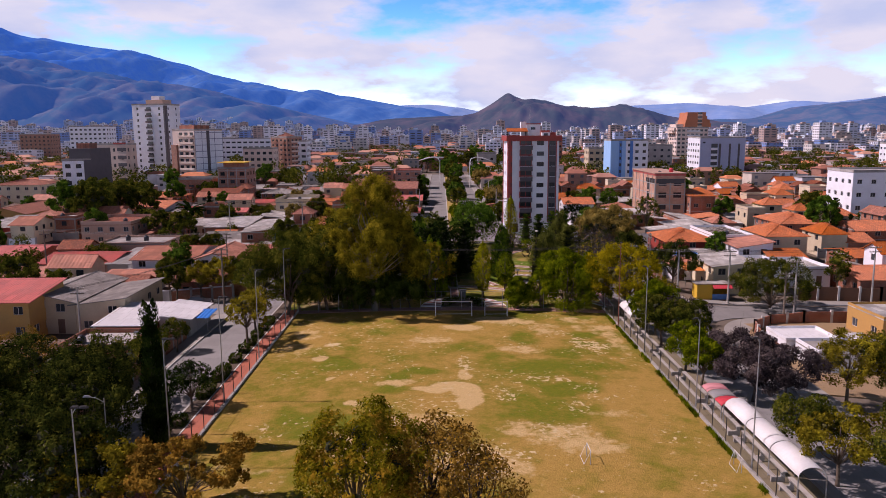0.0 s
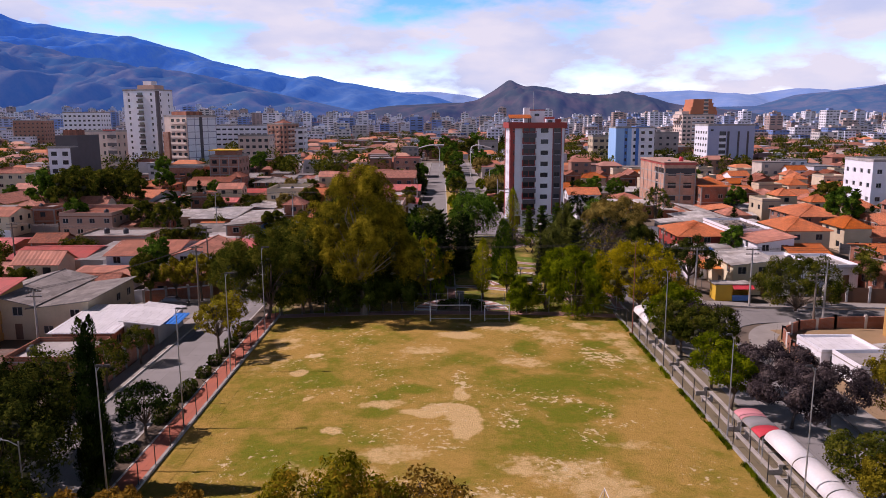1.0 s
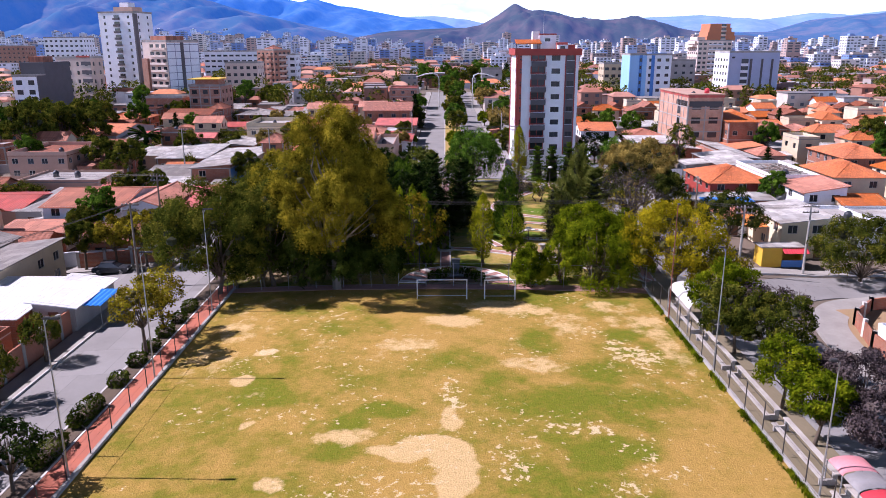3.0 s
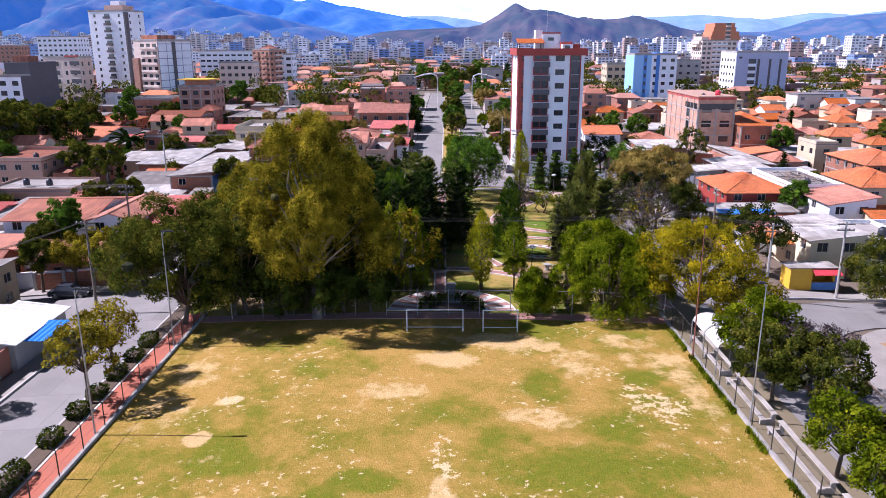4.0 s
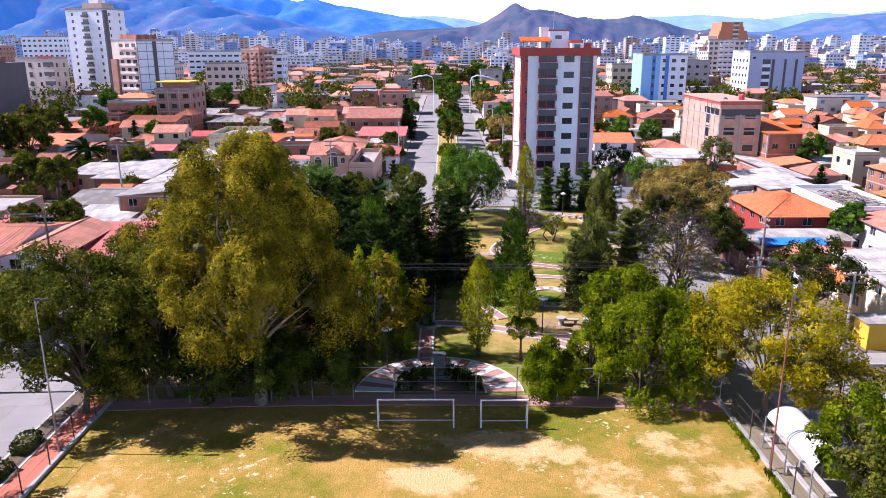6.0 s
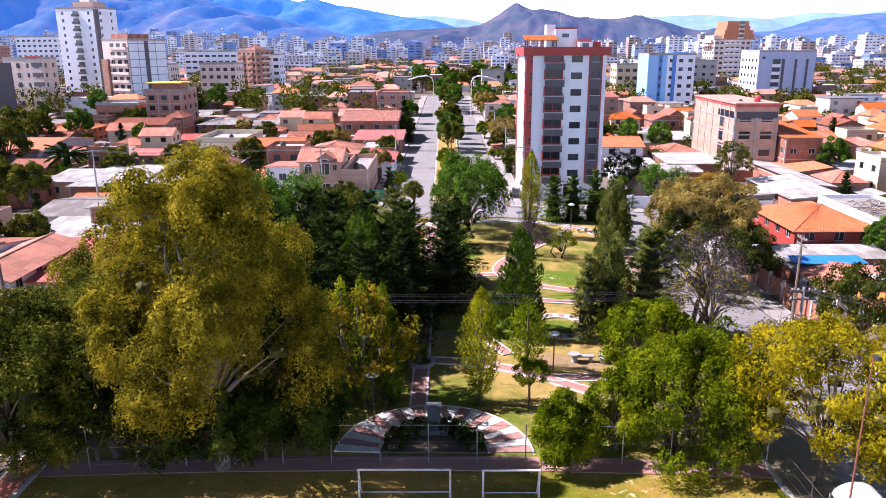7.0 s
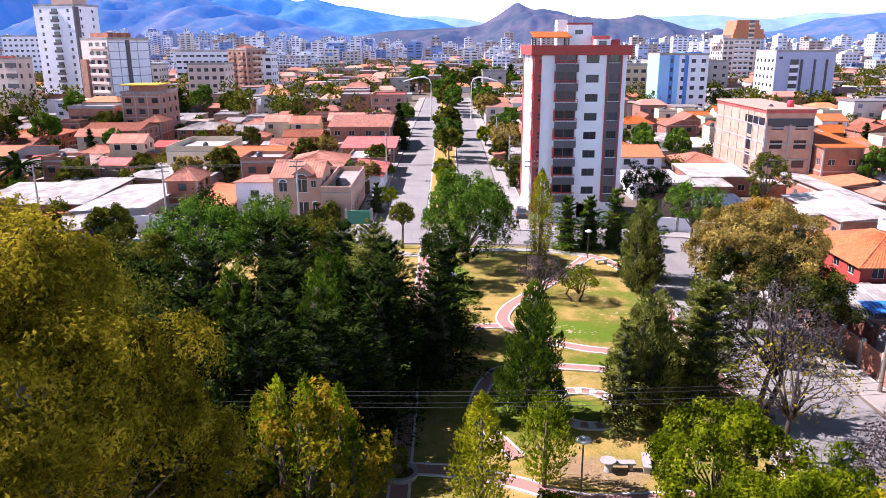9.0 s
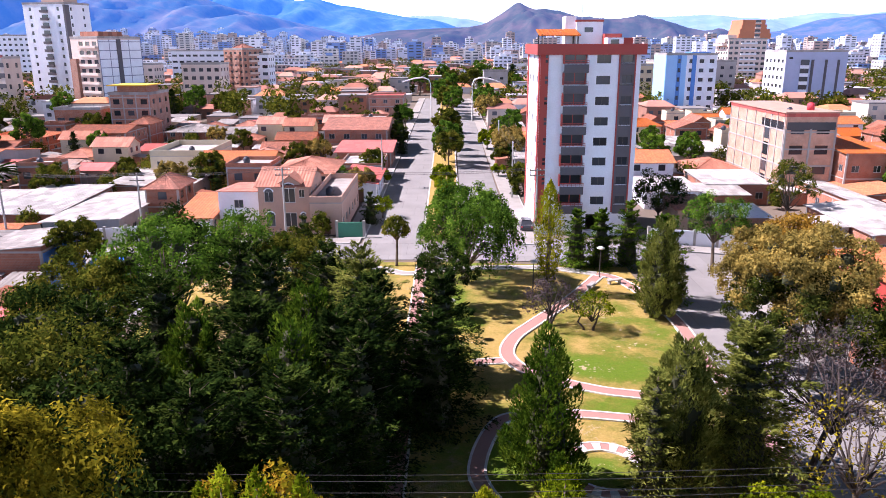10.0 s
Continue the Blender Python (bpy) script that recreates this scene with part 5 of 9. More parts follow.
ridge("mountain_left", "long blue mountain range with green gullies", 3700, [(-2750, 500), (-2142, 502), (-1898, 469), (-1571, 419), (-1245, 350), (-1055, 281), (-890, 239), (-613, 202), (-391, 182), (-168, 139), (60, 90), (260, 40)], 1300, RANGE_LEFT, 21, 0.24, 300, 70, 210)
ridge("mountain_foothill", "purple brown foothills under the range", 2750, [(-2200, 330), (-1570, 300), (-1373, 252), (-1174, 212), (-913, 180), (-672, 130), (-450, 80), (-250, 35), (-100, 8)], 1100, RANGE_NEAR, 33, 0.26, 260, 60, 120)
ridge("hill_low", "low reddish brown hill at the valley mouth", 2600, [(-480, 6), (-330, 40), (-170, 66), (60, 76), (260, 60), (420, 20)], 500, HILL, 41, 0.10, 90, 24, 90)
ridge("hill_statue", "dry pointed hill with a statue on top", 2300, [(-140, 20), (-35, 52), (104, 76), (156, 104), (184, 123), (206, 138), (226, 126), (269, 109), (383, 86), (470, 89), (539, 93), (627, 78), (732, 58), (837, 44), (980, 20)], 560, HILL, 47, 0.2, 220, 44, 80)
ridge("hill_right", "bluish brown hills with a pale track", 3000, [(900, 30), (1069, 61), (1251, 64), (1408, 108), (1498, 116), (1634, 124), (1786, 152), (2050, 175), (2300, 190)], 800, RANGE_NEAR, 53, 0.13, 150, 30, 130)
figure = Shape().box(-4, 4, -4, 4, -6, 2).lathe([(2.2, 2), (1.7, 8), (1.9, 12), (0.9, 13.4), (1.0, 14.6), (0.5, 15.6)], 8)
figure.box(-7.5, 7.5, -0.8, 0.8, 11.0, 12.4)
thing("statue", "pale stone statue with outstretched arms on a hilltop", "statue", pose(208, 2296, 122), mesh=figure.mesh("statue", M["white"]))


# ---- the tower behind the park ----
def main_tower():
    w, d, h = 12.6, 14.0, 22.9
    x0 = 16.6
    root = thing("tower_block", "white ten-storey tower with red columns and dark balconies", "building", pose(x0 + w / 2, 183 + d / 2, 0.52))
    TAKEN.append((x0, x0 + w, 183, 197))
    rows = [4.15 + 2.58 * i for i in range(8)]
    front = []
    for zc in rows:
        front += [(7.1, 8.85, zc - 0.52, zc + 0.52)]
        front += [(10.25, 11.65, zc - 0.45, zc + 0.6)]
    front += [(3.0, 5.9, zc - 0.55, zc + 0.95) for zc in rows]
    left = [(u, u + 1.1, zc - 0.5, zc + 0.5) for zc in rows for u in (2.2, 6.2, 10.6)]
    shape = Shape()
    cut = {"f": front + [(1.2, 2.6, 0.02, 2.2), (6.6, 9.0, 0.02, 2.3)], "l": left}
    for key, (p0, p1) in corners_of(w, d).items():
        shape.wall(p0, p1, -0.7, h, cut.get(key, ()), 0.9 if key == "f" else 0.25)
    part("wall", shape.mesh("wall", M["white"]), root)
    fx, fy = -w / 2, -d / 2

    def bar(name, material, a, label=""):
        part(name, Shape().box(fx + a[0], fx + a[1], fy + a[2], fy + a[3], a[4], a[5]).mesh(name, M[material]), root, label)

    bar("column", "redpaint", (0.02, 1.0, -0.12, 0.0, 1.0, h), "brick red painted column")
    bar("column", "redpaint", (9.85, 10.02, -0.14, 0.0, 2.6, h), "thin red column")
    bar("column", "redpaint", (11.82, 11.99, -0.14, 0.0, 2.6, h), "thin red column")
    bar("column", "redpaint", (-0.14, 0.0, 0.0, 1.0, 1.0, h), "brick red painted column")
    bar("column", "redpaint", (-0.12, 0.0, 12.9, 14.0, 1.0, h), "brick red painted column")
    for zc in rows:
        for dz in (-0.42, 0.14):
            bar("slot_window", "glass", (0.62, 0.96, -0.15, -0.12, zc + dz, zc + dz + 0.34), "small dark window in the red column")
    for i, zc in enumerate(rows):
        bar("spandrel", "darkgrey", (10.02, 11.82, -0.10, 0.0, zc - 1.75, zc - 0.5), "dark grey panel")
        bar("spandrel", "darkgrey", (10.02, 11.82, -0.10, 0.0, zc + 0.6, zc + 0.83), "dark grey panel")
        bar("jamb", "darkgrey", (10.02, 10.3, -0.09, 0.0, zc - 0.5, zc + 0.6), "dark grey panel")
        bar("jamb", "darkgrey", (11.6, 11.82, -0.09, 0.0, zc - 0.5, zc + 0.6), "dark grey panel")
        b = part("balcony", Shape().box(fx + 2.9, fx + 6.0, fy - 0.75, fy + 0.05, zc - 1.65, zc - 1.5).box(fx + 2.9, fx + 6.0, fy - 0.75, fy - 0.65, zc - 1.5, zc - 0.62).mesh("balcony", M["darkgrey"]), root, "dark grey balcony with red railing")
        rail = Shape().box(fx + 2.9, fx + 6.0, fy - 0.74, fy - 0.68, zc - 0.2, zc - 0.14).box(fx + 2.9, fx + 6.0, fy - 0.74, fy - 0.68, zc - 0.42, zc - 0.37)
        for k in range(7):
            xx = fx + 2.92 + k * 0.505
            rail.box(xx, xx + 0.04, fy - 0.73, fy - 0.69, zc - 0.62, zc - 0.14)
        part("railing", rail.mesh("railing", M["redpaint"]), b, "red steel railing")
        bar("balcony_side", "redpaint", (2.8, 3.0, -0.5, 0.3, zc - 0.55, zc + 0.95), "red balcony side")
        m = pose(fx + 4.45, fy + 0.75, zc - 0.55) @ Matrix.Diagonal((2.9, 1, 1.5, 1))
        win = part("window", WINDOW_RED, root, "red framed balcony door", m)
        part("pane", PANE, win)
    for u0, u1, z0, z1 in front[:16]:
        m = pose(fx + (u0 + u1) / 2, fy + 0.12, z0) @ Matrix.Diagonal((u1 - u0, 1, z1 - z0, 1))
        part("pane", PANE, part("window", WINDOW_DARK, root, m=m))
        bar("sill", "white", (u0 - 0.1, u1 + 0.1, -0.1, 0.02, z0 - 0.1, z0 - 0.01))
    glaze(root, "l", w, d, left, True, 0.12)
    glaze(root, "f", w, d, [(1.2, 2.6, 0.02, 2.2)], True, 0.5)
    for a in ((-0.5, w + 0.5, -0.75, -0.35), (-0.5, w + 0.5, d, d + 0.4), (-0.5, -0.1, -0.35, d), (w + 0.1, w + 0.5, -0.35, d)):
        bar("parapet", "redpaint", (*a, h - 0.15, h + 1.15), "brick red roof band")
    bar("roof", "slab", (-0.1, w + 0.1, -0.35, d, h, h + 0.3))
    bar("stair_tower", "white", (5.0, 8.4, 4.0, 8.0, h + 0.3, h + 3.9), "white roof stair house")
    bar("stair_tower", "white", (3.6, 5.0, 4.5, 7.0, h + 0.3, h + 4.6), "white lift housing")
    bar("stair_cap", "redpaint", (4.9, 8.5, 3.9, 8.1, h + 3.9, h + 4.15), "red roof edge")
    bar("roof_room", "redpaint", (8.4, 10.6, 2.6, 6.0, h + 0.3, h + 2.4), "red roof room")
    bar("roof_room", "redpaint", (10.8, 12.2, 3.2, 5.0, h + 0.3, h + 1.9), "red roof room")
    bar("roof_room", "white", (8.4, 10.4, 0.6, 2.6, h + 0.3, h + 1.9), "white roof room")
    part("pane", PANE, root, m=pose(fx + 9.3, fy + 0.56, h + 0.9) @ Matrix.Diagonal((1.0, 1, 0.8, 1)))
    part("pane", PANE, root, m=pose(fx + 6.6, fy + 3.96, h + 2.6) @ Matrix.Diagonal((1.1, 1, 0.6, 1)))
    canopy = Shape()
    sheet(canopy, (fx - 0.2, fy + 0.2, h + 2.2), (fx + 5.0, fy + 0.2, h + 2.2), (fx + 5.0, fy + 4.5, h + 3.0), (fx - 0.2, fy + 4.5, h + 3.0))
    part("roof_canopy", canopy.mesh("roof_canopy", M["tile_orange"]), root, "orange terrace canopy")
    for px, py in ((0.1, 0.5), (4.6, 0.5), (0.1, 4.2), (4.6, 4.2)):
        bar("post", "darkmetal", (px, px + 0.15, py, py + 0.15, h + 0.3, h + 2.3))
    part("antenna", Shape().tube([(fx + 6, fy + 6, h + 4.1), (fx + 6, fy + 6, h + 8.5)], [0.05, 0.03], 5).mesh("antenna", M["steel"]), root)


main_tower()


# ---- towers and blocks of the middle distance ----
def add_box(root, name, material, a, label=""):
    part(name, Shape().box(*a).mesh(name, M[material]), root, label)


# the tall white tower: front 18.4 m, its corner recess's shade painted as a dark strip, balconies in one column
t = block("tall white tower with narrow balconies and a dark corner strip", -147.6, 387.8, 18.4, 14, 39.0, 14, "white", 3, 2, ww=1.1, wh=1.3, rz=-12, skip=[("f", 1)])
add_box(t, "corner_recess_shade", "darkgrey", (8.5, 9.32, -7.12, -4.6, 1, 41), "dark strip painting the shade of a corner recess")
for f in range(13):
    z = 3.4 + 2.9 * f
    add_box(t, "balcony", "darkgrey", (-1.4, 1.7, -7.9, -6.9, z, z + 0.95), "dark balcony")
    add_box(t, "balcony_door", "glass", (-1.2, 1.5, -7.06, -6.96, z + 0.95, z + 2.1), "dark balcony door")
add_box(t, "crown", "pink", (-3.0, 6.5, -4, 4, 41.2, 44.0), "pinkish roof storey")
add_box(t, "crown", "white", (-1.0, 3.5, -2, 3, 44.0, 46.0), "white lift housing")

# pinkish flats with a white side wall divided into panels
t = block("pinkish flats with a white panelled side wall", -118.9, 363.4, 14.5, 18.1, 26.2, 9, "flesh", 4, 1, ww=2.3, wh=1.6, rz=-28, skip=[("r", 0), ("f", 0)])
add_box(t, "side_wall", "white", (7.27, 7.36, -8.9, 8.9, 0.5, 28.0), "white rendered side wall")
for f in range(10):
    add_box(t, "band", "midgrey", (7.36, 7.45, -9.0, 9.0, 2.95 * f + 0.6, 2.95 * f + 0.85), "thin grey concrete band")
for v in (-9.0, -4.6, 3.6, 8.8):
    add_box(t, "rib", "midgrey", (7.36, 7.45, v, v + 0.2, 0.5, 28.0), "thin grey concrete rib")
add_box(t, "shaft", "darkgrey", (7.46, 7.6, -1.6, 0.2, 0.5, 28.2), "dark glazed shaft")
for f in range(9):
    add_box(t, "balcony", "flesh", (-2.6, 6.9, -10.0, -9.0, 3.1 * f + 0.3, 3.1 * f + 1.2), "pinkish balcony front")
add_box(t, "lower_wing", "brickpink", (-7.3, -3.8, -10.2, -9.05, 0, 21.5), "brick front wing")
add_box(t, "roof_room", "tile_pink", (-5.5, 4.0, -6, 4, 28.9, 30.8), "pink tiled roof storey")
block("cream flats behind the panelled wall", -103, 424, 17, 13, 15.6, 5, "flesh", 5, 3, ww=1.9, wh=1.5)
block("white flats with balconies behind the cream ones", -92, 470, 16, 13, 19, 6, "white", 4, 3, ww=2.6, wh=1.5)

# the brown tower with stepped corner balconies
t = block("pale brown brick tower with stepped corner balconies", -96.5, 464.2, 12.7, 14.0, 21.6, 8, "brickpink", 4, 4, ww=1.7, wh=1.3, rz=-30)
part("roof_cap", roof_shape("hip", 9, 10, 24.0, 2.6, 0.4).mesh("roof_cap", M["tile_red"]), t, "brown tiled cap")
add_box(t, "top_storey", "brick", (-4.2, 4.2, -5, 5, 23.6, 24.4), "brick top storey")
for f in range(8):
    for u in (-4.6, 1.4):
        add_box(t, "balcony", "brickpink", (u, u + 3.2, -8.0 + 0.05 * f, -7.0, 2.9 * f + 0.4, 2.9 * f + 1.4), "brick balcony")
    add_box(t, "balcony", "flesh", (6.3, 7.3, -3.0, 3.2, 2.9 * f + 0.4, 2.9 * f + 1.4), "pale balcony")
block("white four-storey block of flats", -168, 500, 30, 14, 13.5, 4, "flesh", 7, 4, ww=2.0, wh=1.5)
block("long white office block with ribbon windows", -146, 560, 38, 14, 20, 6, "white", 9, 3, ww=3.0, wh=1.2)
t = block("white flats with a taller dark blank block behind", -143.4, 291, 8.4, 6, 14.5, 5, "white", 2, 1, ww=2.2, wh=1.6, skip=[("r", 0)])
add_box(t, "rear_block", "darkgrey", (-4.2, 4.3, 3.0, 21, 0, 21.4), "tall blank dark rendered block")
add_box(t, "side_wall", "darkgrey", (4.22, 4.34, -3.0, 3.0, 0, 17.0), "blank dark side wall")
add_box(t, "roof_room", "tile_red", (-2, 3, 5, 12, 21.4, 23.4), "red roof room")
t = block("pinkish beige block with open corner balconies", -153.5, 349.7, 16.6, 8, 19.6, 6, "flesh", 4, 2, ww=1.2, wh=1.6, rz=-12, skip=[("f", 1)])
for f in range(6):
    # no recess is cut: a flat dark panel paints each open balcony's shade
    add_box(t, "balcony", "darkgrey", (3.9, 8.4, -4.15, -3.95, 3.5 * f + 1.5, 3.5 * f + 3.0), "dark panel painting the shade of an open balcony")
    add_box(t, "stair_window", "glass", (-2.7, -1.3, -4.12, -3.96, 3.5 * f + 1.1, 3.5 * f + 2.9), "tall stair window")
add_box(t, "roof_edge", "tile_rose", (2.0, 8.4, -4.4, -3.6, 22.2, 22.9), "red tiled roof edge")
block("white office block beyond the flats", -285, 610, 30, 18, 30, 9, "white", 8, 4, ww=2.0, wh=1.4)
block("pale red brick slab far down the valley", -345, 640, 26, 16, 24, 8, "brickpink", 7, 4)
t = block("white and sky-blue tower with blue strips", 89, 357, 17.5, 15, 20, 7, "white", 5, 3, ww=1.6, wh=1.3, skip=[("f", 0), ("l", 0)])
add_box(t, "blue_wall", "skypaint", (-8.76, -5.0, -7.64, -7.5, 0, 22.2), "pale sky blue wall")
add_box(t, "blue_strip", "bluepaint", (-5.0, -3.6, -7.68, -7.5, 0, 22.2), "bright blue wall strip")
add_box(t, "blue_wall", "skypaint", (-3.6, -1.75, -7.64, -7.5, 0, 22.2), "pale sky blue wall")
add_box(t, "blue_wall", "skypaint", (-8.9, -8.74, -7.5, 7.5, 0, 22.2), "pale sky blue side wall")
add_box(t, "blue_strip", "bluepaint", (0.2, 1.6, -7.68, -7.5, 0, 22.2), "bright blue wall strip")
for f in range(7):
    add_box(t, "window_strip", "glass", (-4.7, -3.9, -7.74, -7.66, 3.1 * f + 1.0, 3.1 * f + 2.4), "dark window")
add_box(t, "roof_room", "bluepaint", (1.0, 7.5, -4, 4, 20.3, 23.2), "bright blue roof storey")
t = block("pale tower with a stepped orange top", 186, 560, 23, 22, 26, 9, "flesh", 7, 5, ww=2.1, wh=1.5)
for a, b, z0, z1 in ((-6.0, 13.4, 28.6, 31.6), (-5.4, 12.6, 31.6, 34.2), (-4.6, 10.4, 34.2, 36.8), (-4.2, 9.4, 36.8, 39.6)):
    add_box(t, "upper_storey", "orangepaint", (a, b, -10.5, 8, z0, z1), "orange stepped upper storeys")
for f in range(4):
    add_box(t, "balcony", "flesh", (3.4, 6.8, -11.3, -10.4, 29.0 + 2.7 * f, 29.9 + 2.7 * f), "pale balcony")
    add_box(t, "balcony_door", "glass", (3.6, 6.6, -10.62, -10.48, 29.9 + 2.7 * f, 31.3 + 2.7 * f), "dark balcony door")
for f in range(9):
    add_box(t, "balcony", "white", (-4.2, 5.4, -12.0, -11.0, 3.15 * f + 0.3, 3.15 * f + 1.2), "white balcony front")
for k in range(3):
    add_box(t, "stepped_wing", "flesh", (-11.4 - 1.5 * k, -6.0 - 1.8 * k, -8, 8, 28.4 - 2 * k, 31.0 - 2.6 * k), "pale stepped wing")
t = block("blue grey tower with dark vertical strips", 137, 369, 22, 18, 20.8, 7, "steelblue", 6, 4, ww=1.4, wh=1.1, skip=[("f", i) for i in range(1, 6)])
add_box(t, "white_wall", "white", (-11.14, -11.0, -9.0, 9.0, 0, 22.9), "white rendered side wall")
add_box(t, "white_wall", "steelblue", (-10.95, -6.0, -9.14, -9.0, 0, 20.6), "pale blue grey end wall")
for f in range(7):
    for v in range(5):
        add_box(t, "window", "glass", (-11.2, -11.12, -7.6 + 3.4 * v, -6.2 + 3.4 * v, 2.95 * f + 1.6, 2.95 * f + 2.8), "dark window")
for a, b, mat_key, lab in ((-1.9, -0.9, "darkgrey", "dark strip"), (3.0, 3.9, "darkgrey", "dark strip"), (7.4, 8.3, "darkgrey", "dark strip"), (-5.6, -2.6, "glass", "glazed strip")):
    add_box(t, "strip", mat_key, (a, b, -9.16, -9.0, 0, 20.4), lab)
for f in range(7):
    add_box(t, "band", "white", (-5.7, -2.5, -9.22, -9.1, 2.85 * f + 0.2, 2.85 * f + 1.4), "white spandrel band")
block("pale block of flats with a tiled top", 86, 405, 13, 13, 15, 5, "cream", 4, 3, ww=2.0, wh=1.4)
block("cream block with open balconies", 103, 430, 14, 13, 16, 5, "cream", 4, 3, ww=2.2, wh=1.5)
block("brick block of flats beyond the tower", 72, 520, 24, 14, 20, 6, "brick", 7, 4, ww=2.0, wh=1.4)
block("greenish grey flats behind the blue tower", 122, 430, 20, 16, 16, 5, "grey", 5, 4)
block("white three-storey house block with balconies", 128, 214, 24, 14, 13.0, 4, "white", 6, 4, ww=1.4, wh=1.2, glaze_detail=True)
block("white four-storey flats by the hillside road", 270, 430, 22, 14, 16, 5, "white", 5, 4)
block("pale grey concrete block beside the boulevard", 27, 440, 11, 10, 11.5, 3, "grey", 2, 2)
t = block("unfinished brick block with open window holes", 66.7, 226.5, 8.7, 25, 12.0, 4, "palebrick", 2, 5, ww=2.3, wh=1.55, cover="tile_rose", skip=[("l", i) for i in range(5)])
for f in range(5):
    add_box(t, "floor_slab", "concrete", (-4.45, 4.45, -12.62, -12.48, 2.9 * f - 0.1, 2.9 * f + 0.15), "concrete floor edge")
for xx in (-4.42, -0.15, 4.12):
    add_box(t, "column", "concrete", (xx, xx + 0.3, -12.64, -12.48, 0, 12.2), "concrete column")
# dark panels on the wall paint the shade inside the open top storey
add_box(t, "gallery_shade", "glass", (-4.1, 4.1, -12.60, -12.49, 12.0, 13.3), "dark panel painting the shade of an open top storey")
add_box(t, "gallery_shade", "glass", (-4.46, -4.36, -12.0, -3.0, 12.0, 13.3), "dark panel painting the shade of an open top storey")
# likewise for the stairwell: its inner shade is a dark panel per floor
for f in range(4):
    add_box(t, "stairwell_shade", "glass", (-4.46, -4.36, -6.4, -4.6, 2.9 * f + 1.1, 2.9 * f + 3.4), "dark panel painting the shade of an open stairwell")
for yy in (-12.3, -9.5, -6.9, -4.3, 0.0, 4.2, 8.4, 12.2):
    add_box(t, "column", "concrete", (-4.47, -4.37, yy, yy + 0.22, 0, 14.9), "concrete column")
for f in range(1, 5):
    add_box(t, "floor_slab", "concrete", (-4.465, -4.36, -12.4, 12.4, 2.95 * f - 0.1, 2.95 * f + 0.12), "concrete floor edge")
add_box(t, "roof_slab", "pink", (-4.7, 4.7, -12.9, 12.8, 14.82, 15.05), "pinkish roof slab")
part("water_tank", Shape().lathe([(0.02, 15.0), (0.6, 15.02), (0.62, 16.0), (0.4, 16.3), (0.03, 16.35)], 14, 1.2, -9).mesh("water_tank", M["redsheet"], True), t, "red water tank")
house("low brick house beside the unfinished block", 75.2, 217.5, 7.2, 14, 8.6, "shed", "brick", "tile_orange", 1.0, 2)

# ---- houses west of the park, row by row ----
H = house
H("orange two-storey house with a red sheet roof", -61.1, 100.0, 12.2, 9.4, 5.6, "shed", "ochre", "tile_rose", 1.2, 2)
H("pale two-storey house with grey fibre-cement roofs", -55.3, 107.7, 8.8, 16.6, 4.6, "gy", "cream", "fibre", 1.1, 2)
H("white house wing with a grey sheet roof", -47.7, 106.4, 7.3, 13.8, 4.2, "shedl", "cream", "fibre", 0.9, 2)
H("low house with a bright white sheet roof", -40.8, 96.2, 6.9, 10.3, 2.9, "shed", "brick", "tinwhite", 0.5)
H("low street house with a patched white sheet roof", -35.0, 97.6, 4.0, 8.4, 2.7, "shedx", "grey", "tinwhite", 0.5)
H("low shed with a rusty patched sheet roof", -50.0, 82.9, 11.0, 8.8, 2.6, "gx", "brick", "rust", 0.5)
H("low yard building with a flat roof", -40.1, 84.7, 8.0, 7.0, 2.5, "flat", "brick", "slab", 0.5)
H("yellow house with a low tiled roof", -66.4, 85.7, 9.9, 9.9, 3, "gx", "ochre", "rust", 0.8)
H("row house with a rose red sheet roof", -70.3, 145.0, 13.7, 14.3, 3.1, "gx", "pink", "tile_rose", 1.0)
H("narrow row house with a grey sheet roof", -61.5, 144.4, 4.0, 14.3, 3.1, "shed", "grey", "tin", 0.8)
H("pale two-storey house with a faded pink roof", -51.3, 141.1, 11.5, 15.5, 4.6, "gx", "white", "tile_pink", 1.3, 2)
H("pale two-storey corner house with a pink sheet roof", -41.3, 138.0, 6.1, 14.1, 4.6, "gy", "white", "tile_pink", 1.0, 2)
H("low house with a bright rose red roof", -35.4, 139.9, 8.4, 12.7, 3.2, "shed", "pink", "tile_rose", 1.0)
H("low house front with a pink sheet porch", -72.9, 131.0, 9.9, 6.6, 2.7, "shed", "brick", "tile_pink", 0.5)
H("street wall house with a pale pink roof", -54.8, 128.3, 9.3, 4.8, 2.7, "shed", "white", "tile_pink", 0.5)
H("low house with a faded red roof", -88.4, 154.9, 9.9, 14.3, 3.1, "gx", "brick", "tile_rose", 0.9)
H("low house with a pale slab roof and rooftop tanks", -68.2, 164.9, 14.7, 11.0, 3.3, "flat", "pink", "slab", 0.4)
H("red two-storey house with a roof terrace", -83.1, 188.9, 12.4, 16.6, 5, "flat", "pink", "tile_red", 0.8, 2)
H("red house with arched white windows and a pale roof", -114.1, 193.0, 9.9, 14.3, 4, "shed", "redpaint", "tin", 0.8)
H("ochre house with a brown tiled gable", -130.1, 228.3, 13.2, 22.1, 4, "gy", "ochre", "tile_red", 1.8)
H("long orange tiled house with a gable end", -92.2, 235.3, 15.0, 26.5, 4.4, "gx", "grey", "tile_orange", 1.7)
H("apartment house with terraces and tiled roofs", -155, 276, 17, 14, 9.0, "hip", "cream", "tile_red", 1.6, 3)
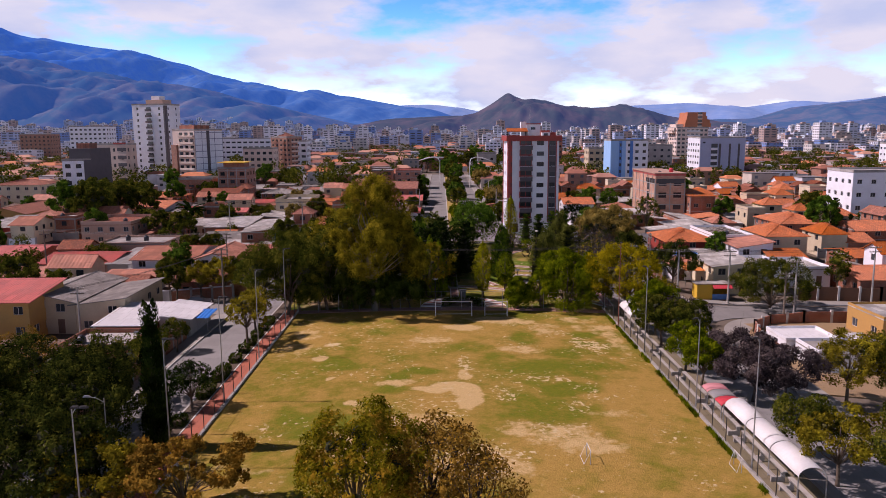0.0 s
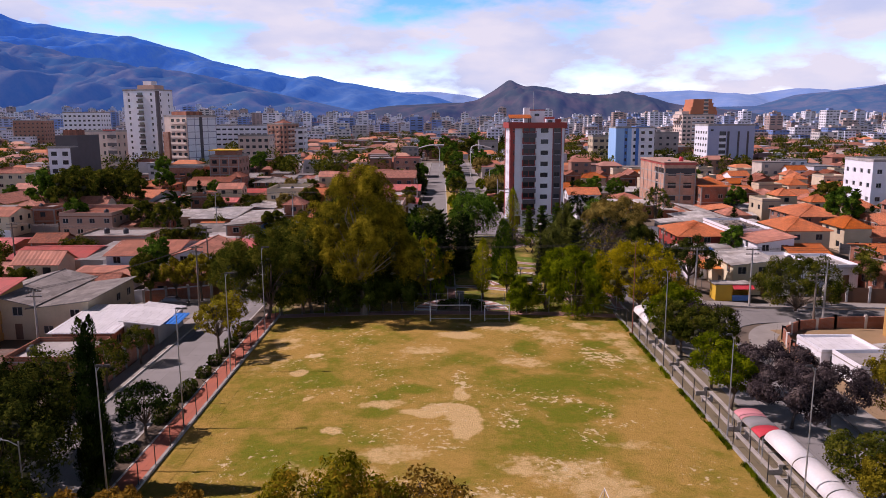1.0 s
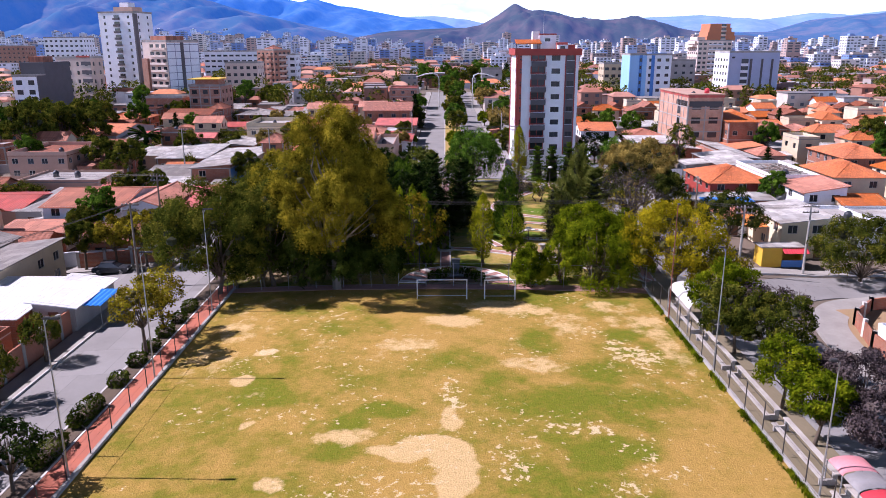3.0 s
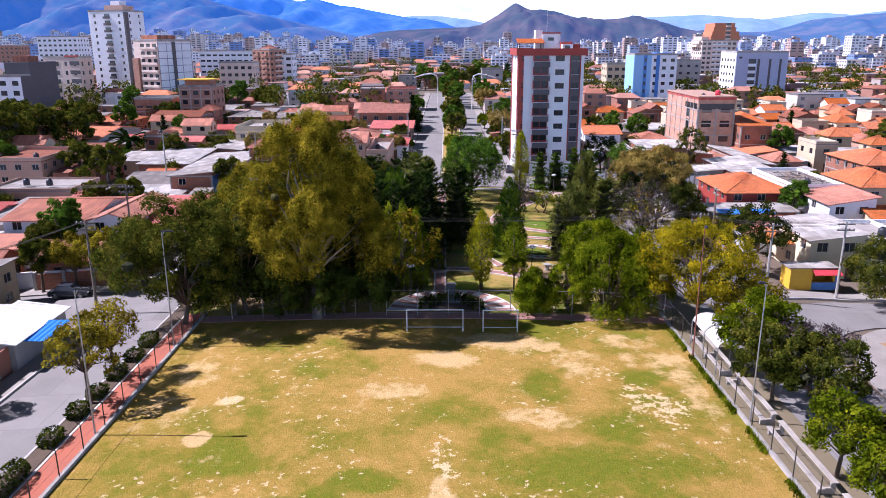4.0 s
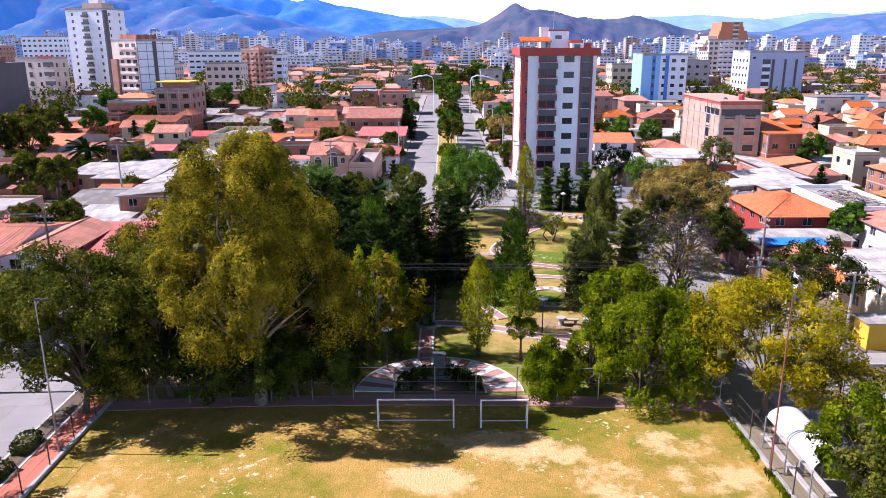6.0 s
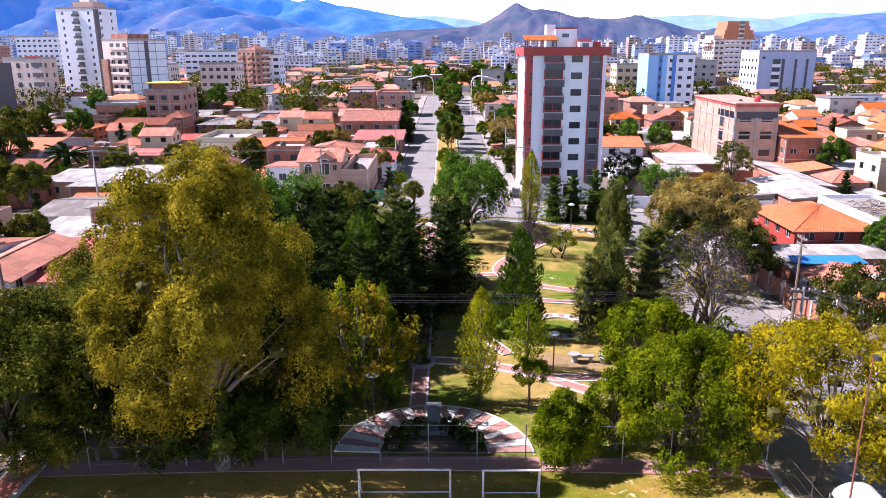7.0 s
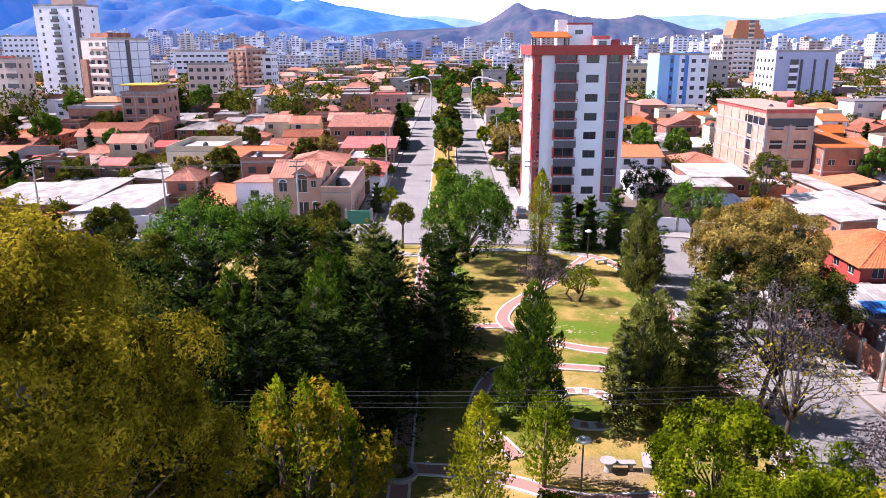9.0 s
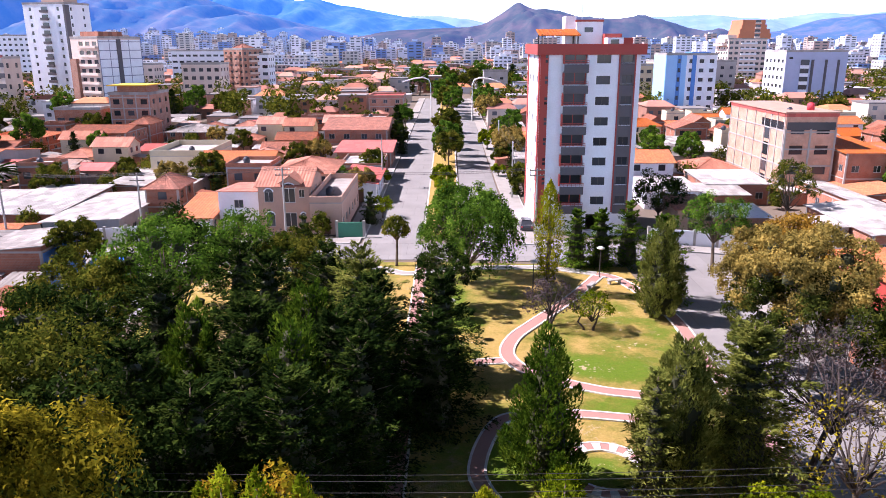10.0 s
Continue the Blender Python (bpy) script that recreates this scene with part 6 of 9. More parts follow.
H("flat roofed brick house under dark trees", -138.5, 272.5, 13.3, 13.3, 5, "flat", "brick", "slab", 0.5, 2)
H("long low sheds with pale sheet roofs", -44.2, 193.0, 10.4, 19.7, 3.3, "shedl", "grey", "tin", 0.5)
H("low shed with a wide pale sheet roof", -56.3, 198.6, 10.6, 18.8, 3.3, "shed", "brick", "tin", 0.6)
H("long workshop with a narrow pale roof", -39.0, 213.6, 4.5, 25.8, 3.4, "shedl", "grey", "tin", 0.4)
H("low workshop with a pale roof", -49.2, 218.5, 6.6, 15.5, 3.2, "shedx", "brick", "tin", 0.5)
t = H("brick house with a bright blue side wall and grey roof", -40.8, 165.1, 7.2, 8.6, 5.2, "shedl", "brick", "fibre", 0.7, 2)
add_box(t, "blue_wall", "bluepaint", (3.62, 3.70, -4.2, 4.2, 0, 4.9), "bright blue side wall")
H("old low house with broken tile roofs", -50.0, 171.7, 9.4, 13.2, 3.6, "gx", "grey", "fibre", 0.9)
H("small low house with an orange tiled roof", -53.2, 180.7, 4.8, 8.8, 2.9, "gx", "grey", "tile_orange", 0.8)
H("pale low house with a flat white roof", -45.9, 159.7, 8.3, 8.8, 3, "shed", "white", "tin", 0.5)
H("cream two-storey house with a stepped parapet", -45.3, 232.2, 10.9, 15.6, 6, "flat", "cream", "slab", 1.0, 2)
pink_holes = {"f": [(0.9, 2.1, 1.0, 2.6), (3.3, 5.0, 0.9, 2.9), (5.5, 6.2, 1.6, 2.7), (0.8, 2.0, 4.3, 5.7), (3.2, 4.9, 4.2, 6.2), (5.4, 6.1, 4.9, 6.0)], "r": [(1.5, 2.7, 4.4, 5.6), (5, 6.2, 4.4, 5.6)]}
t = H("dusty pink two-storey house with arched windows", -16.7, 187.6, 6.7, 9.7, 6.6, "gx", "pink", "tile_pink", 1.6, 2, holes=pink_holes)
dormer = Shape()
sheet(dormer, (-0.6, -3.2, 6.9), (-0.6, -5.5, 6.9), (1.0, -5.5, 8.0), (1.0, -1.6, 8.0), 0.4)
sheet(dormer, (2.6, -5.5, 6.9), (2.6, -3.2, 6.9), (1.0, -1.6, 8.0), (1.0, -5.5, 8.0), 0.4)
part("dormer_roof", dormer.mesh("dormer_roof", M["tile_pink"]), t, "small tiled front gable")
part("gable", Shape().poly((-0.3, -4.87, 6.5), (2.3, -4.87, 6.5), (2.3, -4.87, 7.0), (1.0, -4.87, 7.85), (-0.3, -4.87, 7.0)).mesh("gable", M["pink"]), t)
for u0, u1, z1 in ((-2.45, -1.25, 2.6), (-2.55, -1.35, 5.7), (-0.15, 1.65, 6.2), (2.15, 2.85, 2.7)):
    arc = [((u0 + u1) / 2 + (u1 - u0) / 2 * math.cos(math.pi * k / 8), z1 + (u1 - u0) * 0.38 * math.sin(math.pi * k / 8)) for k in range(9)]
    part("window_arch", Shape().tube([(x, -4.9, z) for x, z in arc], [0.09] * 9, 5).mesh("window_arch", M["white"]), t, "pale arch over a window")
    part("fanlight", Shape().poly(*[(x, -4.88, z) for x, z in arc]).mesh("fanlight", M["glass"]), t, "dark arched glass")
H("pink street wing with a flat terrace roof", -11.0, 190.6, 4.2, 18, 4.2, "flat", "pink", "slab", 0.8, 1)
H("cream house with a wide tiled terrace roof", -23.4, 191.4, 5.8, 11.3, 4.6, "shedback", "white", "tile_pink", 0.9, 2)
H("ochre house with a low orange tiled roof", -32.5, 220.5, 12.7, 11.6, 5.2, "gx", "ochre", "tile_orange", 1.4, 2)
H("low annexe with a steep orange tiled roof", -28.9, 188.2, 4.6, 10.4, 2.8, "shed", "pink", "tile_orange", 1.2)
H("tiled pink roof house behind the corner", -17.4, 205.9, 9.1, 12.2, 5.4, "hip", "pink", "tile_pink", 1.4, 2)
H("low red and white street house", -8.8, 208.5, 5.0, 14, 3.2, "shedx", "white", "tile_rose", 0.7)
H("low white house with a pale flat roof", -10.6, 224, 7.6, 12, 3.2, "flat", "brick", "tin", 0.4)
H("low house with a wide faded red roof", -12.0, 241, 11, 12, 3.4, "shed", "brick", "tile_rose", 0.8)
H("large unrendered brick house with a tiled roof", -15.5, 262, 14, 22, 6.2, "gx", "brick", "tile_red", 1.6, 2)
H("tall brick house with concrete frame", -14.5, 330, 11, 14, 8.0, "flat", "brickpink", "tile_rose", 0.6, 3)
H("brick terrace house with tiled upper floor", -81.2, 274.4, 14.5, 13.4, 5.6, "gx", "brick", "tile_red", 1.3, 2)
H("red house with a low brown tiled roof", -101.3, 270.6, 13.4, 15.6, 4.6, "hip", "brick", "tile_orange", 1.6, 2)
t = block("four-storey brick house with a yellow sheeted roof terrace", -83.9, 303, 11.6, 14, 10.6, 4, "brickpink", 3, 3, ww=1.8, wh=1.4, name="house")
add_box(t, "roof_room", "brick", (-3.8, 4.4, -5.5, 3, 13.0, 15.2), "brick roof room")
add_box(t, "roof_sheet", "yellowpaint", (-5.9, 5.2, -7.4, 3.8, 15.2, 15.5), "yellow sheet roof")
for u in (-5.6, -1.9, 1.7, 5.4):
    add_box(t, "column", "concrete", (u - 0.15, u + 0.15, -7.12, -6.95, 0, 12.8), "concrete column")
for f in range(1, 5):
    add_box(t, "floor_edge", "concrete", (-5.85, 5.85, -7.14, -6.95, 3.05 * f - 0.15, 3.05 * f + 0.1), "concrete floor edge")
block("low annexe with open upper floor beside the brick house", -98.5, 300, 13, 10, 6.6, 2, "brick", 4, 2, ww=2.2, wh=1.5, name="house")
H("low dark grey roofed house", -63, 288, 12.5, 12, 4.2, "hip", "brick", "fibre", 1.5, 2)
H("low grey roofed house", -49, 284, 7.5, 12, 4.0, "gx", "white", "fibre", 1.2)
H("low house with a brown grey roof", -44.5, 298, 8, 10, 4.0, "gx", "cream", "fibre", 1.2)

# ---- houses east of the park ----
H("brick red house with a broad orange tiled hip roof", 52.6, 158.9, 10.8, 13.4, 4.4, "hip", "redpaint", "tile_orange", 1.9, 2)
H("long low white sheet roof along a yard wall", 47.4, 147.5, 15.9, 3.7, 2.8, "shed", "brick", "tin", 0.4)
H("grey flat roofed house heaped with rubble", 60.9, 158.7, 8.0, 16.0, 5.3, "flat", "white", "slab", 0.5, 2)
H("white two-storey house with a rose tiled roof", 61.1, 145.6, 6.6, 9.4, 4.9, "shedl", "white", "tile_pink", 1.0, 2)
H("tan two-storey house with an orange hip roof", 71.2, 155.5, 8.4, 12.0, 5.8, "hip", "cream", "tile_orange", 1.8, 2)
H("cream corner house with a pale fibre-cement roof", 48.9, 126.7, 6.4, 11.1, 4.9, "shedl", "paleyellow", "tin", 0.7, 2)
H("low house with a pink corrugated roof", 49.6, 137.2, 6.6, 7.3, 3, "shedx", "pink", "tile_pink", 0.6)
H("low shed with a faded red roof beside the street", 44.1, 136.1, 3.5, 8.2, 2.8, "shedl", "white", "tile_pink", 0.5)
H("small white house beside the cream one", 55.2, 125.7, 5.5, 10.0, 4.4, "flat", "white", "slab", 0.5, 2)
H("low pale sheet roofed shed behind the tower", 53.7, 215.1, 10.5, 11.0, 3.6, "shed", "brick", "tin", 0.5)
H("low villa with a pale tiled hip roof", 52.9, 246.9, 10.2, 14.4, 4, "hip", "cream", "fibre", 1.2)
H("low house with a pale roof beside the tower", 40.6, 207.6, 8.6, 9.7, 3.2, "shed", "white", "tin", 0.5)
H("long shed with a white sheet roof", 67.5, 200.5, 5.1, 26.4, 3.2, "shedx", "brick", "tin", 0.6)
H("long shed with an orange tiled roof", 73.7, 210.4, 5.9, 16.5, 3.2, "shedl", "brick", "tile_orange", 0.8)
H("long low yard house with a pale roof", 61.4, 185.2, 7.2, 17.6, 3.4, "shedl", "brick", "tin", 0.6)
H("orange tiled two-storey house with terraces", 87.0, 181.8, 11.2, 15.0, 5.2, "hip", "brick", "tile_orange", 1.8, 2)
H("orange tiled house with an open porch", 101.0, 174.4, 9.4, 12.4, 4.2, "gx", "brick", "tile_orange", 1.6, 2)
H("low brick house with an orange sheet roof", 83.4, 142.6, 9.3, 11.0, 3.4, "gx", "brick", "tile_orange", 0.9)
H("low house with a broad orange tiled roof", 74.0, 124.8, 9.9, 12.6, 3, "gx", "brick", "tile_orange", 1.2)
H("white low house behind a gate", 64.4, 130.8, 7.1, 9.9, 3.2, "flat", "white", "tin", 0.5)
H("tan house with a low roof beside the wall", 66.0, 141.7, 6.6, 8.8, 3.4, "gx", "cream", "tile_orange", 1.1)
H("unfinished brick house with a pale slab roof", 60.7, 95.0, 8.8, 8.4, 3.4, "flat", "ochre", "tin", 0.3)
H("broken white block walls with a slab roof", 44.8, 88.6, 6.4, 5.6, 2.0, "flat", "white", "tinwhite", 0.3)
H("low ruined room with pale patched sheets", 50.4, 86.4, 4.4, 6.6, 1.8, "shedl", "white", "tin", 0.3)
H("low white walled room with a broken slab roof", 46.0, 82.6, 7.0, 5.4, 2.2, "flat", "white", "slab", 0.4)

H("low shed roofs behind a yard wall", 47.0, 207.0, 12, 7, 3.0, "shed", "brick", "tin", 0.5)
H("narrow tan brick house beside the tower yard", 37.8, 187.5, 4.2, 7.0, 4.2, "shed", "palebrick", "tile_red", 0.5, 2)
H("open yard shed with a white sheet roof", 45.5, 190.5, 8.0, 6.4, 3.0, "shed", "brick", "tinwhite", 0.4)
H("low yard shed with a grey sheet roof", 55.0, 184.6, 5.0, 6.0, 2.8, "shedl", "grey", "tin", 0.4)
TAKEN.append((31, 62, 178, 204))
TAKEN.append((38, 62, 119, 140))
# ---- the rest of the quarter, filled plot by plot ----
fill = random.Random(77)


def is_free(x, y, w, d):
    if -9.2 < x + w / 2 and x - w / 2 < 17.2 and y < 440:
        return False
    if x + w / 2 > -33 and x - w / 2 < 38 and y - d / 2 < 180:
        return False
    if 167 < y + d / 2 and y - d / 2 < 180 or (103 < y + d / 2 and y - d / 2 < 114 and x < 0) or (x > 0 and y - d / 2 < 112):
        return False
    return all(x + w / 2 < a + 0.3 or x - w / 2 > b - 0.3 or y + d / 2 < c + 0.3 or y - d / 2 > e - 0.3 for a, b, c, e in TAKEN)


KINDS_WEST = [("low house with a brown red tiled roof", "gx", "brick", "tile_red", 3.4, 1.3, 1), ("two-storey brick house with a tiled roof", "hip", "brick", "tile_red", 5.6, 1.6, 2), ("low house with a grey sheet roof", "shed", "grey", "fibre", 3.0, 0.7, 1), ("low house with a pale sheet roof", "shed", "cream", "tin", 3.0, 0.6, 1), ("flat roofed unrendered brick house", "flat", "brick", "slab", 5.8, 0.6, 2), ("cream house with a faded tiled roof", "gx", "cream", "tile_pink", 5.4, 1.5, 2), ("low house with a dark weathered tile roof", "gx", "brick", "tile_red", 3.2, 1.2, 1), ("brick house with a rusty sheet roof", "shed", "brick", "rust", 3.4, 0.7, 1), ("low house with a rose red roof", "gx", "pink", "tile_rose", 3.2, 0.9, 1), ("low house with a faded pink roof", "hip", "pink", "tile_pink", 3.4, 1.3, 1)]
KINDS_EAST = [("house with a bright orange tiled hip roof", "hip", "cream", "tile_orange", 5.4, 1.7, 2), ("low house with an orange tiled gable", "gx", "brick", "tile_orange", 3.4, 1.4, 1), ("white house with an orange tiled roof", "gx", "white", "tile_orange", 5.6, 1.5, 2), ("brick house with a brown red roof", "gy", "brick", "tile_red", 5.4, 1.5, 2), ("flat roofed cream house", "flat", "cream", "slab", 5.8, 0.6, 2), ("low house with a pale sheet roof", "shed", "grey", "tin", 3.0, 0.6, 1), ("low house with a faded pink tiled roof", "hip", "pink", "tile_pink", 3.6, 1.4, 1)]


def annexe(root, w, d, h, rng):
    """A lower lean-to against one side of a house, roofed differently."""
    aw, ad, ah = rng.uniform(2.0, 3.4), rng.uniform(0.45, 0.8) * d, min(h - 0.3, rng.uniform(2.2, 2.9))
    side = rng.choice((-1, 1))
    shape = Shape()
    for p0, p1 in corners_of(aw, ad).values():
        shape.wall(p0, p1, 0, ah)
    m = pose(side * (w / 2 + aw / 2 - 0.1), rng.uniform(-0.2, 0.2) * d, 0)
    part("annexe_wall", shape.mesh("annexe_wall", M[rng.choice(("brick", "grey", "cream", "brick"))]), root, m=m)
    part("annexe_roof", roof_shape("shedx" if side > 0 else "shedl", aw, ad, ah, 0.4, 0.25, 0.6).mesh("annexe_roof", M[rng.choice(("tin", "rust", "fibre", "tile_pink", "tin", "tile_red"))]), root, "lean-to sheet roof", m)


ROOFTOP, YARDS = [], []
count = 0
for tries in range(9000):
    y = fill.uniform(112, 322)
    x = fill.uniform(-0.70, 0.66) * (y + 5)
    w, d = fill.uniform(4.6, 9.0), fill.uniform(5, 10.5)
    if not is_free(x, y, w, d) or count > 215 or (abs(x) > 0.5 * y + 60):
        continue
    lab, kind, wall_key, cover, hh, rr, st = fill.choice(KINDS_WEST if x < 10 else KINDS_EAST)
    hh *= fill.uniform(0.9, 1.12)
    made = house(lab, x, y, w, d, hh, kind, wall_key, cover, rr, st, 0, False, seed=tries, group="houses of the quarter", pitch=0.6, sides="f" if y > 250 else "")
    count += 1
    if fill.random() < 0.75:
        annexe(made, w, d, hh, fill)
    if kind == "flat" and fill.random() < 0.7:
        ROOFTOP.append((x + fill.uniform(-0.3, 0.3) * w, y + fill.uniform(-0.3, 0.3) * d, 0.14 + hh))
    if y < 260 and fill.random() < 0.55:
        YARDS.append((x - w / 2 - fill.uniform(0.2, 1.6), x + w / 2 + fill.uniform(0.2, 1.6), y - d / 2 - fill.uniform(0.8, 1.6), fill.choice(("brick", "brick", "grey", "white", "pink"))))


# small sheds and lean-tos in the gaps between the houses
count = 0
for tries in range(9000):
    y = fill.uniform(116, 270)
    x = fill.uniform(-0.70, 0.66) * (y + 5)
    w, d = fill.uniform(2.4, 4.4), fill.uniform(2.6, 5.2)
    if count >= 85 or not is_free(x, y, w, d):
        continue
    lab, cover = fill.choice((("small back yard shed with a rusty sheet roof", "rust"), ("small back yard shed with a pale sheet roof", "tin"), ("small lean-to with a grey fibre-cement roof", "fibre"), ("small back yard room with a tiled roof", "tile_red")))
    house(lab, x, y, w, d, fill.uniform(2.1, 2.8), fill.choice(("shed", "shedl", "shedx")), fill.choice(("brick", "grey", "brick")), cover, 0.4, 1, 0, False, seed=tries, group="back yard sheds", pitch=0.6, sides="x", over=0.2, name="shed", category="shed")
    count += 1


# ---- the far town ----
rng = random.Random(11)
far_wall, far_block, far_roof, far_glass, far_flat = Shape(), Shape(), Shape(), Shape(), Shape()


def far_box(x, y, w, d, h, floors, glass=2, z=0.0):
    far_block.box(x - w / 2, x + w / 2, y - d / 2, y + d / 2, z, z + h)
    far_flat.box(x - w / 2 + 0.4, x + w / 2 - 0.4, y - d / 2 + 0.4, y + d / 2 - 0.4, z + h, z + h + 0.35)
    if floors > 4:
        far_block.box(x - w * 0.2, x + w * 0.15, y - d * 0.2, y + d * 0.2, z + h, z + h + 2.4)
    step = h / floors
    side = x + w / 2 + 0.06 if x < 0 else x - w / 2 - 0.06
    n = max(2, int(w / (3.2 if glass == 2 else 5.5)))
    m = max(1, int(d / (3.6 if glass == 2 else 6.5)))
    for f in range(floors):
        zz = z + f * step + step * 0.32
        for i in range(n):
            if rng.random() < 0.12:
                continue
            u = x - w / 2 + w * (i + 0.5) / n
            far_glass.poly((u - w / n * 0.32, y - d / 2 - 0.06, zz), (u + w / n * 0.32, y - d / 2 - 0.06, zz), (u + w / n * 0.32, y - d / 2 - 0.06, zz + step * 0.45), (u - w / n * 0.32, y - d / 2 - 0.06, zz + step * 0.45))
        for i in range(m):
            v = y - d / 2 + d * (i + 0.5) / m
            far_glass.poly((side, v - d / m * 0.3, zz), (side, v + d / m * 0.3, zz), (side, v + d / m * 0.3, zz + step * 0.45), (side, v - d / m * 0.3, zz + step * 0.45))


def far_house(x, y, w, d, h, rise, z=0.0):
    far_wall.box(x - w / 2, x + w / 2, y - d / 2, y + d / 2, z - 1, z + h)
    if y < 700:
        for f in range(max(1, int(h / 2.7))):
            for i in range(2 + (w > 9)):
                if rng.random() < 0.75:
                    u, zz = x - w / 2 + w * (i + 0.5) / (2 + (w > 9)), z + f * 2.7 + 0.9
                    far_glass.poly((u - 0.7, y - d / 2 - 0.05, zz), (u + 0.7, y - d / 2 - 0.05, zz), (u + 0.7, y - d / 2 - 0.05, zz + 1.2), (u - 0.7, y - d / 2 - 0.05, zz + 1.2))
    if rise < 0.2:
        far_flat.box(x - w / 2 - 0.2, x + w / 2 + 0.2, y - d / 2 - 0.2, y + d / 2 + 0.2, z + h, z + h + 0.4)
        return
    W, D, t = w / 2 + 0.5, d / 2 + 0.5, z + h + rise
    k = len(far_roof.v)
    g = w * 0.3
    far_roof.v += [(x - W, y - D, z + h), (x + W, y - D, z + h), (x + W, y + D, z + h), (x - W, y + D, z + h), (x - g, y, t), (x + g, y, t)]
    far_roof.f += [(k, k + 1, k + 5, k + 4), (k + 2, k + 3, k + 4, k + 5), (k + 1, k + 2, k + 5), (k + 3, k, k + 4)]


def land(x, y):
    """Height of the far ground, which climbs towards the range on the left."""
    return max(0.0, (y - 900) * 0.028) * min(1.0, max(0.0, (-x - 80) / 500))


for band in range(54):
    y = 322 + band * 13 + band * band * 0.42
    reach = 0.66 * y + 30
    x = -reach
    while x < reach:
        x += rng.uniform(8, 14) * (1 + band * 0.014)
        w, d = rng.uniform(7, 12), rng.uniform(7, 11)
        if -10 < x < 18 and y < 470 or rng.random() < 0.16 or any(a - 5 < x < b + 5 and c - 5 < y < e + 5 for a, b, c, e in TAKEN):
            continue
        grow = 1 + band * 0.01
        far_house(x, y + rng.uniform(-4, 4), w * grow, d * grow, rng.choice((3, 3.4, 5.6, 6.2, 8.2)), rng.choice((0, 0, 0, 1.3, 1.6, 1.9)), land(x, y) + lie(x))
for k in range(1500):
    y = 620 + 1500 * rng.random() ** 0.8
    x = rng.uniform(-0.66, 0.66) * y
    if -0.10 * y < x < 0.06 * y and y < 800:
        continue
    f = rng.choice((3, 3, 4, 4, 4, 5, 5, 6, 6, 7, 8, 9, 11)) if y > 800 else rng.choice((3, 3, 4, 4, 5))
    far_box(x, y, rng.uniform(9, 19), rng.uniform(9, 15), f * 2.8, f, 2 if y < 850 else 1, land(x, y))
for x, y, f in ((-30, 900, 9), (120, 1500, 15), (190, 1350, 13), (260, 1100, 10), (-150, 1000, 9), (-360, 1150, 12), (-420, 1250, 13), (60, 1050, 9), (330, 1000, 10), (480, 900, 10), (420, 1300, 13), (560, 1150, 11), (-520, 900, 9)):
    far_box(x, y, 16, 14, f * 2.9, f, 1, land(x, y))
# wall colours of the blocks; the whites are tinted bluish as painted distance haze
thing("far_blocks", "white and pale blocks of flats filling the valley", "town", mesh=far_block.mesh("far_blocks", island_mat("town_blocks", [(0.86, 0.88, 0.96), (0.72, 0.68, 0.64), (0.80, 0.82, 0.90), (0.52, 0.38, 0.33), (0.88, 0.89, 0.95), (0.70, 0.72, 0.80), (0.20, 0.32, 0.62), (0.84, 0.84, 0.88), (0.60, 0.48, 0.42), (0.46, 0.56, 0.78)], wear=0.15)), kind="stuff")
thing("far_buildings", "brick and plastered houses filling the valley", "town", mesh=far_wall.mesh("far_buildings", island_mat("town_walls", [(0.42, 0.22, 0.16), (0.62, 0.54, 0.46), (0.34, 0.17, 0.12), (0.70, 0.70, 0.74), (0.50, 0.29, 0.21), (0.40, 0.36, 0.33), (0.78, 0.78, 0.82), (0.38, 0.20, 0.15)], wear=0.25)), kind="stuff")
thing("far_roofs", "red and brown tiled roofs across the town", "roofs", mesh=far_roof.mesh("far_roofs", island_mat("town_roofs", [(0.52, 0.18, 0.10), (0.36, 0.14, 0.09), (0.62, 0.22, 0.095), (0.46, 0.22, 0.16), (0.33, 0.14, 0.10), (0.58, 0.30, 0.21)], wear=0.35)), kind="stuff")
thing("far_flat_roofs", "flat concrete and sheet roofs across the town", "roofs", mesh=far_flat.mesh("far_flat_roofs", island_mat("town_slabs", [(0.36, 0.34, 0.33), (0.24, 0.22, 0.21), (0.5, 0.49, 0.48), (0.30, 0.17, 0.13), (0.2, 0.185, 0.18)], wear=0.3)), kind="stuff")
thing("far_windows", "dark windows of the distant town", "windows", mesh=far_glass.mesh("far_windows", island_mat("town_glass", [(0.05, 0.055, 0.065), (0.09, 0.1, 0.12), (0.03, 0.035, 0.045), (0.14, 0.16, 0.19)], 0.3)), kind="stuff")


# ---- trees of the park ----
tree("tall old willow-like tree with olive yellow drooping foliage", -9.9, 103.0, 17.2, 7.3, "weep", "willow", 88000, 5, 0.15, "palebark", 0.13, stems=2)
tree("broad dark green street tree, partly yellowing", -22.0, 102.3, 10.0, 6.0, "broad", "broad", 42000, 8, 0.19, base=0.09)
tree("dark green broad tree beside the willow", -16.8, 104.6, 10.2, 4.6, "broad", "broad", 24000, 9, 0.19, base=0.06)
tree("low dark weeping tree behind the goal line", -7.2, 103.8, 4.8, 2.3, "weep", "hedge", 15000, 12, 0.16, base=0.06)
tree("low dark weeping tree beside the walk", -4.7, 104.3, 5.0, 2.2, "weep", "hedge", 15000, 13, 0.16, base=0.06)
tree("slender many-stemmed tree with russet and green leaves", -1.9, 111.2, 8.2, 3.4, "broad", "russet_green", 5600, 14, 0.2, base=0.06, stems=4)
